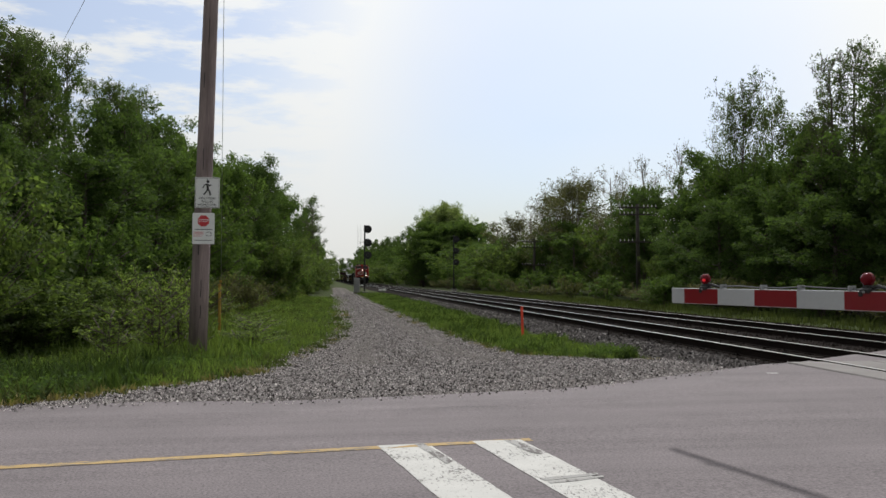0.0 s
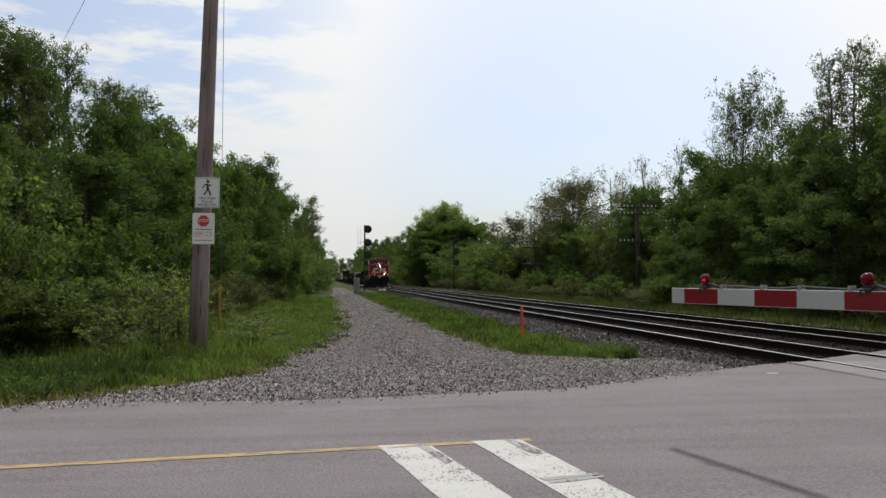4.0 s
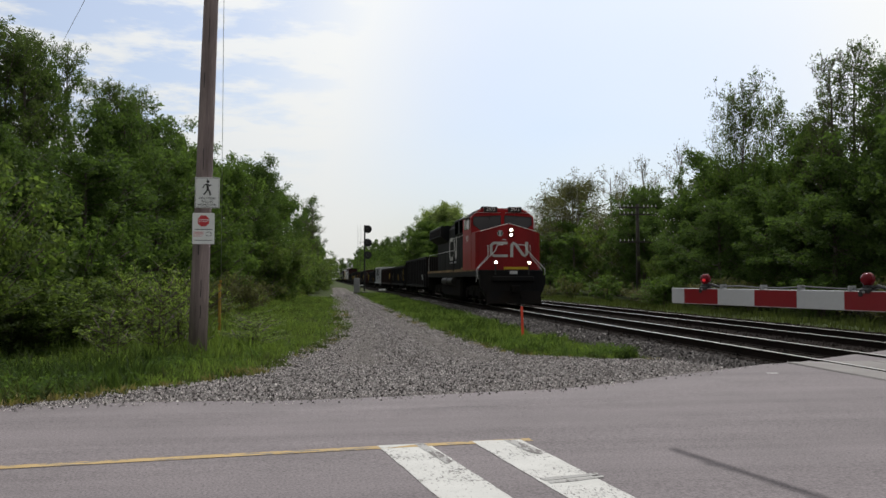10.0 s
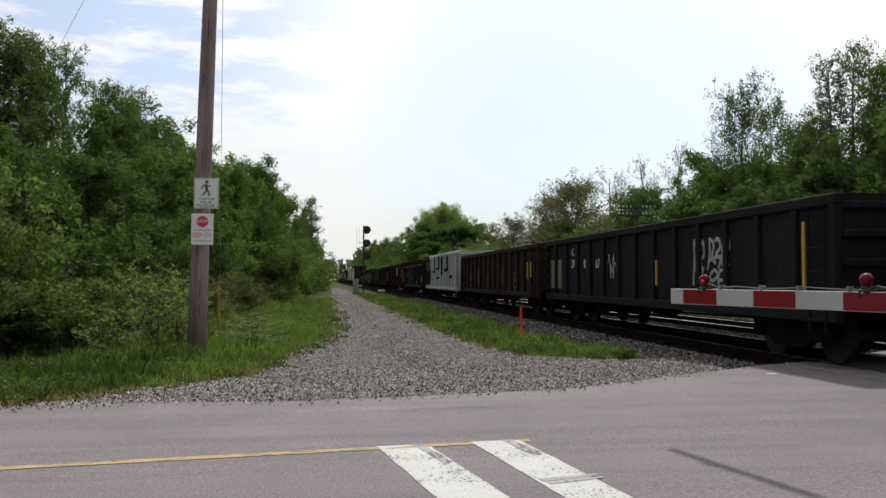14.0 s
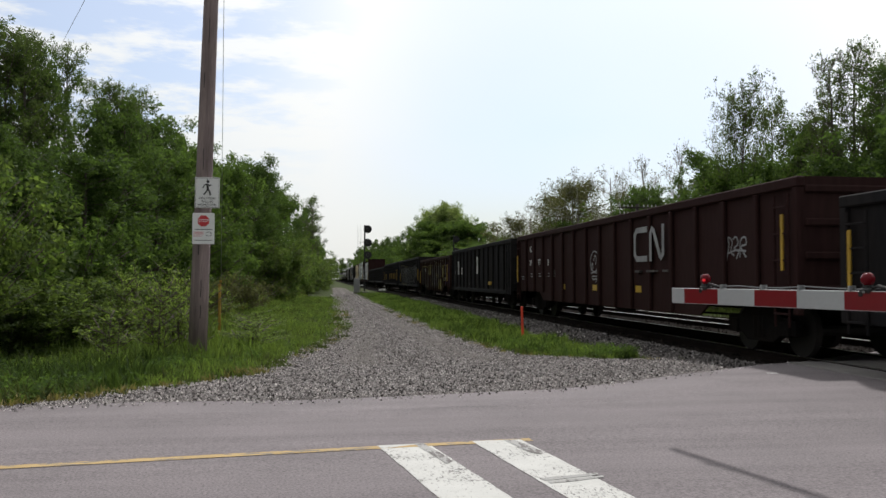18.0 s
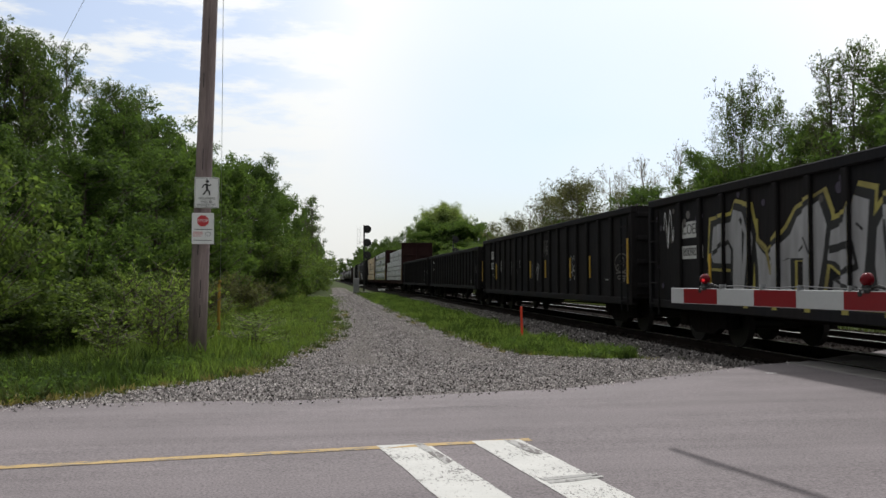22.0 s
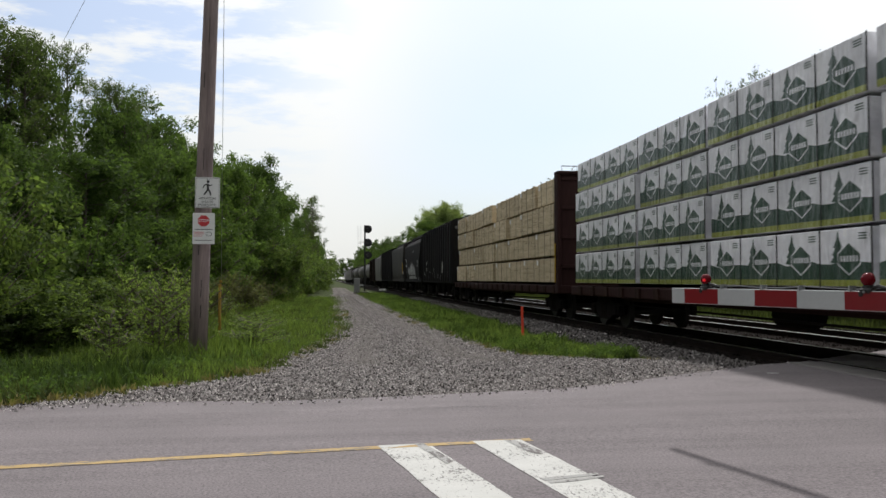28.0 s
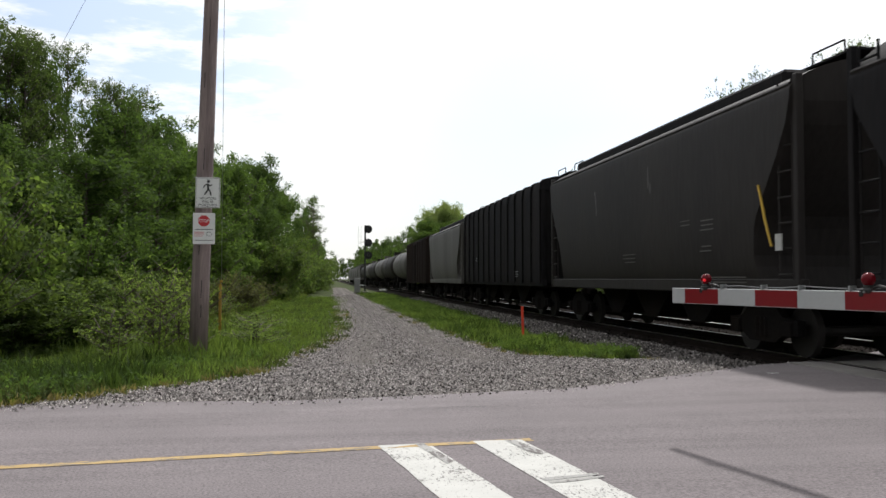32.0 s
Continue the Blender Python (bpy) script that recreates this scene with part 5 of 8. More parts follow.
for x, lit in ((0.44, True), (2.08, False), (3.7, False)):
    lamp = part("lamp", disc((x, 0, 0.142), (0, 1, 0), 0.046, 0.026, 20), "lamp_red", gate, "round red gate lamp")
    dome = bmesh.new()
    bmesh.ops.create_uvsphere(dome, u_segments=16, v_segments=10, radius=0.045)
    bmesh.ops.transform(dome, matrix=Matrix.Translation((x, 0, 0.142)), verts=dome.verts)
    part("lens", dome, "lamp_red", lamp, "red domed lens", smooth=True)
    if lit:
        core = bmesh.new()
        bmesh.ops.create_uvsphere(core, u_segments=12, v_segments=8, radius=0.014)
        bmesh.ops.transform(core, matrix=Matrix.Translation((x + 0.022, -0.034, 0.134)), verts=core.verts)
        part("glow", core, "lamp_lit", lamp, "lit red spot")
    foot = box(x - 0.045, -0.035, 0.05, x + 0.045, 0.035, 0.088, 0.012)
    box(x - 0.028, -0.028, 0.08, x + 0.028, 0.028, 0.105, 0.008, foot)
    box(x - 0.06, -0.03, 0.028, x - 0.02, 0.03, 0.066, 0.008, foot)
    part("lamp_foot", foot, "black", lamp, "black lamp bracket")
    part("cable_gland", tube([(x + 0.04, 0, 0.085), (x + 0.085, 0.0, 0.098), (x + 0.14, 0, 0.085)], 0.012, 6), "black", lamp)
    part("bolt", disc((x, -0.038, 0.06), (0, 1, 0), 0.009, 0.012, 6), "grey_metal", lamp)
part("pivot_box", box(L_ARM - 0.1, -0.2, -0.25, L_ARM + 0.4, 0.2, 0.2, 0.03), "silver_box", gate)
part("mast", tube([(L_ARM + 0.25, 0, -1.25), (L_ARM + 0.25, 0, 1.9)], 0.06, 12), "grey_metal", gate)
part("foundation", box(L_ARM - 0.15, -0.35, -1.42, L_ARM + 0.65, 0.35, -1.12, 0.03), "concrete", gate)

# ---- marks on the asphalt ----
random.seed(5)
for n in range(2):
    cx, cy = random.uniform(-7, 6), random.uniform(7.2, 9.2)
    pts = [Vector((cx + 0.22 * k, cy + 0.129 * 0.22 * k + 0.05 * math.sin(k * 1.3 + n) + random.uniform(-0.02, 0.02))) for k in range(random.randint(6, 14))]
    on_road("crack", [(p.x, p.y) for p in pts] + [(p.x, p.y - 0.006 - 0.005 * random.random()) for p in pts[::-1]], "tar", "thin dark crack in the asphalt", "crack")
on_road("edge_line", [at_road(5.05, -3.9), at_road(6.2, -3.9), at_road(6.2, -3.85), at_road(5.05, -3.85)], "white_paint", "faded white line near the tracks", "road marking")

# ---- a bird crosses the sky ----
BIRD = thing("bird", "small dark bird in flight", "bird", pose(0, 0, 0))
bb = tube([(0, -0.09, 0.005), (0, -0.06, 0.0), (0, -0.02, 0), (0, 0.03, 0), (0, 0.07, 0.004), (0, 0.13, 0.006)], 0.02, 10)
for v in bb.verts:
    r = {-0.09: 0.35, -0.06: 0.9, -0.02: 1.35, 0.03: 1.3, 0.07: 0.7, 0.13: 0.55}[round(v.co.y, 2)]
    v.co.x *= r * (1.6 if v.co.y > 0.1 else 1)
    v.co.z = v.co.z * r * (0.4 if v.co.y > 0.1 else 1)
part("body", bb, "black", BIRD, smooth=True)
part("beak", tube([(0, -0.09, 0.004), (0, -0.115, 0.0)], 0.006, 6, None, 0.001), "black", BIRD)
WINGS = []
for sx in (-1, 1):
    wb = bmesh.new()
    o = [(0, -0.035), (0.06, -0.045), (0.12, -0.03), (0.155, 0.02), (0.1, 0.025), (0.05, 0.04), (0, 0.04)]
    lo = [wb.verts.new((x * sx, y, -0.003)) for x, y in o]
    hi = [wb.verts.new((x * sx, y, 0.004)) for x, y in o]
    wb.faces.new(lo[::-1])
    wb.faces.new(hi)
    for k in range(7):
        wb.faces.new((lo[k], lo[(k + 1) % 7], hi[(k + 1) % 7], hi[k]))
    WINGS.append((part("wing", wb, "black", BIRD, "dark spread wing"), sx))

# ---- the freight train; each car's origin lies at its front end, at rail height, and +y runs to its rear ----

_wheel = mesh_of("wheel_set", join(join(disc((-0.76, 0, 0), (1, 0, 0), 0.44, 0.12, 22), disc((0.76, 0, 0), (1, 0, 0), 0.44, 0.12, 22)), disc((0, 0, 0), (1, 0, 0), 0.09, 1.9, 8)), "wheel_steel")


def _side_frame(x, half):
    o = [(-half - 0.28, 0.36), (-half - 0.28, 0.62), (-half + 0.18, 0.66), (-0.42, 0.88), (0.42, 0.88), (half - 0.18, 0.66), (half + 0.28, 0.62), (half + 0.28, 0.36),
         (half - 0.12, 0.40), (0.44, 0.22), (-0.44, 0.22), (-half + 0.12, 0.40)]
    bm = plate(o, x - 0.07, x + 0.07)
    for y in (-half, half):
        box(x - 0.12, y - 0.14, 0.34, x + 0.12, y + 0.14, 0.60, 0.02, bm)
    for y in (-0.16, 0, 0.16):
        disc((x - 0.03, y, 0.48), (0, 0, 1), 0.07, 0.36, 8, bm)
    return bm


_frame_l = mesh_of("side_frame", _side_frame(-1.02, 0.89), "underframe")
_frame_r = mesh_of("side_frame", _side_frame(1.02, 0.89), "underframe")
_bolster = mesh_of("truck", box(-1.05, -0.2, 0.42, 1.05, 0.2, 0.86, 0.03), "underframe")


def truck(car, y):
    t = part("truck", _bolster, None, car, "dark cast steel truck", (0, y, 0))
    part("side_frame", _frame_l, None, t)
    part("side_frame", _frame_r, None, t)
    for d in (-0.89, 0.89):
        part("wheel_set", _wheel, None, t, at=(0, d, 0.44))
    return t


def coupler(car, y, d):
    bm = box(-0.12, min(y, y + d * 0.55), 0.72, 0.12, max(y, y + d * 0.55), 0.98, 0.02)
    box(-0.19, min(y + d * 0.45, y + d * 0.72), 0.68, 0.19, max(y + d * 0.45, y + d * 0.72), 1.02, 0.04, bm)
    tube([(0.3, y, 0.75), (0.32, y + d * 0.3, 0.42), (0.25, y + d * 0.65, 0.45)], 0.03, 5, bm)
    part("coupler", bm, "underframe", car)


def ladder(car, y, z0, z1, material, x=-1.53, w=0.42, rungs=5, rail_mat=None):
    bm = bmesh.new()
    for d in (0, w):
        tube([(x, y + d, z0), (x, y + d, z1)], 0.022, 5, bm)
    for k in range(rungs):
        z = z0 + (z1 - z0) * (k + 0.5) / rungs
        tube([(x - 0.02, y, z), (x - 0.02, y + w, z)], 0.018, 5, bm)
    return part("ladder", bm, material, car)


def grab(car, y, z0, z1, x=-1.55):
    part("grab_bar", box(x - 0.02, y - 0.032, z0, x + 0.015, y + 0.032, z1, 0.008), "grab_yellow", car, "yellow grab bar")


def sill_gear(car, L):
    """Brake pipes, reservoir and steps below the floor."""
    bm = box(-0.35, 1.2, 0.72, 0.35, L - 1.2, 1.0)
    part("centre_sill", bm, "underframe", car)
    part("brake_reservoir", disc((-0.7, L * 0.5, 0.68), (0, 1, 0), 0.2, 1.1, 12), "underframe", car)
    part("brake_pipe", tube([(-1.05, 1.5, 0.66), (-1.05, L * 0.4, 0.6), (-1.05, L - 1.5, 0.66)], 0.025, 5), "underframe", car)


def mid_panel(car, y):
    """The middle between the two ribs that flank y."""
    ys = sorted(o.location.y for o in car.children if o.name.split(".")[0] == "rib" and o.location.x < 0)
    lo = max([v for v in ys if v <= y], default=0.1)
    hi = min([v for v in ys if v > y], default=ys[-1] + 1.1)
    return (lo + hi) / 2


def words(car, items, x=-1.42, material="white_paint", panel=None):
    """(text, size, y, z) on the panels between the ribs, with a pale plate behind where panel is given."""
    for text, size, y, z in items:
        y = mid_panel(car, y)
        if panel:
            w = size * 0.34 * len(text) + 0.06
            part("number_panel", box(x - 0.006, y - w, z - size * 0.55, x, y + w, z + size * 0.55), panel, car, "white number panel")
        side_text(text, size, y, z, car, x - (0.006 if panel else 0), "ink" if panel else material)


def small_bars(car, items, x=-1.42, material="gr_silver"):
    """Rows of small print that nobody could read: (y, z, width, rows)."""
    rng = random.Random(4)
    for y, z, w, n in items:
        bm = bmesh.new()
        for k in range(n):
            d = w * rng.uniform(0.7, 1.0)
            box(x - 0.004, y - w / 2, z - 0.09 * k - 0.011, x + 0.005, y - w / 2 + d, z - 0.09 * k + 0.011, 0, bm)
        tagged(part("stencil", bm, material, car, "small white stencil lines"), kind="stuff")


def scribble(car, y0, y1, z0, z1, seed, material="gr_white", x=-1.42, n=9, r=0.014):
    rng = random.Random(seed)
    f, g, p = rng.uniform(1.6, 2.6) * n / 9, rng.uniform(2.4, 3.6) * n / 9, rng.random() * 6.28
    pts = []
    for k in range(n * 5 + 1):
        s = k / (n * 5)
        wob = math.sin(6.28 * g * s + p) * (0.6 + 0.4 * math.sin(11 * s + p))
        pts.append((y1 + (y0 - y1) * s + 0.3 * (y1 - y0) / f * math.cos(6.28 * f * s + p), (z0 + z1) / 2 + 0.5 * (z1 - z0) * wob))
    stroke(car, pts, r * 1.5, material, x, "scribble", "sprayed thin tag")


def stroke(car, pts, w, material, x=-1.42, name="graffiti_line", label="sprayed line", out=0.012):
    """A flat sprayed line on the side wall along (y, z) points."""
    bm, rows = bmesh.new(), []
    pts = [Vector(q) for q in pts]
    for i, q in enumerate(pts):
        d = pts[min(i + 1, len(pts) - 1)] - pts[max(i - 1, 0)]
        n = Vector((-d.y, d.x)).normalized() * w / 2
        rows.append([bm.verts.new((x - out, *(q + n))), bm.verts.new((x - out, *(q - n)))])
    for p, q in zip(rows, rows[1:]):
        bm.faces.new((p[0], p[1], q[1], q[0]))
    return part(name, bm, material, car, label)


def sprayed(car, pts, material, out=0.004, wall=-1.42, rib=-1.5, name="graffiti", label="sprayed block letter", side=None):
    """A field of sprayed paint within an outline of (y, z): it lies on the wall, on the ribs that cross it, or on a curved side given as (z, x) points."""
    ys = [o.location.y for o in car.children if o.name.split(".")[0] == "rib" and o.location.x < 0]
    bm = bmesh.new()
    bm.faces.new([bm.verts.new((0, y, z)) for y, z in pts])
    cuts = [((0, y + d, 0), (0, 1, 0)) for y in ys for d in (-0.08, 0.08)]
    if side:
        cuts = [((0, 0, z), (0, 0, 1)) for z, _ in side]
    for co, no in cuts:
        made = bmesh.ops.bisect_plane(bm, geom=bm.verts[:] + bm.edges[:] + bm.faces[:], plane_co=co, plane_no=no)
        if not side:
            bmesh.ops.split_edges(bm, edges=[e for e in made["geom_cut"] if isinstance(e, bmesh.types.BMEdge)])
    if side:
        for v in bm.verts:
            v.co.x = float(np.interp(v.co.z, [z for z, _ in side], [x for _, x in side])) - out
    for f in bm.faces:
        if not side:
            mid = f.calc_center_median().y
            x = (rib if any(abs(mid - y) < 0.079 for y in ys) else wall) - out
            for v in f.verts:
                v.co.x = x
    return part(name, bm, material, car, label)


def grown(pts, d):
    """An outline pushed outwards by about d."""
    cy, cz = sum(p[0] for p in pts) / len(pts), sum(p[1] for p in pts) / len(pts)
    return [(y + d * math.copysign(min(1, abs(y - cy) * 3), y - cy), z + d * math.copysign(min(1, abs(z - cz) * 3), z - cz)) for y, z in pts]


def ribbon(pts, w):
    """The outline of a sprayed line of width w along points."""
    pts, a, b = [Vector(q) for q in pts], [], []
    for i, q in enumerate(pts):
        d = pts[min(i + 1, len(pts) - 1)] - pts[max(i - 1, 0)]
        n = Vector((-d.y, d.x)).normalized() * w / 2
        a.append(tuple(q + n))
        b.append(tuple(q - n))
    return a + b[::-1]


TAGS = {
    "ess": (((1.0, 0.88), (0.7, 1.0), (0.3, 0.86), (0.4, 0.66), (0.85, 0.56), (0.95, 0.4), (0.6, 0.15), (0.5, 0.0)), ((0.0, 0.75), (0.12, 0.95), (0.25, 0.8), (0.1, 0.6))),
    "vee": (((0.0, 0.85), (0.2, 0.4), (0.5, 0.0), (0.75, 0.35), (0.95, 0.7), (0.85, 0.95), (0.6, 1.0), (0.5, 0.8), (0.75, 0.7), (0.95, 0.75)), ((0.45, 0.85), (0.5, 0.5), (0.55, 0.15))),
    "loops": (((0.0, 0.1), (0.1, 0.8), (0.34, 1.0), (0.45, 0.7), (0.2, 0.5), (0.05, 0.6)), ((0.5, 0.3), (0.55, 0.9), (0.75, 0.95), (0.8, 0.6), (0.55, 0.5)), ((0.86, 0.9), (0.9, 0.3), (1.0, 0.55)), ((0.1, 0.0), (0.5, 0.08), (0.95, 0.02))),
    "mask": (((0.0, 0.65), (0.1, 0.85), (0.45, 1.0), (0.9, 0.92), (1.0, 0.6), (0.85, 0.4), (0.5, 0.35), (0.15, 0.42), (0.0, 0.65)), ((0.45, 0.7), (0.55, 0.85), (0.75, 0.8), (0.7, 0.55)), ((0.15, 0.55), (0.2, 0.4), (0.35, 0.5), (0.3, 0.62), (0.15, 0.55)),
             ((0.1, 0.3), (0.5, 0.33), (0.9, 0.3), (0.95, 0.2), (0.3, 0.2), (0.35, 0.1), (0.85, 0.12), (0.7, 0.0))),
    "curls": (((0.0, 0.0), (0.12, 0.6), (0.1, 1.0), (0.3, 0.8), (0.22, 0.4), (0.4, 0.2)), ((0.35, 0.9), (0.5, 1.0), (0.6, 0.7), (0.4, 0.5), (0.62, 0.35), (0.5, 0.05)), ((0.7, 0.1), (0.72, 0.8), (0.95, 0.95), (1.0, 0.65), (0.75, 0.55), (1.0, 0.1)), ((0.05, 0.3), (0.5, 0.42), (1.0, 0.36))),
}


def tag(car, y0, y1, z0, z1, style, material="gr_white", w=0.035, x=-1.42):
    """A sprayed tag of smooth strokes in a field of the side wall."""
    for j, pts in enumerate(TAGS[style]):
        pts = [(y1 + (y0 - y1) * u, z0 + (z1 - z0) * v) for u, v in pts]
        fine = []
        for a, b, p, q in zip(pts[:1] + pts[:-2], pts, pts[1:], pts[2:] + pts[-1:]):
            for t in (0.0, 0.2, 0.4, 0.6, 0.8):
                fine.append(tuple(0.5 * (2 * b[i] + (p[i] - a[i]) * t + (2 * a[i] - 5 * b[i] + 4 * p[i] - q[i]) * t * t + (3 * b[i] - a[i] - 3 * p[i] + q[i]) * t ** 3) for i in (0, 1)))
        stroke(car, fine + pts[-1:], w, material, x, "scribble", "sprayed curly tag", 0.006 + 0.001 * j)


def gondola(label, y0, y1, top, paint, ribs=14, drop=0.0, bottom=0.75, chord=0.17, side="", group="gondola cars", rib_mat=None, end_panel=1.1, far_panel=None):
    """An open car with ribbed sides. drop: how far the belly hangs below the ends."""
    L = y1 - y0
    car = thing("gondola_car", label, "freight car", pose(TRACKS[0], y0, 0), group)
    t = 0.05
    if drop:
        low = [(0, bottom + 0.12), (0, top), (L, top), (L, bottom + 0.12), (L - 3.2, bottom + 0.12), (L - 3.7, bottom - drop), (3.7, bottom - drop), (3.2, bottom + 0.12)]
    else:
        low = [(0, bottom), (0, top), (L, top), (L, bottom)]
    for sx in (-1.42, 1.42 - t):
        part("side_wall", plate(low, sx, sx + t), paint, car)
    part("floor", box(-1.37, 0.02, bottom + 0.14, 1.37, L - 0.02, bottom + 0.2), "underframe", car)
    for y in (0.03, L - 0.09):
        part("end_wall", box(-1.37, y, bottom + 0.1, 1.37, y + 0.06, top), paint, car)
        for k in range(4):
            z = bottom + 0.35 + (top - bottom - 0.5) * k / 3.2
            part("end_rib", box(-1.36, y - (0.06 if y < 1 else -0.06), z, 1.36, y + (0.0 if y < 1 else 0.12), z + 0.12, 0.02), paint, car)
    for sx in (-1.5, 1.36):
        part("top_chord", box(sx, -0.02, top - chord, sx + 0.14, L + 0.02, top, 0.02), rib_mat or paint, car)
        if not drop:
            part("side_sill", box(sx, 0, bottom - 0.06, sx + 0.14, L, bottom + 0.12, 0.015), paint, car)
    for y in (0.0, L - 0.14):
        part("top_chord", box(-1.36, y, top - chord, 1.36, y + 0.14, top - 0.003), rib_mat or paint, car)
    step = (L - end_panel - (far_panel or end_panel)) / (ribs - 1)
    tall = mesh_of("rib", box(-0.08, -0.075, (bottom - drop if drop else bottom) + 0.0, 0.0, 0.075, top - chord, 0.02), rib_mat or paint)
    short = mesh_of("rib", box(-0.08, -0.075, bottom + 0.12, 0.0, 0.075, top - chord, 0.02), rib_mat or paint)
    for k in range(ribs):
        y = end_panel + step * k
        me = short if drop and not 3.8 < y < L - 3.8 else tall
        part("rib", me, None, car, at=(-1.42, y, 0))
        part("rib", me, None, car, at=(1.5, y, 0))
    for y in (0.07, L - 0.07):
        part("corner_post", box(-1.5, y - 0.07, bottom, -1.4, y + 0.07, top - chord, 0.01), paint, car)
    truck(car, 1.95)
    truck(car, L - 1.95)
    sill_gear(car, L)
    coupler(car, 0, -1)
    coupler(car, L, 1)
    ladder(car, 0.2, bottom - 0.2, top - 0.25, paint)
    ladder(car, L - 0.65, bottom - 0.2, top - 0.25, paint)
    return car, L


TRAIN = []


def add(made, y0):
    car = made[0] if isinstance(made, tuple) else made
    TRAIN.append((car, y0))
    return car


# ---- the locomotive ----
def logo_shapes(car, place, h, material="loco_white", parent=None):
    """The railway's mark as plain bent bars: an open box and a zigzag. place(u, v) maps to the surface; u and v in heights."""
    for pts in ([(1.02, 0.92), (0.26, 0.92), (0.1, 0.78), (0.1, 0.22), (0.26, 0.08), (1.02, 0.08)], [(1.25, 0.0), (1.26, 0.78), (1.36, 0.92), (1.48, 0.84), (1.88, 0.16), (1.98, 0.08), (2.1, 0.2), (2.1, 1.0)]):
        bm, rows = bmesh.new(), []
        pts = [Vector(q) for q in pts]
        for i, q in enumerate(pts):
            d = (pts[min(i + 1, len(pts) - 1)] - q).normalized() + (q - pts[max(i - 1, 0)]).normalized()
            n = Vector((-d.y, d.x)).normalized() * 0.085
            rows.append([bm.verts.new(place(*(q + n))), bm.verts.new(place(*(q - n)))])
        for p, q in zip(rows, rows[1:]):
            bm.faces.new((p[0], p[1], q[1], q[0]))
        part("painted_mark", bm, material, car, "plain white painted bars")


LOCO = thing("locomotive", "red and black diesel freight locomotive with white handrails", "locomotive", pose(TRACKS[0], 16.5, 0))
TRAIN.append((LOCO, 16.5))
part("frame", box(-1.58, -0.55, 1.42, 1.58, 20.0, 1.75, 0.03), "loco_black", LOCO, "black walkway frame")
part("walkway_edge", box(-1.592, 0.4, 1.70, -1.54, 19.9, 1.84), "loco_tan", LOCO, "tan stripe along the walkway")
# nose: a flat front between cut corners, a peaked top that rises towards the cab
NOSE = bmesh.new()
_lo = [(-1.6, 1.55), (-1.6, 0.36), (-1.42, 0.15), (1.42, 0.15), (1.6, 0.36), (1.6, 1.55)]
_hz = [3.62, 3.6, 3.62, 3.60, 3.57, 3.62]
_a = [NOSE.verts.new((x, y, 1.74)) for x, y in _lo]
_b = [NOSE.verts.new((x, y + 0.04, z)) for (x, y), z in zip(_lo, _hz)]
_pk = NOSE.verts.new((0, 1.55, 4.04))
_pf = NOSE.verts.new((0.02, 0.19, 4.0))
for k in range(6):
    if k == 2:
        NOSE.faces.new((_a[2], _a[3], _b[3], _pf, _b[2]))
    elif k == 5:
        NOSE.faces.new((_a[5], _a[0], _b[0], _pk, _b[5]))
    else:
        NOSE.faces.new((_a[k], _a[k + 1], _b[k + 1], _b[k]))
NOSE.faces.new(_a[::-1])
NOSE.faces.new((_b[0], _b[1], _b[2], _pf, _pk))
NOSE.faces.new((_b[3], _b[4], _b[5], _pk, _pf))
bmesh.ops.bevel(NOSE, geom=[e for e in NOSE.edges if e.calc_length() > 0.5], offset=0.03, segments=2, affect="EDGES")
part("nose", NOSE, "loco_red", LOCO, "red wide nose")
part("nose_sill", box(-0.25, 0.08, 1.78, 0.98, 0.4, 1.90), "yellow_gold", LOCO, "yellow sill stripe")
# white bars along the peaked top: a sun glint put in as colour
for sx in (-1, 1):
    part("nose_trim", tube([(0.03 * sx, 0.17, 4.01), (1.4 * sx, 0.17, 3.63)], 0.012, 5), "rail_white", LOCO, "sun glint drawn as a pale edge line")
# cab
CAB = prism([(-1.60, 1.74), (-1.60, 4.42), (-1.44, 4.58), (-1.02, 4.86), (1.02, 4.86), (1.44, 4.58), (1.60, 4.42), (1.60, 1.74)], 1.42, 4.05)
bmesh.ops.bevel(CAB, geom=CAB.edges[:], offset=0.03, segments=1, affect="EDGES")
part("cab", CAB, "loco_red", LOCO, "red driver's cab")
part("roof", prism([(-1.60, 4.455), (-1.43, 4.615), (-1.01, 4.90), (1.01, 4.90), (1.43, 4.615), (1.60, 4.455), (1.5, 4.42), (-1.5, 4.42)], 1.75, 4.2), "loco_black", LOCO, "dark cab roof")
part("horn_box", box(-0.95, 1.95, 4.88, -0.45, 2.35, 5.0, 0.02), "loco_black", LOCO)
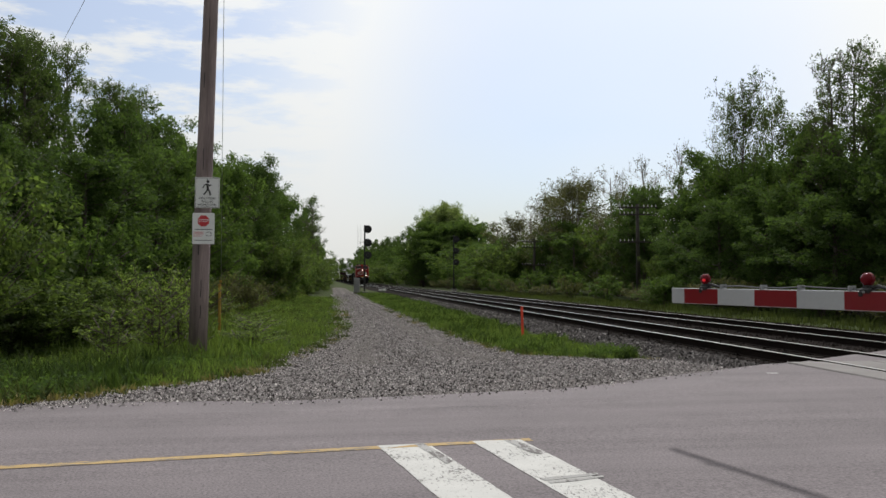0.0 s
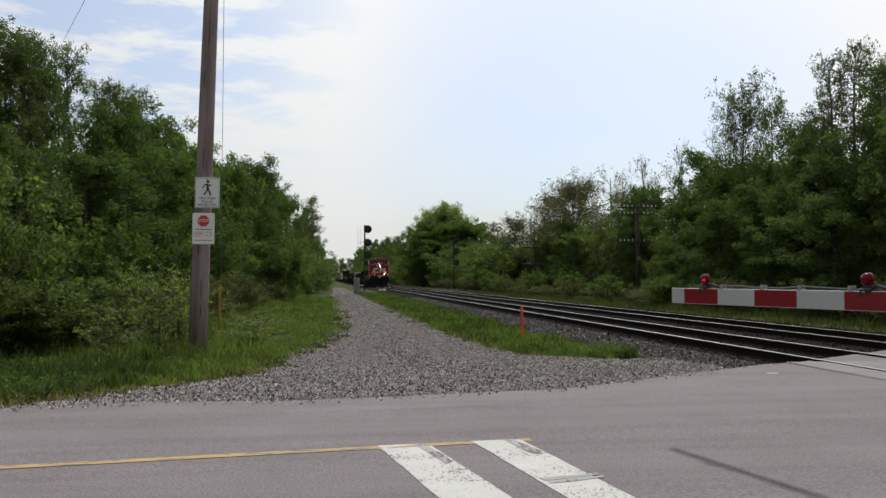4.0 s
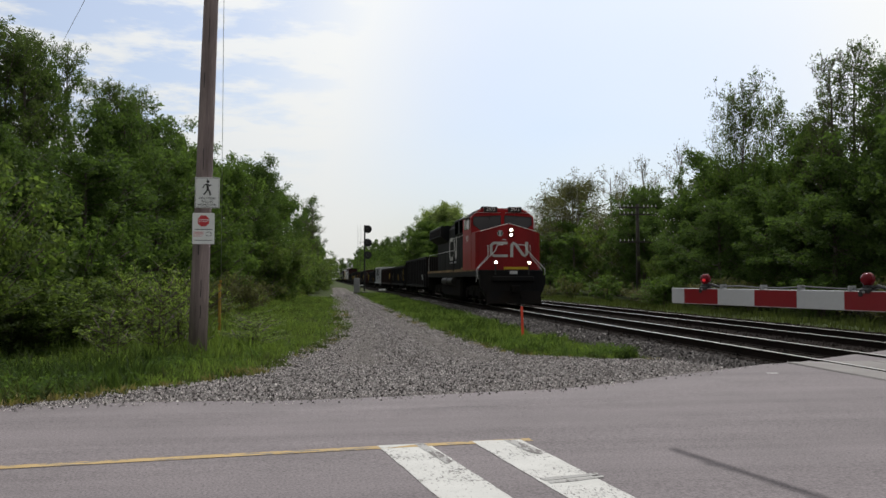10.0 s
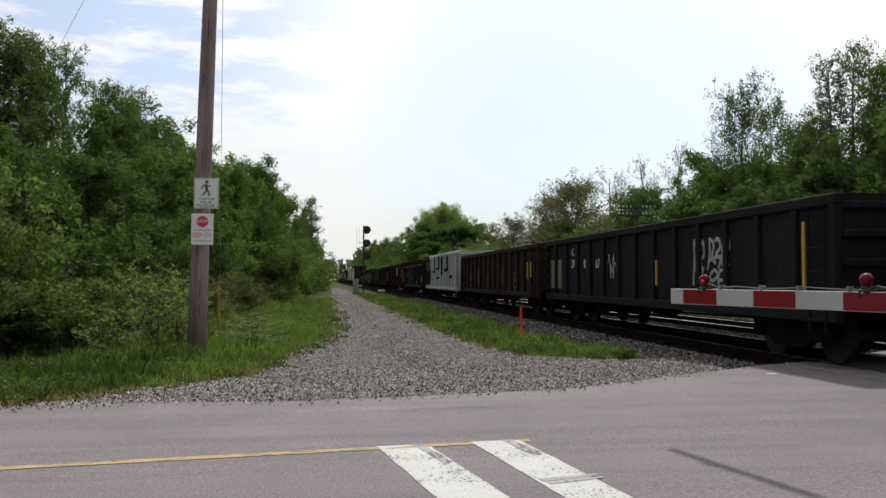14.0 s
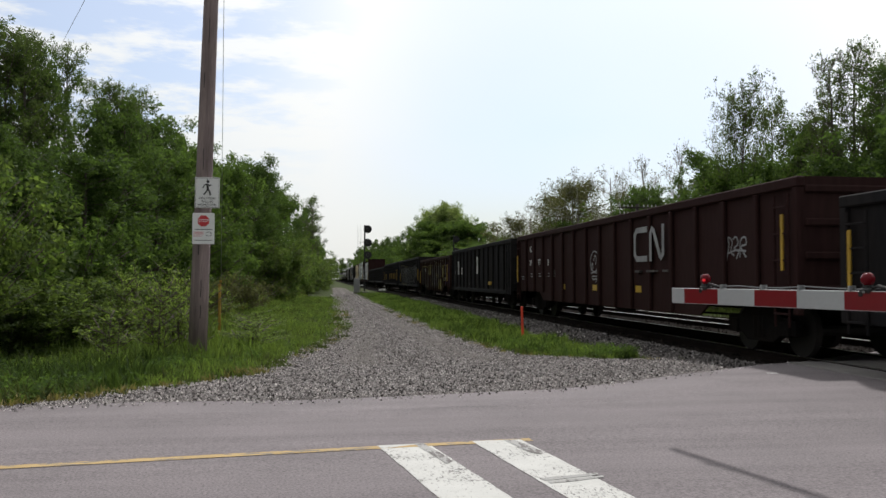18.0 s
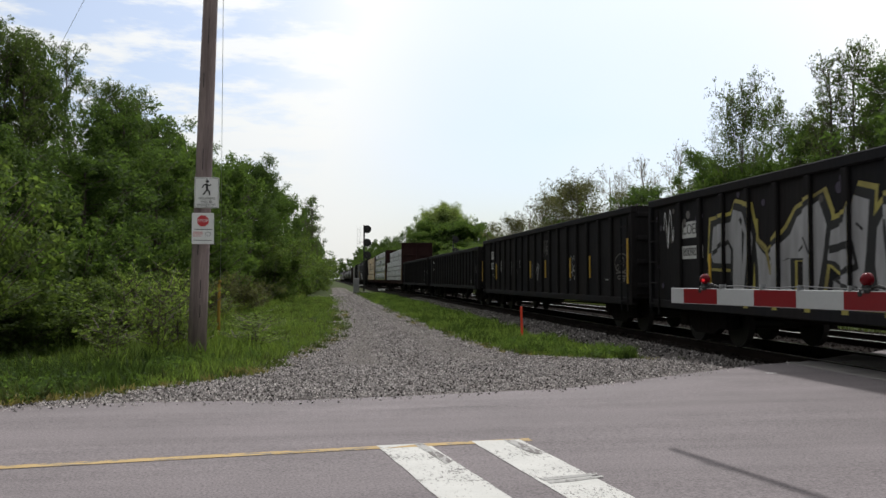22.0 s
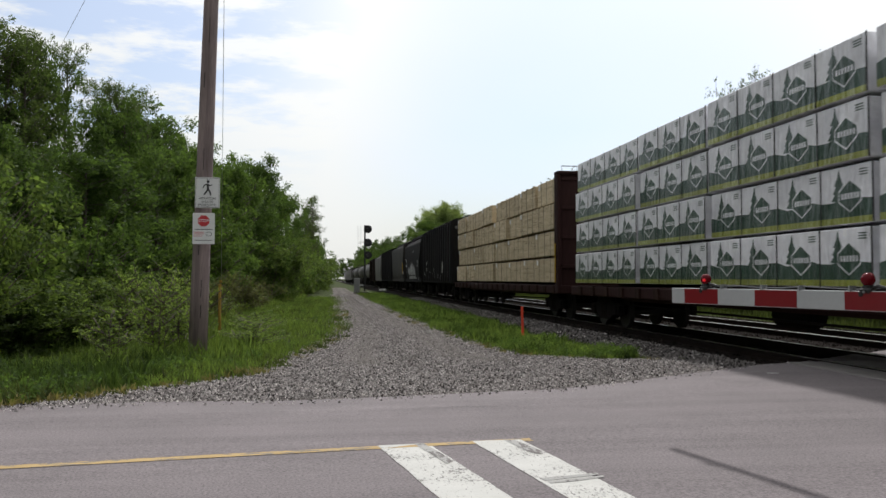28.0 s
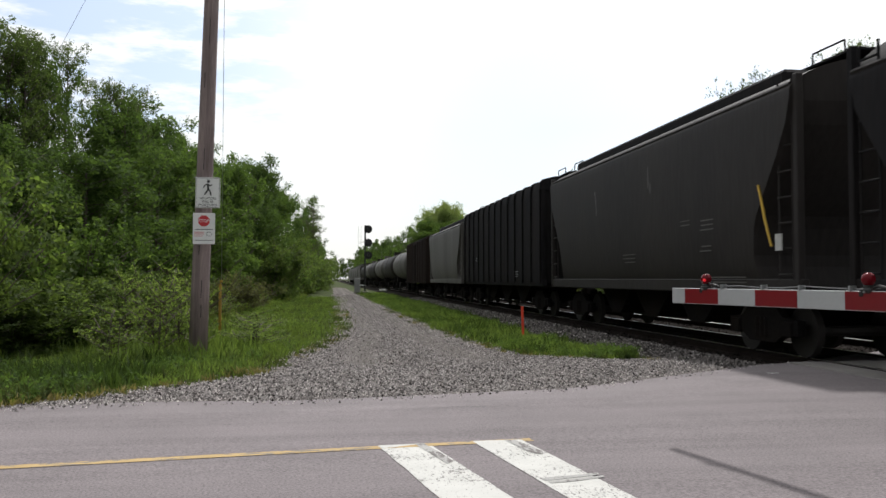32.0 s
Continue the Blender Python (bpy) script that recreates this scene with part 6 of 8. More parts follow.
for sx in (-1, 1):
    bm = bmesh.new()
    o = [(0.10 * sx, 4.02), (1.11 * sx, 3.76), (1.49 * sx, 4.04), (1.48 * sx, 4.42), (0.10 * sx, 4.50)]
    f1 = [bm.verts.new((x, 1.405, z)) for x, z in o]
    f2 = [bm.verts.new((x, 1.45, z)) for x, z in o]
    bm.faces.new(f1)
    bm.faces.new(f2)
    for k in range(5):
        bm.faces.new((f1[k], f1[(k + 1) % 5], f2[(k + 1) % 5], f2[k]))
    w = part("windshield", bm, "cab_glass", LOCO, "dark cab window")
    frame_bm = bmesh.new()
    for k in range(5):
        tube([(o[k][0], 1.41, o[k][1]), (o[(k + 1) % 5][0], 1.41, o[(k + 1) % 5][1])], 0.022, 5, frame_bm)
    part("window_frame", frame_bm, "black", w)
    part("wiper", tube([(0.75 * sx, 1.39, 4.47), (0.62 * sx, 1.385, 4.27)], 0.012, 4), "black", w)
    part("rain_gutter", box(min(0.12 * sx, 1.4 * sx), 1.37, 4.635, max(0.12 * sx, 1.4 * sx), 1.43, 4.65), "rail_white", LOCO)
    nb = part("number_board", box(min(0.28 * sx, 0.96 * sx), 1.3, 4.66, max(0.28 * sx, 0.96 * sx), 1.6, 4.93, 0.02), "black", LOCO, "black number board")
    lettering("2973", 0.23, Matrix.Translation((0.62 * sx, 1.294, 4.795)) @ Matrix.Rotation(radians(90), 4, "X"), "white_paint", nb)
    # side windows of the cab, their visor and mirror
    for y0, y1 in ((1.85, 2.2), (2.3, 3.0), (3.1, 3.55)):
        part("side_window", box(min(1.595 * sx, 1.612 * sx), y0, 3.85, max(1.595 * sx, 1.612 * sx), y1, 4.40, 0.01), "cab_glass", LOCO, "dark side window")
    part("window_post", box(min(1.59 * sx, 1.63 * sx), 2.22, 3.83, max(1.59 * sx, 1.63 * sx), 2.28, 4.42), "rail_white", LOCO)
    part("visor", plate([(1.9, 4.42), (1.9, 4.45), (3.7, 4.45), (3.7, 4.42)], min(1.6 * sx, 1.84 * sx), max(1.6 * sx, 1.84 * sx)), "car_silver", LOCO, "pale sun visor")
    part("mirror", box(min(1.66 * sx, 1.76 * sx), 1.78, 3.9, max(1.66 * sx, 1.76 * sx), 1.83, 4.25), "rail_white", LOCO)
    # handrails of the front platform
    part("handrail", tube([(1.45 * sx, -0.6, 1.22), (1.64 * sx, -0.6, 1.38), (1.64 * sx, -0.6, 1.8), (0.76 * sx, -0.6, 2.70), (0.68 * sx, -0.6, 2.94), (0.36 * sx, -0.5, 2.96)], 0.02, 6), "rail_white", LOCO, "white tubular handrail")
    part("handrail", tube([(1.6 * sx, -0.05, 1.18), (1.6 * sx, -0.05, 1.8), (1.04 * sx, -0.13, 2.43), (1.04 * sx, -0.13, 2.93), (1.04 * sx, 0.0, 2.95)], 0.018, 6), "rail_white", LOCO, "white tubular handrail")
    dlb = part("ditch_light", disc((0.81 * sx, -0.82, 2.10), (0, 1, 0), 0.09, 0.16, 14), "black", LOCO, "lit ditch lamp")
    part("bracket", box(0.81 * sx - 0.03, -0.84, 1.45, 0.81 * sx + 0.03, -0.78, 2.0), "black", dlb)
    part("lens", disc((0.81 * sx, -0.912, 2.10), (0, 1, 0), 0.06, 0.02, 14), "headlight", dlb)
    parts("step", join(join(box(min(1.1 * sx, 1.55 * sx), -0.8, 0.42, max(1.1 * sx, 1.55 * sx), -0.3, 0.46), box(min(1.1 * sx, 1.55 * sx), -0.75, 0.8, max(1.1 * sx, 1.55 * sx), -0.3, 0.84)), box(min(1.1 * sx, 1.55 * sx), -0.7, 1.15, max(1.1 * sx, 1.55 * sx), -0.3, 1.19)), "underframe", LOCO)
    # walkway handrail along the hood
    rb, stanchions = bmesh.new(), bmesh.new()
    tube([(1.52 * sx, 7.7, 2.95), (1.52 * sx, 12.0, 2.95), (1.52 * sx, 19.4, 2.95), (1.52 * sx, 19.85, 2.5), (1.52 * sx, 19.85, 1.75)], 0.013, 5, rb)
    part("handrail", tube([(1.64 * sx, 3.65, 3.61), (1.64 * sx, 7.3, 3.61)], 0.014, 5), "rail_white", LOCO, "thin white handrail")
    tube([(1.62 * sx, 7.32, 1.75), (1.62 * sx, 7.32, 3.6)], 0.02, 5, stanchions)
    for k in range(11):
        tube([(1.52 * sx, 7.7 + 1.17 * k, 1.7), (1.52 * sx, 7.7 + 1.17 * k, 2.95)], 0.016, 5, stanchions)
    part("handrail", rb, "rail_white", LOCO, "long walkway handrail")
    parts("stanchion", stanchions, "black", LOCO)
    # colour bands beside the cab
    x = 1.061 * sx
    xa, xb = (x - 0.012, x + 0.03) if sx < 0 else (x - 0.03, x + 0.012)
    part("livery_band", plate([(4.06, 1.76), (4.06, 3.95), (5.2, 2.46), (6.1, 2.44), (6.8, 1.76)], xa, xb), "loco_red", LOCO, "red diagonal band")
    part("livery_band", plate([(4.08, 3.97), (4.65, 3.97), (6.1, 2.47), (5.22, 2.47)], xa, xb), "loco_white", LOCO, "pale diagonal band")
    part("livery_band", plate([(6.13, 2.44), (7.3, 2.44), (8.2, 1.76), (6.83, 1.76)], xa, xb), "loco_tan", LOCO, "tan diagonal band")
hl = part("headlight", box(-0.02, 0.11, 3.33, 0.27, 0.35, 3.81, 0.03), "sooty_red", LOCO, "lit twin headlight")
for z in (3.45, 3.69):
    part("lens", disc((0.11, 0.10, z), (0, 1, 0), 0.062, 0.03, 14), "headlight", hl)
emb = part("emblem", disc((-0.42, 0.165, 3.53), (0, 1, 0), 0.145, 0.03, 24), "car_white", LOCO, "round pale emblem")
for dx in (-0.085, 0.085):
    part("green_patch", box(-0.42 + dx - 0.035, 0.143, 3.44, -0.42 + dx + 0.035, 0.16, 3.62, 0.004), "wrap_green", emb)
for x0, x1 in ((-0.1, 0.24), (0.9, 1.22)):
    part("nose_door", box(x0, 0.142, 1.95, x1, 0.3, 3.05, 0.012), "loco_red", LOCO)
logo_shapes(LOCO, lambda u, v: (-0.96 + 0.88 * u, 0.134, 2.38 + 0.74 * v), 0.76)
part("builder_plate", box(-0.3, 0.155, 3.2, -0.14, 0.18, 3.25), "car_white", LOCO)
for ob in LOCO.children:
    if ob.name.split(".")[0] in ("nose", "nose_sill", "nose_trim", "headlight", "emblem", "nose_door", "painted_mark", "builder_plate"):
        ob.location.y = -0.18
part("pilot", prism([(-1.15, 0.16), (-1.42, 0.7), (-1.58, 1.1), (-1.58, 1.5), (1.58, 1.5), (1.58, 1.1), (1.42, 0.7), (1.15, 0.16)], -0.95, -0.55), "loco_black", LOCO, "black pilot plate")
part("snow_plough", plate([(-0.75, 0.16), (-1.35, 0.16), (-0.98, 0.75), (-0.75, 0.75)], -1.3, 1.3), "underframe", LOCO, "dark plough blade")
part("anticlimber", box(-1.0, -1.1, 1.2, 1.0, -0.55, 1.45, 0.04), "loco_black", LOCO)
part("number_plate", box(-0.18, -1.115, 1.55, 0.18, -1.09, 1.70), "car_white", LOCO)
part("rear_platform", box(-1.5, 20.0, 0.5, 1.5, 20.15, 1.7, 0.03), "loco_black", LOCO)
coupler(LOCO, -0.95, -1)
coupler(LOCO, 20.1, 1)
# hood
part("hood", prism([(-1.05, 1.72), (-1.05, 4.42), (-0.85, 4.6), (0.85, 4.6), (1.05, 4.42), (1.05, 1.72)], 4.06, 13.1), "loco_black", LOCO, "black engine hood")
part("inverter_cabinet", box(-1.58, 4.06, 3.72, 1.58, 7.2, 4.6, 0.04), "loco_black", LOCO)
for y0, y1 in ((4.15, 4.5), (4.6, 5.1), (5.75, 6.8)):
    part("vent", box(-1.60, y0, 3.8, -1.575, y1, 4.48, 0.01), "vent_black", LOCO, "dark vent grille")
part("exhaust_stack", box(-0.5, 9.0, 4.58, 0.5, 10.4, 4.78, 0.05), "loco_black", LOCO)
for y0, y1 in ((8.3, 8.9), (11.0, 13.6)):
    part("roof_hatch", box(-0.9, y0, 4.58, 0.9, y1, 4.70, 0.04), "loco_black", LOCO)
for k in range(9):
    part("hood_door", box(-1.075, 7.2 + 0.66 * k, 1.95, -1.045, 7.2 + 0.66 * k + 0.62, 3.7, 0.01), "loco_black", LOCO)
for y0, m in ((6.5, "loco_tan"), (5.15, "loco_red")):
    part("louvre_frame", box(-1.085, y0 - 0.03, 2.0, -1.06, y0 + 0.53, 2.42, 0.01), m, LOCO, "louvre frame in the livery colour")
    for k in range(5):
        part("louvre", box(-1.095, y0, 2.03 + 0.078 * k, -1.08, y0 + 0.5, 2.065 + 0.078 * k), "underframe", LOCO, "dark louvre slot")
RADI = prism([(-1.05, 1.72), (-1.05, 3.65), (-1.58, 4.02), (-1.58, 4.6), (-1.45, 4.71), (1.45, 4.71), (1.58, 4.6), (1.58, 4.02), (1.05, 3.65), (1.05, 1.72)], 13.1, 18.9)
for v in RADI.verts:
    if v.co.y > 18.5 and v.co.z < 4.0:
        v.co.y -= 0.5 if v.co.z > 3 else 0.35
part("radiator", RADI, "loco_black", LOCO, "black flared radiator housing")
part("radiator_grille", box(-1.595, 13.4, 4.1, -1.575, 18.5, 4.5), "underframe", LOCO)
part("tail_panel", box(-1.0, 18.6, 1.75, 1.0, 18.66, 3.0), "loco_red", LOCO, "red panel at the tail")
logo_shapes(LOCO, lambda u, v: (-1.09, 12.5 - 1.37 * u, 2.45 + 1.4 * v), 1.3)
for y0, y1 in ((9.75, 10.35), (10.5, 11.1), (11.25, 12.35)):
    part("text_bar", box(-1.09, y0, 2.26, -1.06, y1, 2.38), "gr_silver", LOCO, "faded pale line of writing")
side_text("2973", 0.42, 2.6, 3.36, LOCO, x=-1.605)
part("fuel_tank", box(-1.42, 5.95, 0.24, 1.42, 13.3, 1.42, 0.14), "underframe", LOCO, "dark fuel tank")
for y in (8.3, 10.6):
    part("air_tank", disc((-1.42, y + 0.55, 1.18), (0, 1, 0), 0.24, 2.0, 16), "wheel_steel", LOCO, "grey air tank")
for y in (3.2, 16.2):
    tk = part("truck", box(-1.0, y - 2.3, 0.5, 1.0, y + 2.3, 0.75, 0.03), "underframe", LOCO, "three-axle truck")
    for sx in (-1.08, 1.08):
        fr = plate([(y - 2.55, 0.5), (y - 2.5, 0.82), (y - 0.4, 1.0), (y + 0.4, 1.0), (y + 2.5, 0.82), (y + 2.55, 0.5), (y + 1.3, 0.45), (y - 1.3, 0.45)], sx - 0.08, sx + 0.08)
        for d in (-1.85, 0, 1.85):
            box(sx - 0.14, y + d - 0.2, 0.32, sx + 0.14, y + d + 0.2, 0.72, 0.03, fr)
            disc((sx, y + d - 0.45, 0.72), (0, 0, 1), 0.1, 0.4, 8, fr)
            disc((sx, y + d + 0.45, 0.72), (0, 0, 1), 0.1, 0.4, 8, fr)
        part("side_frame", fr, "underframe", tk)
    for d in (-1.85, 0, 1.85):
        part("wheel_set", _wheel, None, tk, at=(0, y + d, 0.44))


# ---- bulkhead flat cars with lumber ----
def lumber_car(label, y0, y1, top, deck=1.16, rear_bulkhead=True):
    L = y1 - y0
    car = thing("centrebeam_car", label, "freight car", pose(TRACKS[0], y0, 0), "lumber cars")
    part("deck", box(-1.45, 0, deck - 0.32, 1.45, L, deck - 0.04, 0.03), "car_brown", car, "brown steel deck")
    for k in range(int(L / 1.15)):
        part("deck_cleat", box(-1.5, 0.5 + 1.15 * k, deck - 0.3, -1.43, 0.75 + 1.15 * k, deck - 0.06), "car_rust", car)
    part("side_sill", plate([(3.2, deck - 0.3), (4.4, deck - 0.4), (L - 4.4, deck - 0.4), (L - 3.2, deck - 0.3)], -1.2, -1.12), "car_brown", car)
    for y in ((0.0, L - 0.5) if rear_bulkhead else (0.0, )):
        bh = part("bulkhead", box(-1.42, y + 0.1, deck - 0.05, 1.42, y + 0.2, top), "car_brown", car, "brown steel bulkhead")
        for x in (-1.5, -0.06, 1.38):
            part("post", box(x, y, deck - 0.3, x + 0.12, y + 0.42, top, 0.02), "car_brown", bh)
        for k in range(4):
            z = deck + 0.5 + (top - deck - 0.7) * k / 3
            part("stiffener", box(-1.36, y + 0.01, z, 1.36, y + 0.1, z + 0.12, 0.015), "car_brown", bh)
        part("top_beam", box(-1.5, y - 0.02, top, 1.5, y + 0.44, top + 0.1, 0.02), "car_brown", bh)
        for x in (-0.45, 0.65):
            part("brace", box(x, y + 0.05, top + 0.09, x + 0.08, y + 0.42, top + 0.17, 0.01), "car_brown", bh)
        part("railing", tube([(-1.3, y + 0.2, top + 0.1), (-1.3, y + 0.2, top + 0.28), (-0.5, y + 0.2, top + 0.28), (-0.5, y + 0.2, top + 0.1)], 0.015, 5), "car_brown", bh)
    part("centre_beam", box(-0.08, 0.4, deck - 0.05, 0.08, L - 0.3, top - 0.25), "car_brown", car)
    truck(car, 2.0)
    truck(car, L - 2.0)
    sill_gear(car, L)
    coupler(car, 0, -1)
    coupler(car, L, 1)
    grab(car, 0.25, deck + 0.05, deck + 1.3, x=-1.52)
    return car, L


def packs(car, rows, z0, tier, material, straps, label, seed, logo=None):
    """Tiers of lumber packs along the near and the far side: rows of (tier, y_start, [lengths])."""
    rng = random.Random(seed)
    for t, ys, lens in rows:
        y = ys
        z = z0 + tier * t
        for n in lens:
            for sx in (-1, 1):
                j = rng.uniform(-0.045, 0.045) if not straps else rng.uniform(-0.1, 0.05)
                g = rng.uniform(0.03, 0.085) if straps else 0.02
                a, b = sorted((0.13 * sx, (1.44 + j) * sx))
                bm = box(a, y + g, z + 0.045, b, y + n - g, z + tier - 0.01 - 0.03 * rng.random() * bool(straps), 0.02)
                p = part("lumber_pack", bm, material, car, label)
                if straps:
                    sb = bmesh.new()
                    for k in range(max(2, int(n / straps))):
                        yy = y + n * (k + 0.5) / max(2, int(n / straps)) + rng.uniform(-0.16, 0.16)
                        box(a - 0.006, yy - 0.014, z + 0.04, b + 0.006, yy + 0.014, z + tier - 0.004, 0, sb)
                    parts("strap", sb, "strap", p)
                if sx < 0 and logo:
                    logo(p, y, n, z, tier, a, rng)
            y += n


# ---- covered hoppers, box car and tank cars ----
def hopper_side(top, zb=1.18):
    """The curve of a rounded hopper side as (z, x) points."""
    return [(zb, -1.34), (zb + 0.18, -1.415), (zb + 0.35, -1.462), (zb + 0.7, -1.506), (zb + 1.0, -1.524), (zb + 1.7, -1.536), (top - 1.0, -1.53)]


def hopper_car(label, y0, y1, top, paint, ribs=0, round_side=True, notch=1.0, group="covered hopper cars", cover="car_black", crown=0.5):
    L = y1 - y0
    car = thing("covered_hopper_car", label, "freight car", pose(TRACKS[0], y0, 0), group)
    zb = 1.18
    if round_side:
        prof = [(-1.34, zb), (-1.46, zb + 0.35), (-1.52, zb + 1.0), (-1.53, zb + 1.7), (-1.52, top - crown - 0.26), (-1.46, top - crown), (-1.08, top - 0.5 * crown), (-0.6, top - 0.1)]
    else:
        prof = [(-1.46, zb), (-1.48, zb + 0.4), (-1.48, zb + 1.2), (-1.48, zb + 1.9), (-1.48, top - 0.5), (-1.44, top - 0.27), (-1.0, top - 0.16), (-0.6, top - 0.12)]
    # the shell is drawn in at its ends over the trucks; the side is a smooth curve
    fine = []
    for a, b, p, q in zip(prof[:1] + prof[:-1], prof, prof[1:], prof[2:] + prof[-1:]):
        for t in (0.0, 0.34, 0.67):
            fine.append(tuple(0.5 * (2 * b[i] + (p[i] - a[i]) * t + (2 * a[i] - 5 * b[i] + 4 * p[i] - q[i]) * t * t + (3 * b[i] - a[i] - 3 * p[i] + q[i]) * t ** 3) for i in (0, 1)))
    prof = (fine if round_side else prof[:-1]) + prof[-1:]
    prof = prof + [(-x, z) for x, z in prof[::-1]]
    H = top - zb

    def drawn_in(z):
        return notch * float(np.interp((z - zb) / H, (0, 0.12, 0.3, 0.5, 0.66, 0.8, 1.0), (1.25, 1.42, 1.3, 0.75, 0.32, 0.17, 0.12))) if round_side else 0.15
    bm, rows = bmesh.new(), []
    for j in range(13):
        rows.append([bm.verts.new((x, drawn_in(z) + (L - 2 * drawn_in(z)) * j / 12, z)) for x, z in prof])
    n = len(prof)
    for a, b in zip(rows, rows[1:]):
        for k in range(n):
            bm.faces.new((a[k], a[(k + 1) % n], b[(k + 1) % n], b[k]))
    part("body", bm, paint, car, "smooth rounded body shell" if round_side else "", smooth=round_side)
    for flip in (0, 1):
        cap = bmesh.new()
        edge = [cap.verts.new((x, (drawn_in(z) if not flip else L - drawn_in(z)), z)) for x, z in prof]
        for k in range(n // 2 - 1):
            cap.faces.new((edge[k], edge[k + 1], edge[n - 2 - k], edge[n - 1 - k]))
        part("end_sheet", cap, paint, car, smooth=False)
    if ribs:
        me = mesh_of("rib", box(-0.06, -0.07, zb, 0, 0.07, top - 0.5, 0.02), paint)
        cap = mesh_of("roof_rib", prism([(-1.54, top - 0.56), (-1.53, top - 0.34), (-1.4, top - 0.2), (-1.0, top - 0.1), (1.0, top - 0.1), (1.4, top - 0.2), (1.53, top - 0.34), (1.54, top - 0.56)], -0.14, 0.14), paint)
        for k in range(ribs):
            y = 0.2 + (L - 0.4) * k / (ribs - 1)
            part("rib", me, None, car, at=(-1.48, y, 0))
            part("rib", me, None, car, at=(1.54, y, 0))
            part("roof_rib", cap, None, car, at=(0, y, 0))
    if round_side:
        for sx in (-1, 1):
            # on dark cars the paler tone puts the lit roof edge into colour
            part("roof_eave", tube([(1.47 * sx, 0.2, top - crown), (1.47 * sx, L - 0.2, top - crown)], 0.04, 6), "car_dusk", car, "eave rail along the roof edge")
    part("running_board", box(-0.45, 0.05, top + 0.06, 0.45, L - 0.05, top + 0.10), cover, car, "roof walkway")
    part("roof_hatch", box(-0.95 if round_side else -0.6, 1.3, top - 0.25, 0.95 if round_side else 0.6, L - 1.3, top + 0.04, 0.06), cover, car, "long trough hatch")
    rl = bmesh.new()
    for y in (0.15, L - 0.75):
        tube([(-0.62, y - 0.1, top), (-0.62, y - 0.1, top + 0.2), (-0.62, y + 0.8, top + 0.2), (-0.62, y + 0.8, top)], 0.018, 5, rl)
    parts("end_railing", rl, cover, car)
    part("side_sill", box(-1.44, 0.0, zb - 0.12, -1.30, L, zb + 0.14, 0.02), paint, car)
    part("side_sill", box(1.30, 0.0, zb - 0.12, 1.44, L, zb + 0.14, 0.02), paint, car)
    for y in (0.05, L - 0.17):
        for x in (-1.46, 1.34):
            part("end_post", box(x, y, zb - 0.1, x + 0.12, y + 0.12, top - 0.35, 0.01), paint, car)
        part("end_platform", box(-1.3, min(y, L - 1.3), zb - 0.16, 1.3, min(y, L - 1.3) + 1.3, zb - 0.10), "underframe", car)
    for y in (0.25, L - 0.7):
        ladder(car, y, zb, top - 0.4, paint, x=-1.42, rungs=8)
    part("slope_sheet", plate([(0.9, top - 1.0), (2.7, zb), (2.9, zb), (1.1, top - 1.0)], -1.25, 1.25), paint, car)
    part("slope_sheet", plate([(L - 0.9, top - 1.0), (L - 2.7, zb), (L - 2.9, zb), (L - 1.1, top - 1.0)], -1.25, 1.25), paint, car)
    for k in range(3):
        yc = 3.6 + (L - 7.2) * (k + 0.5) / 3
        w = (L - 7.2) / 6
        part("outlet", plate([(yc - w, zb), (yc + w, zb), (yc + 0.35, 0.42), (yc - 0.35, 0.42)], -0.95, 0.95), "underframe", car, "hopper outlet")
    truck(car, 1.9)
    truck(car, L - 1.9)
    coupler(car, 0, -1)
    coupler(car, L, 1)
    return car, L


def box_car(label, y0, y1, top, paint):
    L = y1 - y0
    car = thing("box_car", label, "freight car", pose(TRACKS[0], y0, 0), "box cars")
    b = prism([(-1.45, 1.0), (-1.45, top - 0.3), (-0.6, top), (0.6, top), (1.45, top - 0.3), (1.45, 1.0)], 0, L)
    part("body", b, paint, car)
    for k in range(16):
        y = 0.3 + (L - 0.6) * k / 15
        if abs(y - L / 2) > 1.7:
            part("rib", box(-1.5, y - 0.05, 1.05, -1.44, y + 0.05, top - 0.4, 0.015), paint, car)
    dr = part("door", box(-1.53, L / 2 - 1.5, 1.1, -1.46, L / 2 + 1.5, top - 0.45, 0.02), paint, car)
    for y in (-0.7, 0.0, 0.7):
        part("door_bar", tube([(-1.55, L / 2 + y, 1.15), (-1.55, L / 2 + y, top - 0.6)], 0.025, 5), "underframe", dr)
    truck(car, 2.0)
    truck(car, L - 2.0)
    sill_gear(car, L)
    coupler(car, 0, -1)
    coupler(car, L, 1)
    ladder(car, 0.15, 1.0, top - 0.5, paint, x=-1.5)
    return car, L


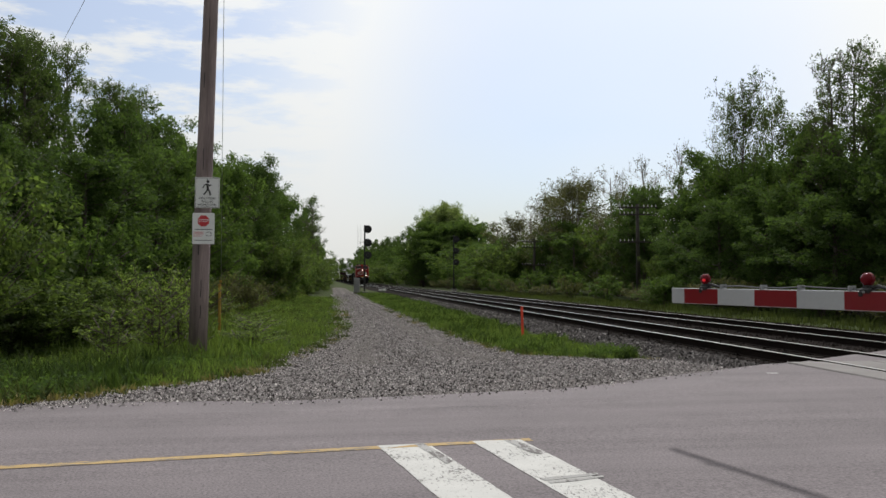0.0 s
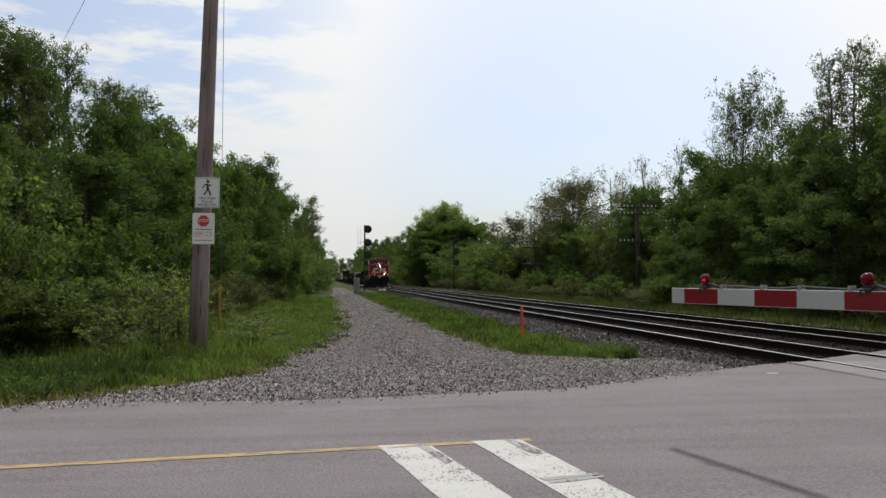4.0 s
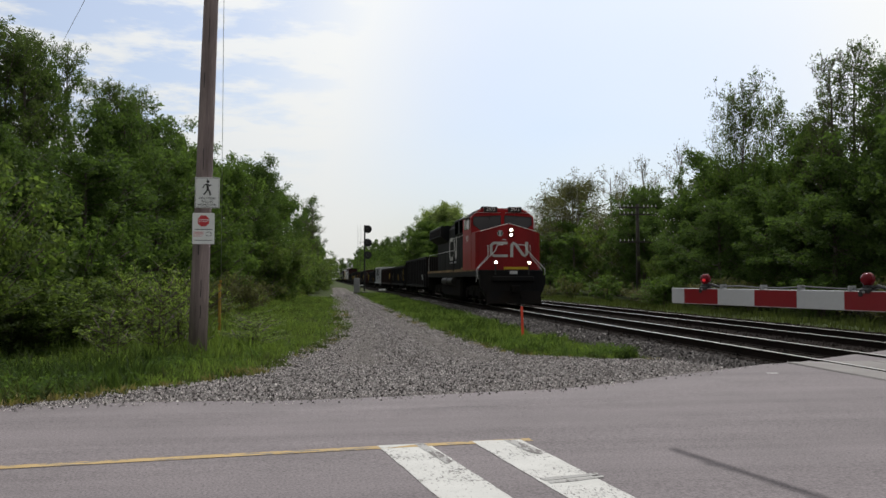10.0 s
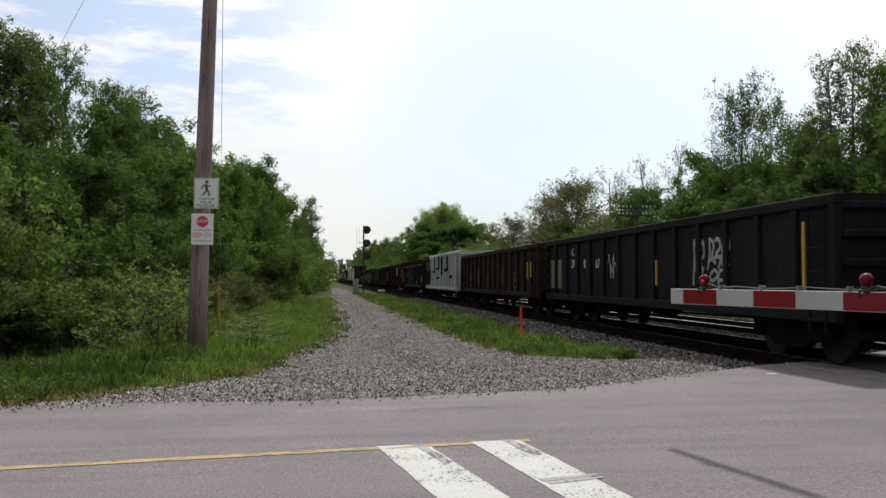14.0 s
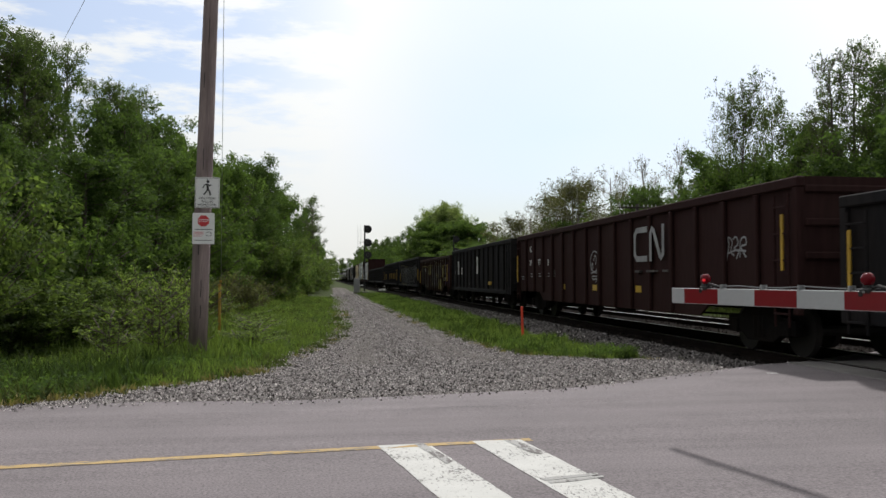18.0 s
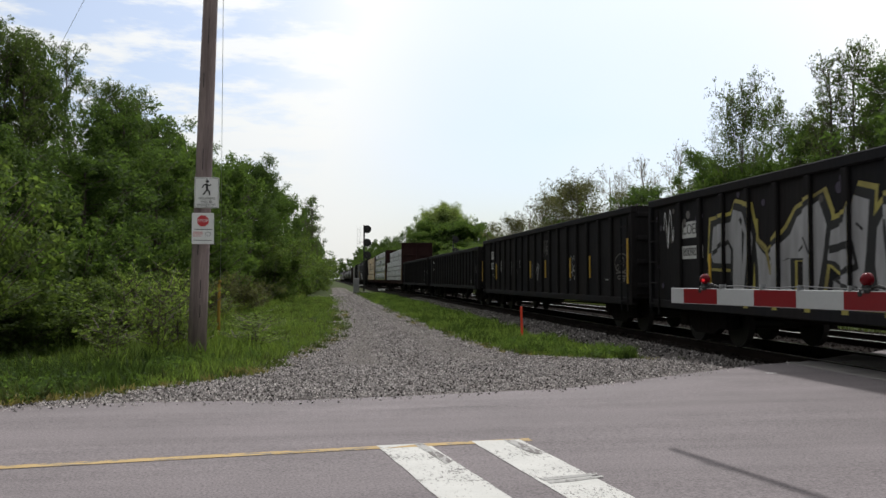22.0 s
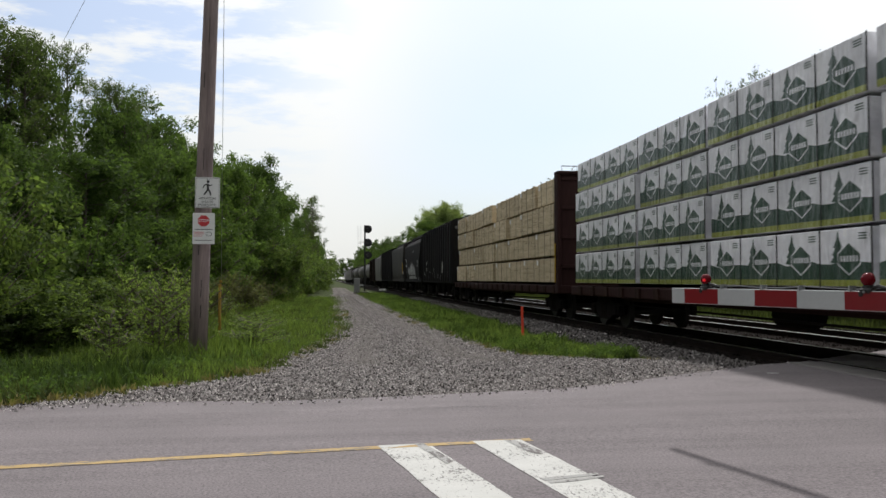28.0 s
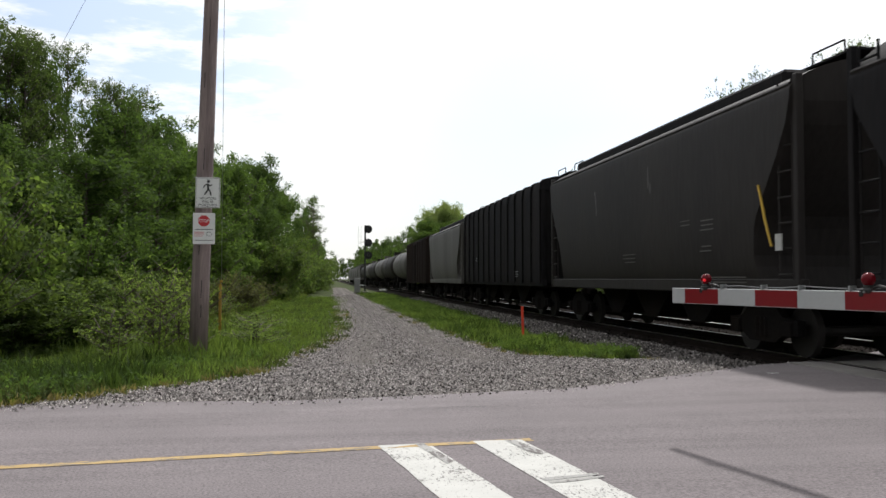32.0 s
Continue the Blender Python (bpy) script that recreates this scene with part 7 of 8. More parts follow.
def tank_car(label, y0, y1, paint):
    L = y1 - y0
    car = thing("tank_car", label, "freight car", pose(TRACKS[0], y0, 0), "tank cars")
    bm = bmesh.new()
    R, zc = 1.48, 2.75
    ring = []
    for y, r in ((0.75, 0.35), (0.85, 0.85), (1.05, 1.25), (1.35, 1.43), (1.6, R), (L - 1.6, R), (L - 1.35, 1.43), (L - 1.05, 1.25), (L - 0.85, 0.85), (L - 0.75, 0.35)):
        ring.append([bm.verts.new((r * math.cos(6.2832 * k / 28), y, zc + r * math.sin(6.2832 * k / 28))) for k in range(28)])
    for a, b in zip(ring, ring[1:]):
        for k in range(28):
            bm.faces.new((a[k], a[(k + 1) % 28], b[(k + 1) % 28], b[k]))
    bm.faces.new(ring[0])
    bm.faces.new(ring[-1])
    part("tank", bm, paint, car, "cylindrical tank shell", smooth=True)
    part("dome", disc((0, L / 2, zc + R + 0.15), (0, 0, 1), 0.45, 0.5, 16), paint, car)
    rb = bmesh.new()
    for x in (-0.9, 0.9):
        tube([(x, L / 2 - 1, zc + 1.2), (x, L / 2 - 1, zc + R + 0.6), (x, L / 2 + 1, zc + R + 0.6), (x, L / 2 + 1, zc + 1.2)], 0.02, 5, rb)
    parts("platform_railing", rb, paint, car)
    part("frame", box(-1.3, 0, 0.95, 1.3, 1.9, 1.15), "underframe", car)
    part("frame", box(-1.3, L - 1.9, 0.95, 1.3, L, 1.15), "underframe", car)
    part("saddle", box(-0.9, 1.5, 1.1, 0.9, 2.1, 1.7), "underframe", car)
    part("saddle", box(-0.9, L - 2.1, 1.1, 0.9, L - 1.5, 1.7), "underframe", car)
    part("ladder", tube([(-1.52, L / 2, 1.0), (-1.56, L / 2, 2.8), (-1.0, L / 2, 4.3)], 0.025, 5), paint, car)
    truck(car, 1.8)
    truck(car, L - 1.8)
    coupler(car, 0, -1)
    coupler(car, L, 1)
    return car, L

# ---- the cars in their order ----
c = add(gondola("black gondola car with ribbed steel sides", 38.4, 54.3, 2.96, "car_black", 12), 38.4)
for z in (2.3, 1.95, 1.6):
    part("number_panel", box(-1.428, 13.95, z - 0.13, -1.42, 14.4, z + 0.13), "gr_silver", c, "pale panel")
small_bars(c, [(0.85, 2.55, 0.5, 2), (2.0, 1.2, 0.5, 1), (1.0, 1.65, 0.6, 2)])
fr = bmesh.new()
for a, b in (((1.95, 1.25), (2.42, 1.25)), ((2.42, 1.25), (2.42, 1.62)), ((2.42, 1.62), (1.95, 1.62)), ((1.95, 1.62), (1.95, 1.25))):
    tube([(-1.506, *a), (-1.506, *b)], 0.014, 4, fr)
part("label_frame", fr, "gr_white", c, "white outlined label")

c = add(gondola("dark gondola car with pale sprayed tags", 55.5, 71.6, 2.58, "car_black", 13), 55.5)
words(c, [("IC", 0.3, 13.5, 2.12), ("29", 0.34, 13.5, 1.78), ("8", 0.34, 12.3, 1.76), ("67", 0.34, 11.3, 1.74)])
for ya, yb, za, zb, st in ((3.35, 4.25, 1.5, 2.1, "curls"), (3.4, 4.2, 1.1, 1.5, "loops"), (4.4, 4.9, 1.2, 2.1, "curls")):
    tag(c, ya, yb, za, zb, st, "gr_silver", 0.07)
scribble(c, 9.5, 10.0, 1.3, 2.0, 2)
grab(c, 0.7, 1.1, 2.2)
grab(c, 6.5, 1.2, 1.75)
part("patch", box(-1.43, 14.5, 1.05, -1.42, 15.9, 1.95), "gr_cream", c, "faded buff patch")

c = add(gondola("sooty brown gondola car with sprayed tags", 72.7, 89.4, 2.58, "car_soot", 14), 72.7)
for k, y in enumerate((3.4, 6.0, 9.0, 11.6, 13.5)):
    tag(c, y, y + 0.8, 0.98, 1.6 + 0.25 * (k % 2), ("loops", "curls")[k % 2], "gr_faded", 0.045)
grab(c, 0.8, 1.4, 1.95)
grab(c, 1.3, 1.4, 1.95)
small_bars(c, [(1.9, 1.5, 0.5, 3), (14.9, 1.6, 0.4, 2)])

c = add(gondola("silver gondola car with dark end panels", 90.4, 106.3, 2.95, "car_silver", 12), 90.4)
for y0, y1 in ((13.35, 15.88), (0.02, 1.2)):
    part("end_panel", box(-1.432, y0, 0.98, -1.42, y1, 2.78), "car_black", c, "black end panel")
words(c, [("ATW", 0.32, 14.0, 2.38)], x=-1.432)
side_text("70018", 0.3, 14.1, 1.95, c, x=-1.432)
tag(c, 14.85, 15.5, 2.05, 2.68, "loops", w=0.05, x=-1.432)
tag(c, 14.9, 15.35, 1.62, 1.95, "curls", w=0.045, x=-1.432)
for o in c.children:
    kind = o.name.split(".")[0]
    if (kind == "rib" and o.location.y > 13.4) or (kind == "ladder" and o.data.vertices[0].co.y > 10) or (kind == "corner_post" and o.data.vertices[0].co.y > 10):
        o.data = o.data.copy()
        o.data.materials[0] = M["car_black"]
part("chord_cover", box(-1.506, 13.35, 2.78, -1.35, 15.93, 2.956), "car_black", c, "black painted chord end")
part("stripe", box(-1.508, 13.15, 2.785, -1.36, 13.34, 2.953), "gr_yellow", c, "yellow edge stripe")
part("stripe", box(-1.432, 13.15, 0.98, -1.42, 13.32, 2.78), "gr_yellow", c, "yellow edge stripe")
dk = bmesh.new()
for y0, z0, y1, z1 in ((12.3, 1.1, 12.8, 2.0), (10.3, 1.75, 11.2, 1.95), (10.2, 1.85, 10.4, 2.75), (8.4, 1.95, 9.3, 2.1), (8.35, 2.0, 8.5, 2.8), (8.4, 1.35, 9.3, 1.5), (6.9, 1.6, 7.1, 2.75), (4.6, 1.8, 5.6, 2.0), (4.5, 1.9, 4.7, 2.75), (2.6, 1.4, 3.5, 1.6)):
    box(-1.508, y0, z0, -1.42, y1, z1, 0.01, dk)
parts("patch", dk, "car_black", c, "dark patch plates")

c = add(gondola("dark gondola car with blue and cream graffiti", 107.5, 123.4, 2.5, "car_black", 13, end_panel=0.94, far_panel=1.27), 107.5)
for _tx, _sz, _y, _z in (("BLE", 0.3, 14.06, 2.08), ("300", 0.32, 14.03, 1.65), ("8", 0.32, 13.28, 1.63), ("1", 0.32, 13.04, 1.62)):
    side_text(_tx, _sz, _y, _z, c, -1.422)
for ya, yb, m in ((12.47, 11.84, "gr_blue"), (11.75, 11.42, "gr_blue"), (11.1, 10.72, "gr_cream"), (10.66, 10.32, "gr_cream"), (9.62, 9.25, "gr_blue"), (9.12, 8.6, "gr_blue"), (8.12, 7.8, "gr_cream"), (8.45, 8.36, "gr_cream")):
    sprayed(c, [(ya, 0.86), (ya - 0.05, 1.3), (ya + 0.04, 1.8), (ya - 0.02, 2.32), ((ya + yb) / 2, 2.3), (yb, 2.33), (yb + 0.06, 1.9), (yb - 0.04, 1.4), (yb + 0.03, 0.82), ((ya + yb) / 2, 0.92)], m, 0.004, label="sprayed faded stripe")
for y in (6.97, 5.19):
    part("tick", box(-1.428, y - 0.2, 0.98, -1.42, y + 0.2, 1.14), "grab_yellow", c, "yellow reflector")
grab(c, 0.5, 1.0, 1.6)
grab(c, 15.6, 1.1, 2.0)

c = add(gondola("red-brown gondola car with white lettering", 124.5, 144.1, 2.93, "car_brown", 15, drop=0.15, end_panel=1.34), 124.5)
logo_shapes(c, lambda u, v: (-1.5, 7.1 - 0.85 * u, 1.72 + 0.8 * v), 0.72, "gr_silver")
for _y, _w in ((7.0, 0.3), (6.3, 0.5), (5.35, 0.3)):
    part("text_bar", box(-1.506, _y - _w, 1.47, -1.42, _y, 1.52), "gr_faded", c, "faded pale line of writing")
for _tx, _sz, _y, _z in (("IC", 0.29, 17.5, 2.38), ("97", 0.3, 17.48, 1.89), ("97", 0.3, 16.55, 1.88), ("0", 0.3, 15.75, 1.86)):
    side_text(_tx, _sz, mid_panel(c, _y), _z, c, -1.422)
small_bars(c, [(17.55, 1.5, 0.5, 2), (16.4, 1.5, 0.55, 2), (15.25, 1.5, 0.3, 2), (18.9, 1.4, 0.4, 2)], material="gr_silver")
tag(c, 1.76, 2.5, 1.66, 2.08, "curls", "gr_silver", 0.035)
tag(c, 10.0, 10.68, 1.22, 2.08, "mask", "gr_silver", 0.04)
tag(c, 14.3, 14.8, 1.4, 1.6, "loops", "gr_faded", 0.03)
grab(c, 0.35, 1.45, 2.35)
grab(c, 19.25, 1.2, 2.2)
for y in (13.4, 10.3, 7.0):
    part("tick", box(-1.428, y - 0.18, 1.0, -1.42, y + 0.18, 1.16), "grab_yellow", c, "yellow reflector")

c = add(gondola("charcoal gondola car with white number panels", 145.2, 161.1, 2.93, "car_charcoal", 12, end_panel=1.59), 145.2)
words(c, [("COER", 0.3, 13.6, 2.12), ("802", 0.31, 13.6, 1.74), ("426", 0.31, 12.5, 1.74)], panel="number_white")
part("poster", box(-1.43, 7.85, 1.57, -1.42, 8.15, 2.4), "sign_white", c, "pale poster with a green mark")
part("poster_mark", box(-1.434, 7.92, 1.95, -1.425, 8.08, 2.25, 0.01), "wrap_green", c)
sprayed(c, [(14.4, 1.5), (14.38, 1.8), (14.42, 2.16), (14.9, 2.1), (14.86, 1.9), (14.92, 1.7), (14.88, 1.46), (14.6, 1.54)], "gr_white", name="poster", label="torn pale paper poster")
for _y, _z, _w, _h in ((14.72, 1.93, 0.1, 0.12), (14.6, 1.75, 0.12, 0.1), (14.55, 1.9, 0.07, 0.08)):
    sprayed(c, [(_y, _z), (_y + _w, _z + 0.02), (_y + _w * 0.8, _z + _h), (_y + 0.01, _z + _h * 0.9)], "gr_black", 0.006, name="poster_mark", label="dark printed shape")
sprayed(c, [(14.42, 1.18), (14.42, 1.42), (14.74, 1.44), (14.74, 1.2)], "car_rust_patch", name="patch", label="rusty brown patch")
scribble(c, 15.2, 15.6, 1.2, 1.6, 41, "gr_faded")
part("tick", box(-1.508, 4.2, 1.05, -1.42, 4.7, 1.2), "grab_yellow", c)
small_bars(c, [(11.3, 1.1, 0.4, 2), (10.2, 1.1, 0.4, 2)])

c = add(gondola("rusty gondola car covered in yellow graffiti", 162.1, 177.9, 2.75, "car_rust", 13, drop=0.23, end_panel=1.66, far_panel=1.37), 162.1)
sprayed(c, [(1.78, 0.95), (1.78, 2.3), (1.2, 2.25), (0.6, 1.9), (0.25, 1.4), (0.2, 1.0)], "gr_haze", 0.003, name="graffiti_haze", label="sprayed violet haze")
for k, (y0, y1, z0, z1, m) in enumerate(((14.9, 13.75, 0.9, 2.2, "gr_black"), (13.4, 12.5, 0.7, 2.2, "gr_black"), (11.9, 11.0, 0.6, 2.0, "gr_faded"), (10.5, 9.75, 1.55, 2.2, "gr_yellow"), (9.5, 8.6, 0.7, 2.1, "gr_black"), (8.2, 7.4, 0.62, 2.3, "gr_black"),
                                         (7.3, 6.75, 0.75, 1.75, "gr_purple"), (6.5, 5.5, 0.7, 2.25, "gr_black"), (6.1, 5.75, 1.4, 1.7, "gr_yellow"), (5.15, 4.4, 0.62, 1.3, "gr_yellow"), (5.2, 4.5, 1.4, 2.3, "gr_black"),
                                         (3.75, 3.0, 1.45, 2.06, "gr_yellow"), (3.4, 2.9, 0.85, 1.3, "gr_black"), (2.75, 2.05, 1.2, 1.45, "gr_cream"), (2.9, 2.2, 1.6, 1.95, "gr_black"))):
    h = z1 - z0
    sprayed(c, [(y1, z0 + 0.08 * h), (y1 + 0.03, z0 + 0.5 * h), (y1 - 0.02, z1), ((y0 + y1) / 2, z1 - 0.06 * h), (y0, z1 - 0.02), (y0 - 0.05, z0 + 0.45 * h), (y0 + 0.03, z0), ((y0 + y1) / 2, z0 + 0.05 * h)], m, 0.004 + 0.001 * (k % 3))
for pts, w, m in (([(11.2, 2.2), (10.6, 2.3), (8.2, 2.24)], 0.06, "gr_yellow"),
                  ([(11.9, 2.28), (11.8, 1.5), (12.0, 0.7)], 0.05, "gr_yellow"), ([(9.7, 2.25), (9.3, 1.4), (8.5, 0.62), (8.3, 1.3), (8.4, 2.2)], 0.06, "gr_yellow"), ([(7.9, 1.0), (7.2, 2.0), (6.9, 2.35), (6.6, 1.8), (6.7, 0.8)], 0.07, "gr_cream"),
                  ([(6.5, 0.8), (6.4, 1.9), (5.9, 2.4), (5.4, 2.0), (5.35, 1.0), (5.2, 0.6)], 0.06, "gr_yellow"), ([(5.0, 0.6), (4.6, 1.3), (4.9, 1.9), (4.6, 2.35), (4.2, 1.9), (4.1, 0.7)], 0.06, "gr_cream"),
                  ([(3.9, 2.1), (3.0, 2.15), (2.4, 2.2), (2.35, 1.9), (2.7, 1.7), (2.0, 1.65), (1.95, 1.3), (2.9, 1.2), (3.5, 0.9)], 0.06, "gr_yellow")):
    sprayed(c, ribbon(pts, w), m, 0.008, name="graffiti_line", label="sprayed outline")
for k in range(8):
    y = 1.95 + 1.55 * k
    sprayed(c, ribbon([(y, 2.36), (y + 0.12, 2.56), (y + 0.3, 2.4), (y + 0.4, 2.55)], 0.05), "gr_cream" if k % 2 else "gr_faded", 0.005, name="graffiti_line", label="sprayed outline")
for _tx, _sz, _y, _z in (("W", 0.27, 13.93, 2.38), ("C", 0.27, 13.69, 2.37), ("S", 0.3, 13.93, 1.97), ("2", 0.3, 13.7, 1.95), ("8", 0.3, 13.07, 1.96), ("0", 0.3, 12.86, 1.95), ("1", 0.3, 12.62, 1.94)):
    side_text(_tx, _sz, _y, _z, c, -1.424)
sprayed(c, ribbon([(15.0, 1.0), (15.1, 1.4), (15.24, 1.6), (15.2, 2.0), (15.1, 2.22), (13.81, 2.23), (13.2, 2.26), (11.86, 2.17), (11.3, 2.2)], 0.07), "gr_yellow", 0.009, name="graffiti_line", label="sprayed outline")
sprayed(c, ribbon([(14.12, 1.42), (13.69, 1.43), (13.75, 2.2)], 0.045), "gr_cream", 0.01, name="graffiti_line", label="sprayed outline")
sprayed(c, ribbon([(12.95, 1.7), (12.55, 1.69), (12.55, 1.25), (12.8, 1.22)], 0.07), "gr_yellow", 0.01, name="graffiti_line", label="sprayed outline")
sprayed(c, ribbon([(11.8, 2.15), (11.85, 1.5), (11.8, 0.9)], 0.05), "gr_cream", 0.01, name="graffiti_line", label="sprayed outline")
tag(c, 1.95, 2.45, 2.05, 2.46, "curls", "gr_cream", 0.05)
small_bars(c, [(14.0, 1.33, 0.35, 2), (12.75, 1.48, 0.35, 2)], x=-1.424)
grab(c, 0.7, 1.2, 2.2)
grab(c, 15.4, 1.0, 1.9)

c = add(gondola("dark gondola car with silver graffiti letters", 179.2, 198.6, 3.08, "car_charcoal", 18, end_panel=1.6), 179.2)
block = [(9.1, 2.32), (7.6, 2.34), (6.2, 2.31), (5.3, 2.36), (4.9, 2.33), (4.3, 2.27), (3.9, 2.37), (2.3, 2.38), (2.3, 1.5), (3.0, 1.44), (3.0, 1.05), (4.6, 1.0), (6.2, 0.92), (9.0, 0.86)]
sprayed(c, [(9.25, 2.42), (6.2, 2.42), (4.9, 2.44), (4.3, 2.36), (3.9, 2.47), (2.15, 2.5), (2.15, 0.95), (9.15, 0.8)], "gr_black", 0.003, name="graffiti_outline", label="sprayed dark outline")
sprayed(c, block, "gr_silver", 0.005)
for pts, w in (([(8.35, 1.75), (8.35, 1.6), (7.95, 1.6), (7.95, 1.75)], 0.1), ([(8.3, 1.2), (8.25, 0.95), (7.95, 0.95)], 0.12), ([(7.2, 1.75), (6.9, 1.72), (6.9, 1.55), (7.2, 1.55)], 0.1), ([(7.2, 1.25), (6.9, 1.25)], 0.14), ([(6.3, 2.25), (6.25, 1.6), (6.3, 1.3)], 0.05),
               ([(5.4, 2.3), (5.35, 1.4), (5.2, 1.15), (4.9, 1.2), (4.3, 1.35)], 0.06), ([(4.85, 1.75), (4.5, 1.6), (4.15, 2.1), (4.0, 1.85)], 0.07), ([(3.1, 2.3), (3.12, 1.6)], 0.05)):
    sprayed(c, ribbon(pts, w), "gr_black", 0.008, name="graffiti_line", label="sprayed dark line")
for k, pts in enumerate(([(16.4, 1.75), (16.3, 2.31), (15.6, 2.36), (15.5, 2.58), (15.0, 2.46), (14.8, 2.04), (15.0, 1.0), (15.5, 1.0), (15.6, 1.6), (16.3, 1.62)],
                         [(14.7, 1.97), (14.62, 1.5), (14.6, 1.0), (13.6, 1.0), (13.6, 1.65), (14.1, 1.55), (14.5, 1.79)],
                         [(14.3, 1.73), (13.6, 2.03), (13.4, 2.29), (12.8, 2.5), (12.6, 2.13), (12.72, 1.6), (12.9, 1.0), (13.3, 1.0), (13.1, 1.64), (13.7, 1.65), (14.0, 1.55)],
                         [(12.6, 1.6), (12.5, 2.03), (12.1, 2.12), (11.95, 2.5), (11.6, 2.4), (11.68, 1.75), (11.8, 1.0), (12.5, 1.0), (12.45, 1.3), (12.1, 1.4), (12.4, 1.57)],
                         [(11.45, 2.0), (11.2, 2.3), (10.8, 2.2), (10.9, 1.5), (10.6, 1.0), (11.4, 1.0), (11.5, 1.5)],
                         [(10.6, 1.5), (10.5, 2.2), (10.0, 2.3), (9.75, 1.9), (9.85, 1.0), (10.4, 1.0)])):
    sprayed(c, grown(pts, 0.19), "gr_yellow", 0.003 + 0.0004 * k, name="graffiti_rim", label="sprayed olive rim")
    sprayed(c, grown(pts, 0.12), "gr_black", 0.0065 + 0.0004 * k, name="graffiti_outline", label="sprayed dark outline")
    sprayed(c, pts, "gr_silver", 0.010 + 0.0004 * k)
for pts, w, m in (([(16.35, 1.8), (15.7, 2.0), (15.55, 1.85), (15.58, 1.3)], 0.09, "gr_black"), ([(15.25, 2.4), (14.98, 2.1), (15.1, 1.3)], 0.09, "gr_black"), ([(13.35, 1.75), (13.1, 1.95), (12.95, 1.7)], 0.04, "gr_black"), ([(14.65, 2.35), (14.62, 2.0), (14.35, 1.85), (14.2, 1.4)], 0.08, "gr_yellow"),
                  ([(12.55, 1.75), (12.0, 1.8), (11.9, 1.5), (12.4, 1.3), (11.9, 1.15)], 0.12, "gr_black"), ([(11.9, 2.1), (11.75, 2.0)], 0.04, "gr_black"), ([(11.2, 2.1), (11.1, 1.4)], 0.07, "gr_black"), ([(10.3, 2.0), (10.1, 1.5), (10.25, 1.2)], 0.07, "gr_black")):
    sprayed(c, ribbon(pts, w), m, 0.0145, name="graffiti_line", label="sprayed line")
for pts, w in (([(2.0, 2.44), (1.95, 2.2), (1.85, 2.42), (1.7, 2.2), (1.6, 2.4)], 0.05), ([(2.05, 2.05), (1.6, 2.1)], 0.04), ([(1.95, 1.75), (1.85, 1.95), (1.75, 1.75), (1.65, 1.95), (1.6, 1.75)], 0.045)):
    sprayed(c, ribbon(pts, w), "gr_white", 0.008, name="scribble", label="sprayed thin tag")
spots = random.Random(5)
for k in range(26):
    y, z = spots.uniform(9.2, 19.0), spots.uniform(2.45, 2.85) if k % 3 else spots.uniform(1.0, 2.7)
    if k % 3 == 0:
        y = spots.choice((spots.uniform(9.2, 10.2), spots.uniform(17.9, 19.1)))
    part("graffiti_spot", disc((-1.424, y, z), (1, 0, 0), spots.uniform(0.05, 0.1), 0.008, 10), "gr_purple" if k % 2 else "gr_faded", c, "sprayed round spot")
words(c, [("COER", 0.3, 17.2, 2.32), ("800983", 0.24, 17.2, 1.86)], panel="number_white")
scribble(c, 18.2, 18.6, 1.9, 2.8, 57)
grab(c, 0.15, 1.2, 2.1)
grab(c, 16.2, 1.2, 1.8)

c = add(gondola("charcoal gondola car with yellow grab bars", 199.7, 219.1, 3.08, "car_charcoal", 17, end_panel=1.6), 199.7)
words(c, [("COER", 0.3, 17.3, 2.35), ("800988", 0.25, 17.3, 1.88)], panel="number_white")
for y in (10.1, 8.0, 5.1, 3.2):
    grab(c, y, 1.35, 1.95, x=-1.51)
grab(c, 0.12, 1.2, 2.3)
grab(c, 19.2, 1.2, 2.15)
grab(c, 16.2, 1.3, 1.95, x=-1.51)
for k, (ya, yb, za, zb, st) in enumerate(((15.5, 15.95, 1.55, 2.1, "curls"), (14.7, 15.15, 1.2, 2.1, "ess"), (13.6, 14.1, 1.1, 2.05, "vee"), (12.6, 13.15, 1.25, 2.05, "ess"), (11.7, 12.2, 1.25, 2.05, "ess"), (10.0, 10.6, 1.27, 1.85, "curls"), (9.2, 9.6, 1.3, 1.85, "vee"), (8.0, 8.6, 2.05, 2.62, "curls"), (4.6, 5.4, 1.25, 2.0, "curls"), (0.5, 1.4, 1.25, 1.95, "mask"))):
    tag(c, ya, yb, za, zb, st, ("gr_silver", "gr_faded")[k % 2], 0.032)
small_bars(c, [(17.2, 1.5, 0.7, 2), (2.0, 1.3, 0.4, 1)])

c = add(gondola("black gondola car with deep ribbed sides", 220.4, 239.9, 2.88, "car_charcoal", 17, end_panel=1.75, bottom=0.87), 220.4)
words(c, [("NKCR", 0.3, 17.0, 2.42), ("3794", 0.3, 17.0, 1.95)])
small_bars(c, [(14.3, 2.2, 0.35, 2), (1.0, 1.9, 0.4, 4), (2.4, 1.25, 0.4, 2)])

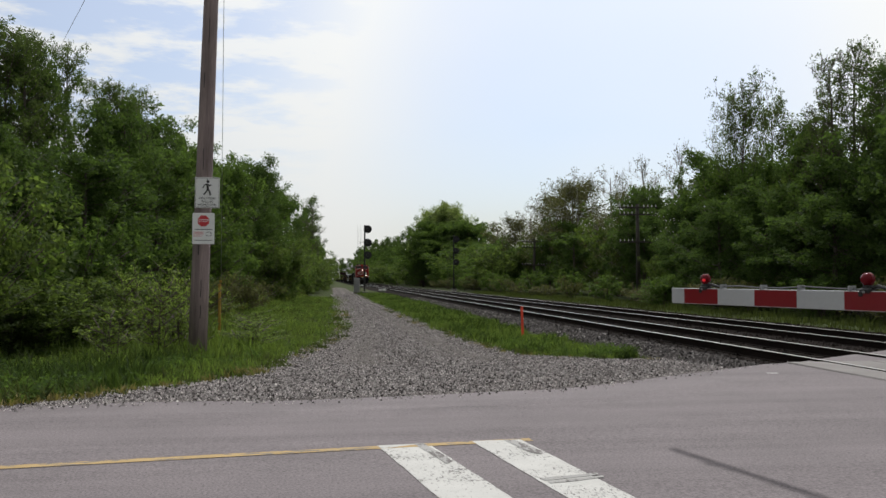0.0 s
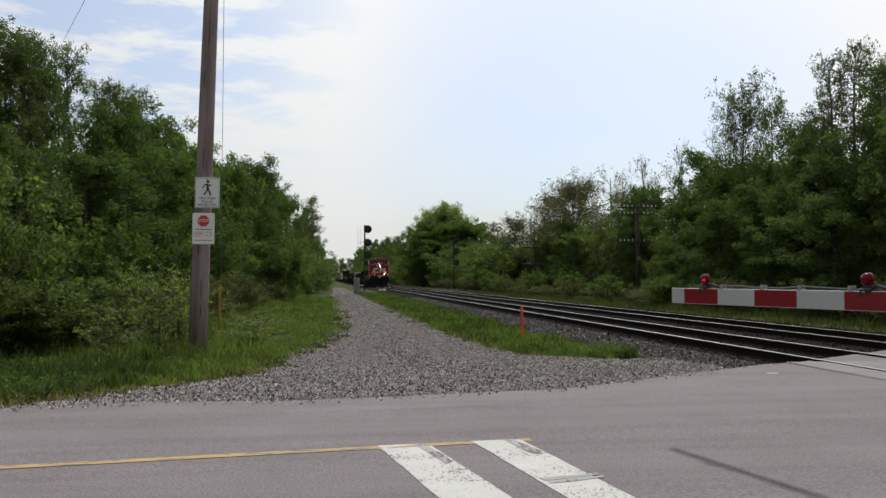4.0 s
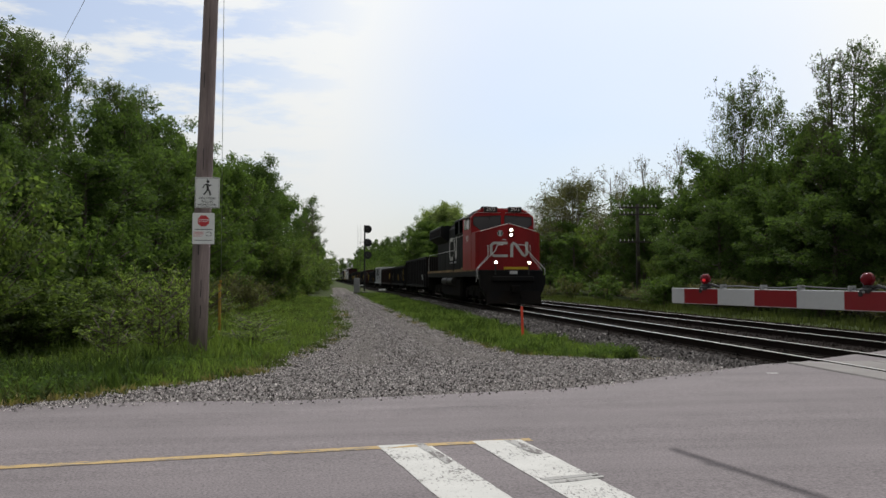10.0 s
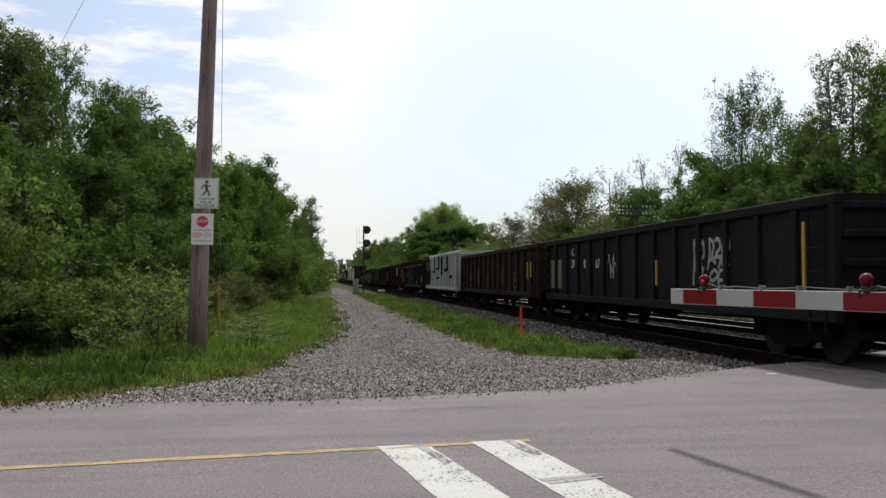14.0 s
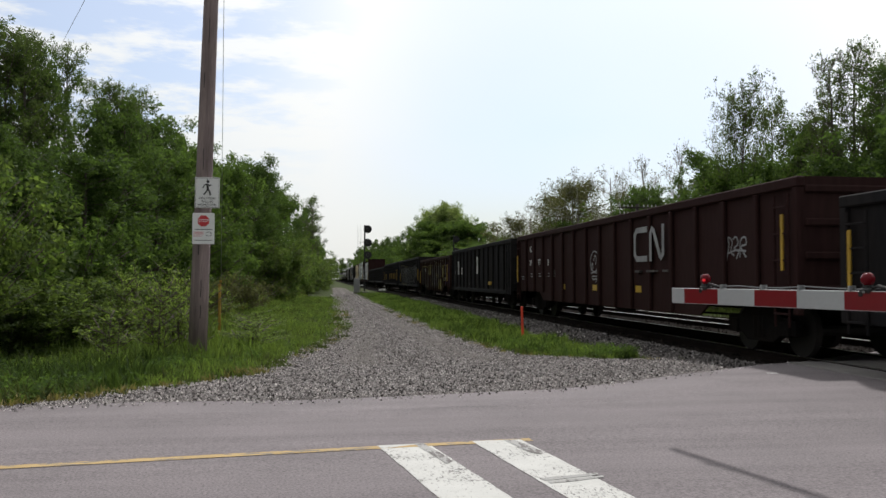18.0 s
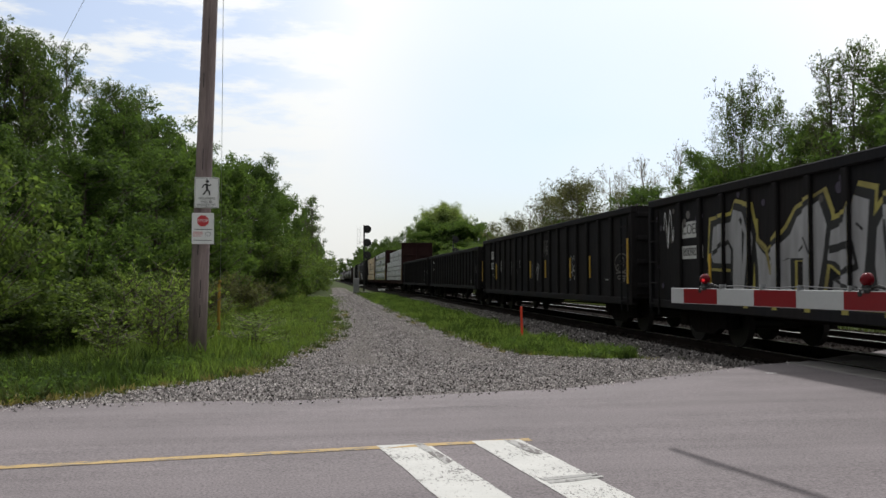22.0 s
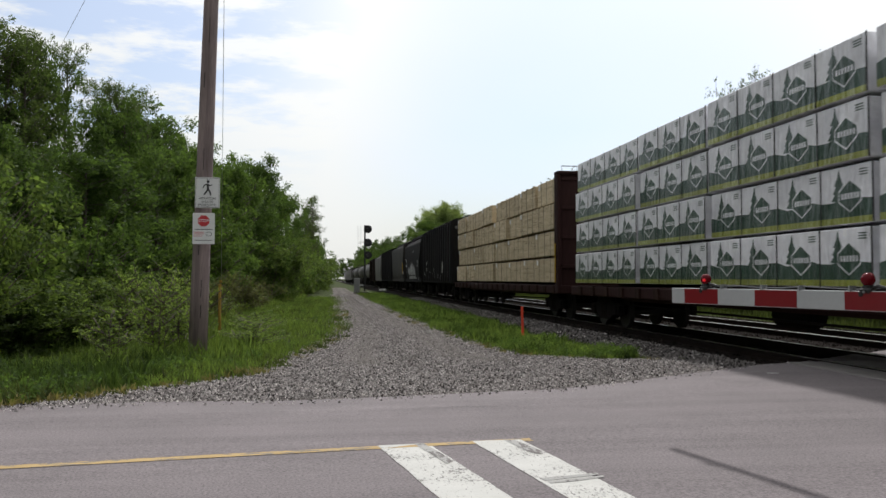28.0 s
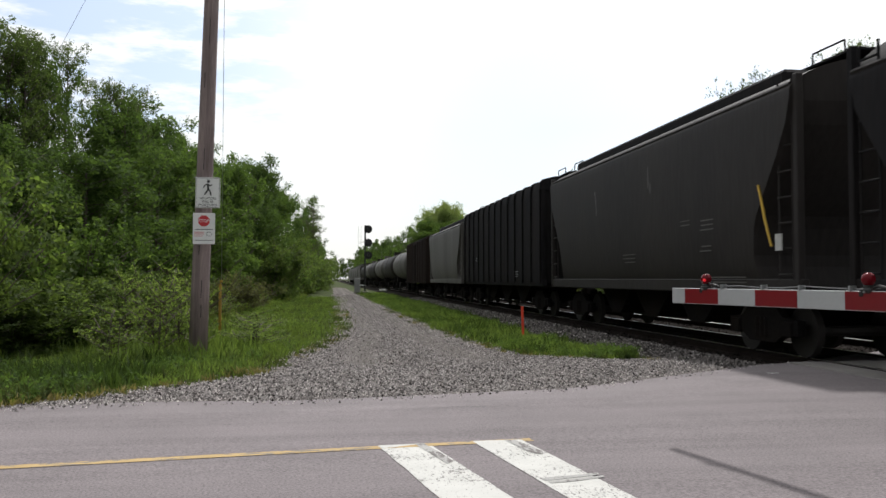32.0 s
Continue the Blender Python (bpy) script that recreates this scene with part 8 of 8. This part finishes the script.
c = add(gondola("black gondola car with a white tag", 241.0, 260.6, 2.88, "car_charcoal", 17, end_panel=1.75, bottom=0.87), 241.0)
words(c, [("IC", 0.3, 17.0, 2.43), ("375", 0.3, 17.0, 2.0)])
tag(c, 2.1, 2.65, 1.35, 2.15, "vee", w=0.04)
tag(c, 13.2, 13.6, 1.45, 2.15, "vee", "gr_faded", 0.04)
scribble(c, 18.1, 18.7, 1.2, 2.35, 73, n=12)
scribble(c, 16.8, 17.3, 1.1, 1.8, 74, n=10)
small_bars(c, [(1.0, 2.0, 0.5, 5), (14.2, 2.25, 0.35, 2), (2.6, 1.3, 0.4, 2)])


# grey wrapped packs, each with a seam and a dark printed mark
def grey_print(p, y, n, z, tier, a, rng):
    units = max(2, int(round(n / 1.25)))
    seam, bars = bmesh.new(), bmesh.new()
    for k in range(units):
        yy = y + n * k / units
        box(a - 0.006, yy, z + 0.05, a, yy + 0.02, z + tier - 0.02, 0, seam)
        w = n / units
        box(a - 0.004, yy + w * 0.18, z + tier * 0.34, a, yy + w * 0.5, z + tier * 0.5, 0, bars)
        box(a - 0.004, yy + w * 0.56, z + tier * 0.36, a, yy + w * 0.82, z + tier * 0.48, 0, bars)
    parts("seam", seam, "strap", p)
    parts("printed_mark", bars, "car_grey", p, "dark printed bar")


c = add(lumber_car("brown bulkhead car with grey wrapped lumber", 262.0, 284.0, 4.72), 262.0)
packs(c, [(t, 0.45, [2.5, 2.6, 2.5, 2.6, 2.5, 2.6, 2.5, 2.6][:8 if t < 2 else 6]) for t in range(3)], 1.16, 1.03, "wrap_grey", 0, "lumber pack in crinkled grey wrapping", 1, grey_print)


def green_print(p, y, n, z, tier, a, rng):
    """Printed wrapping: a lime foot, a ragged dark green band, and a peaked mark with a pale bar and a fir shape."""
    h = tier - 0.055
    z0 = z + 0.045
    lime, green, pale, seam = bmesh.new(), bmesh.new(), bmesh.new(), bmesh.new()
    plate([(y + 0.03, z0 + 0.01), (y + n - 0.03, z0 + 0.01), (y + n - 0.03, z0 + h * 0.13), (y + 0.03, z0 + h * 0.12)], a - 0.004, a, lime)
    top = [(y + n - 0.03 - (n - 0.06) * k / 16, z0 + h * (0.42 + 0.035 * math.sin(k * 1.7 + y) + 0.02 * math.sin(k * 4.1))) for k in range(17)]
    plate([(y + 0.03, z0 + h * 0.12), (y + n - 0.03, z0 + h * 0.13)] + top, a - 0.0035, a, green)
    units = max(2, int(round(n / 1.2)))
    w = n / units
    fir = [(0.0, 0.40), (0.17, 0.42), (0.09, 0.52), (0.13, 0.54), (0.06, 0.65), (0.1, 0.67), (0.03, 0.8), (0.0, 0.94), (-0.03, 0.8), (-0.09, 0.67), (-0.06, 0.65), (-0.13, 0.54), (-0.09, 0.52), (-0.16, 0.42)]
    for k in range(units):
        q = y + w * (k + 0.42)
        # a peaked badge: pale rim, green field, pale bar
        for grow, dx, bm in ((0.02, 0.0050, pale), (0.0, 0.0062, green)):
            hw = 0.25 + grow
            plate([(q - hw, z0 + h * (0.56 + grow)), (q - hw, z0 + h * (0.40 - grow)), (q, z0 + h * (0.22 - 1.3 * grow)), (q + hw, z0 + h * (0.40 - grow)), (q + hw, z0 + h * (0.56 + grow)), (q, z0 + h * (0.74 + 1.3 * grow))], a - dx, a, bm)
        for u in range(6):
            box(a - 0.0074, q - 0.21 + 0.072 * u, z0 + h * 0.43, a, q - 0.165 + 0.072 * u, z0 + h * 0.53, 0, pale)
        for du, sc in ((0.26, 1.05), ):
            plate([(q + du + u * 1.1, z0 + h * (0.4 + (v - 0.4) * sc)) for u, v in fir], a - 0.0045, a, green)
        for d in (0.0, 0.045, 0.09):
            box(a - 0.004, q - 0.40, z0 + h * (0.80 + d), a, q - 0.22, z0 + h * (0.82 + d), 0, green)
        yy = y + w * k
        box(a - 0.009, yy - 0.012, z0, a, yy + 0.012, z0 + h, 0, seam)
    part("lime_band", lime, "wrap_lime", p, "lime printed foot band")
    parts("green_mark", green, "wrap_green", p, "dark green printed mark")
    parts("pale_mark", pale, "wrap_white", p, "pale bar on the mark")
    parts("strap", seam, "black", p)


c = add(lumber_car("brown bulkhead car with green and white lumber packs", 284.7, 307.0, 4.6, rear_bulkhead=False), 284.7)
for t in range(4):
    packs(c, [(t, 0.55, [4.9, 2.45]), (t, 8.05, [4.9]), (t, 13.1, [3.6]), (t, 16.85, [4.9])], 1.16, 0.89, "wrap_white", 0, "lumber pack in printed white wrapping", 2 + t, green_print)


def paper_tag(p, y, n, z, tier, a, rng):
    if rng.random() < 0.9:
        u, v = y + n - rng.uniform(0.28, 0.42), z + tier * rng.uniform(0.7, 0.76)
        part("paper_tag", plate([(u, v), (u + 0.2, v + 0.03), (u + 0.19, v + 0.2), (u - 0.02, v + 0.16)], a - 0.01, a), "sign_white", p, "white paper tag stapled on the boards")
    bm = bmesh.new()
    for k in range(int(rng.choice((3, 9, 13)) * n)):
        zz, yy = z + 0.06 + 0.042 * rng.randint(0, int((tier - 0.1) / 0.042)), y + (n - 0.1) * rng.random() ** (0.6 if k % 2 else 1.6)
        box(a - 0.004, yy, zz, a + 0.01, min(y + n - 0.03, yy + rng.uniform(0.1, 0.75)), zz + rng.choice((0.005, 0.008, 0.013)), 0, bm)
    tagged(part("board_gap", bm, "lumber_end", p), kind="stuff")


c = add(lumber_car("brown bulkhead car with bare sawn lumber", 308.3, 330.4, 4.66, rear_bulkhead=False), 308.3)
packs(c, [(3, 0.5, [2.6, 2.5, 4.9]), (2, 0.5, [4.9, 2.5, 2.6]), (1, 0.5, [2.6, 4.9, 2.5]), (0, 0.5, [2.5, 2.2, 2.6, 2.9]), (0, 11.0, [4.9, 2.5, 2.9]),
          (3, 11.0, [2.5, 4.9, 2.7]), (2, 10.9, [4.9, 2.6, 2.7]), (1, 11.0, [2.6, 2.5, 5.0])], 1.16, 0.87, "lumber", 0.75, "strapped pack of sawn lumber boards", 3, paper_tag)

c = add(hopper_car("black ribbed covered hopper car", 331.5, 346.5, 5.02, "car_black", ribs=15, round_side=False), 331.5)
words(c, [("ECQX", 0.3, 11.9, 2.43), ("57560", 0.3, 11.9, 2.0)], x=-1.48)
small_bars(c, [(11.8, 1.5, 0.7, 2), (10.9, 1.4, 0.6, 1), (6.3, 1.6, 0.5, 3), (4.9, 1.5, 0.5, 3), (10.9, 2.4, 0.3, 2)], x=-1.48)
scribble(c, 13.1, 13.7, 1.4, 1.95, 81, x=-1.48)
scribble(c, 10.3, 10.9, 1.5, 1.9, 82, x=-1.48, n=12)
scribble(c, 7.6, 8.8, 1.3, 2.1, 83, x=-1.48, n=14)
part("label_panel", box(-1.488, 3.95, 1.7, -1.48, 4.2, 2.4), "number_white", c, "white panel")
fr = bmesh.new()
for a, b in (((1.25, 1.35), (1.6, 1.35)), ((1.6, 1.35), (1.6, 1.8)), ((1.6, 1.8), (1.25, 1.8)), ((1.25, 1.8), (1.25, 1.35)), ((1.25, 1.45), (1.6, 1.45))):
    tube([(-1.487, *a), (-1.487, *b)], 0.012, 4, fr)
part("label_frame", fr, "number_white", c, "white outlined label")
for z in (4.42, 4.33):
    part("stencil", box(-1.25, 0.125, z - 0.022, -0.45, 0.15, z + 0.022), "gr_silver", c, "pale line of writing on the end")

c = add(hopper_car("black covered hopper car with silver graffiti", 347.8, 361.3, 4.95, "car_charcoal", crown=0.74), 347.8)
SIDE = hopper_side(4.95)
for k, pts in enumerate(([(10.0, 2.28), (9.8, 2.33), (9.3, 2.15), (8.8, 2.35), (8.6, 2.14), (8.7, 1.63), (9.3, 1.68), (9.6, 1.84), (10.0, 1.91)], [(8.42, 2.18), (7.95, 2.31), (7.62, 1.62), (8.1, 1.62)],
                         [(7.8, 2.38), (7.3, 2.6), (7.0, 2.22), (6.9, 2.56), (6.4, 2.62), (6.2, 2.4), (6.2, 2.21), (5.85, 1.62), (6.3, 1.6), (6.5, 1.9), (6.6, 1.63), (7.0, 1.6), (7.1, 1.98), (7.3, 1.65), (7.7, 1.62), (7.8, 1.96)],
                         [(6.12, 2.3), (5.6, 2.5), (5.2, 2.3), (4.9, 1.62), (5.3, 1.62), (5.45, 1.85), (5.7, 1.64)], [(5.0, 2.2), (4.6, 2.3), (4.2, 2.05), (4.1, 1.62), (4.8, 1.62)])):
    sprayed(c, grown(pts, 0.16), "gr_faded", 0.003 + 0.0004 * k, name="graffiti_halo", label="faint sprayed halo", side=SIDE)
    sprayed(c, grown(pts, 0.07), "gr_black", 0.006 + 0.0004 * k, name="graffiti_outline", label="sprayed dark outline", side=SIDE)
    sprayed(c, pts, "gr_silver", 0.010 + 0.0004 * k, side=SIDE)
sprayed(c, [(10.1, 1.22), (9.8, 1.4), (9.2, 1.53), (7.0, 1.56), (4.3, 1.54), (3.9, 1.38), (3.9, 1.24)], "gr_silver", 0.009, side=SIDE)
for y in (9.3, 8.75, 8.1, 7.5, 6.8, 6.1, 5.3, 4.7):
    sprayed(c, ribbon([(y, 1.55), (y - 0.05, 1.4), (y + 0.03, 1.24)], 0.05), "gr_black", 0.0125, name="graffiti_line", label="sprayed dark line", side=SIDE)
side_text("SRCX", 0.32, 11.7, 2.95, c, x=-1.53)
side_text("4058", 0.32, 11.7, 2.48, c, x=-1.53)
small_bars(c, [(5.6, 3.68, 0.8, 2), (2.3, 2.8, 1.2, 6), (11.3, 1.95, 0.6, 2), (1.4, 1.45, 0.8, 3)], x=-1.53)

c = add(hopper_car("dusty grey covered hopper car", 362.5, 377.3, 4.92, "car_dusk"), 362.5)
small_bars(c, [(3.2, 2.45, 0.7, 3), (4.2, 2.5, 0.6, 2), (3.2, 1.95, 0.5, 2), (7.4, 1.9, 0.9, 3), (2.4, 1.35, 1.6, 2)], x=-1.525, material="car_grey")
part("label_panel", box(-1.53, 0.44, 1.78, -1.50, 0.62, 2.05), "number_white", c, "white label")
part("grab_bar", tube([(-1.54, 1.12, 2.9), (-1.55, 0.9, 2.3), (-1.54, 0.72, 1.85)], 0.025, 5), "grab_yellow", c, "yellow grab bar")
for y, z in ((6.0, 3.6), (9.8, 3.4)):
    scribble(c, y, y + 0.15, z - 0.5, z + 0.3, int(y), "car_grey", x=-1.52, n=4, r=0.03)

c = add(hopper_car("dark ribbed covered hopper car", 378.4, 394.8, 4.95, "car_black", ribs=13, round_side=False), 378.4)
small_bars(c, [(12.9, 2.3, 0.6, 2), (4.0, 1.6, 0.6, 3)], x=-1.48)
for y in (6.2, 9.6):
    part("panel_strip", box(-1.487, y, 1.4, -1.48, y + 0.6, 4.1), "car_charcoal", c, "paler steel sheet")
c = add(hopper_car("grey covered hopper car", 396.0, 410.4, 4.8, "car_grey"), 396.0)
c = add(box_car("rusty brown box car", 411.5, 428.2, 4.75, "car_soot"), 411.5)
y = 429.5
for k in range(6):
    c = add(tank_car("dark grey cylindrical tank car" if k % 2 else "pale grey cylindrical tank car", y, y + 16.6, "car_grey" if k % 2 == 0 else "car_dusk"), y)
    y += 17.9
for k in range(6):
    c = add(hopper_car("pale grey covered hopper car", y, y + 15.5, 4.6, "car_grey"), y)
    y += 16.8


# ---- what moves ----
SPEED = 17.0


def motions():
    for car, y in TRAIN:
        walk(car, [(t, pose(TRACKS[0], y + SPEED * (11.4 - t), 0)) for t in (0, 0.1, 8, 16, 24, 31.9, 32)])
    # the wheel sets roll; alike ones at the same place in their trucks share their keys
    rolled = {}
    for car, _ in TRAIN:
        for ob in car.children_recursive:
            if ob.name.startswith("wheel_set"):
                at = ob.location.copy()
                key = tuple(round(v, 3) for v in at)
                if key in rolled:
                    ob.rotation_mode = "QUATERNION"
                    keys = ob.animation_data_create()
                    keys.action = rolled[key].action
                    keys.action_slot = rolled[key].action_slot
                else:
                    walk(ob, [(k / 30, Matrix.Translation(at) @ Matrix.Rotation(SPEED * k / 30 / 0.44, 4, "X")) for k in range(961)])
                    rolled[key] = ob.animation_data
    # the bird leaves a telegraph pole, passes overhead and settles in the wood behind
    path = [(0, 22.2, 120.3, 5.15), (3.8, 22.2, 120.3, 5.15), (5.5, 13.0, 72.0, 4.8), (7.0, 5.6, 38.5, 4.0)]
    path += [(7.7, 4.0, 29.8, 3.55), (7.8, 3.2, 28.5, 3.9), (7.9, 2.5, 27.1, 4.3), (8.0, 1.8, 25.7, 4.65), (8.1, 1.2, 24.3, 4.98), (8.2, 0.6, 22.9, 5.3), (8.3, 0.1, 21.5, 5.57), (8.4, -0.4, 20.1, 5.8),
             (8.5, -0.75, 18.7, 5.98), (8.6, -1.1, 17.3, 6.1), (8.7, -1.35, 15.9, 6.2), (9.5, -3.5, 5.0, 7.0), (12.0, -12.0, -30.0, 8.0), (14.0, -16.0, -38.0, 6.5), (32, -16.0, -38.0, 6.5)]
    walk(BIRD, [(t, pose(x, y, z, -8, 0, 12)) for t, x, y, z in path])
    for wing, sx in WINGS:
        beat = [(7.0 + 0.1 * k, (38, 5, -32, 5)[k % 4]) for k in range(26)]
        walk(wing, [(t, pose(0, 0, 0.01, 0, -sx * a, 0)) for t, a in [(0, 10), (3.8, 10), (4.5, 20)] + beat + [(14, 10), (32, 10)]])


motions()
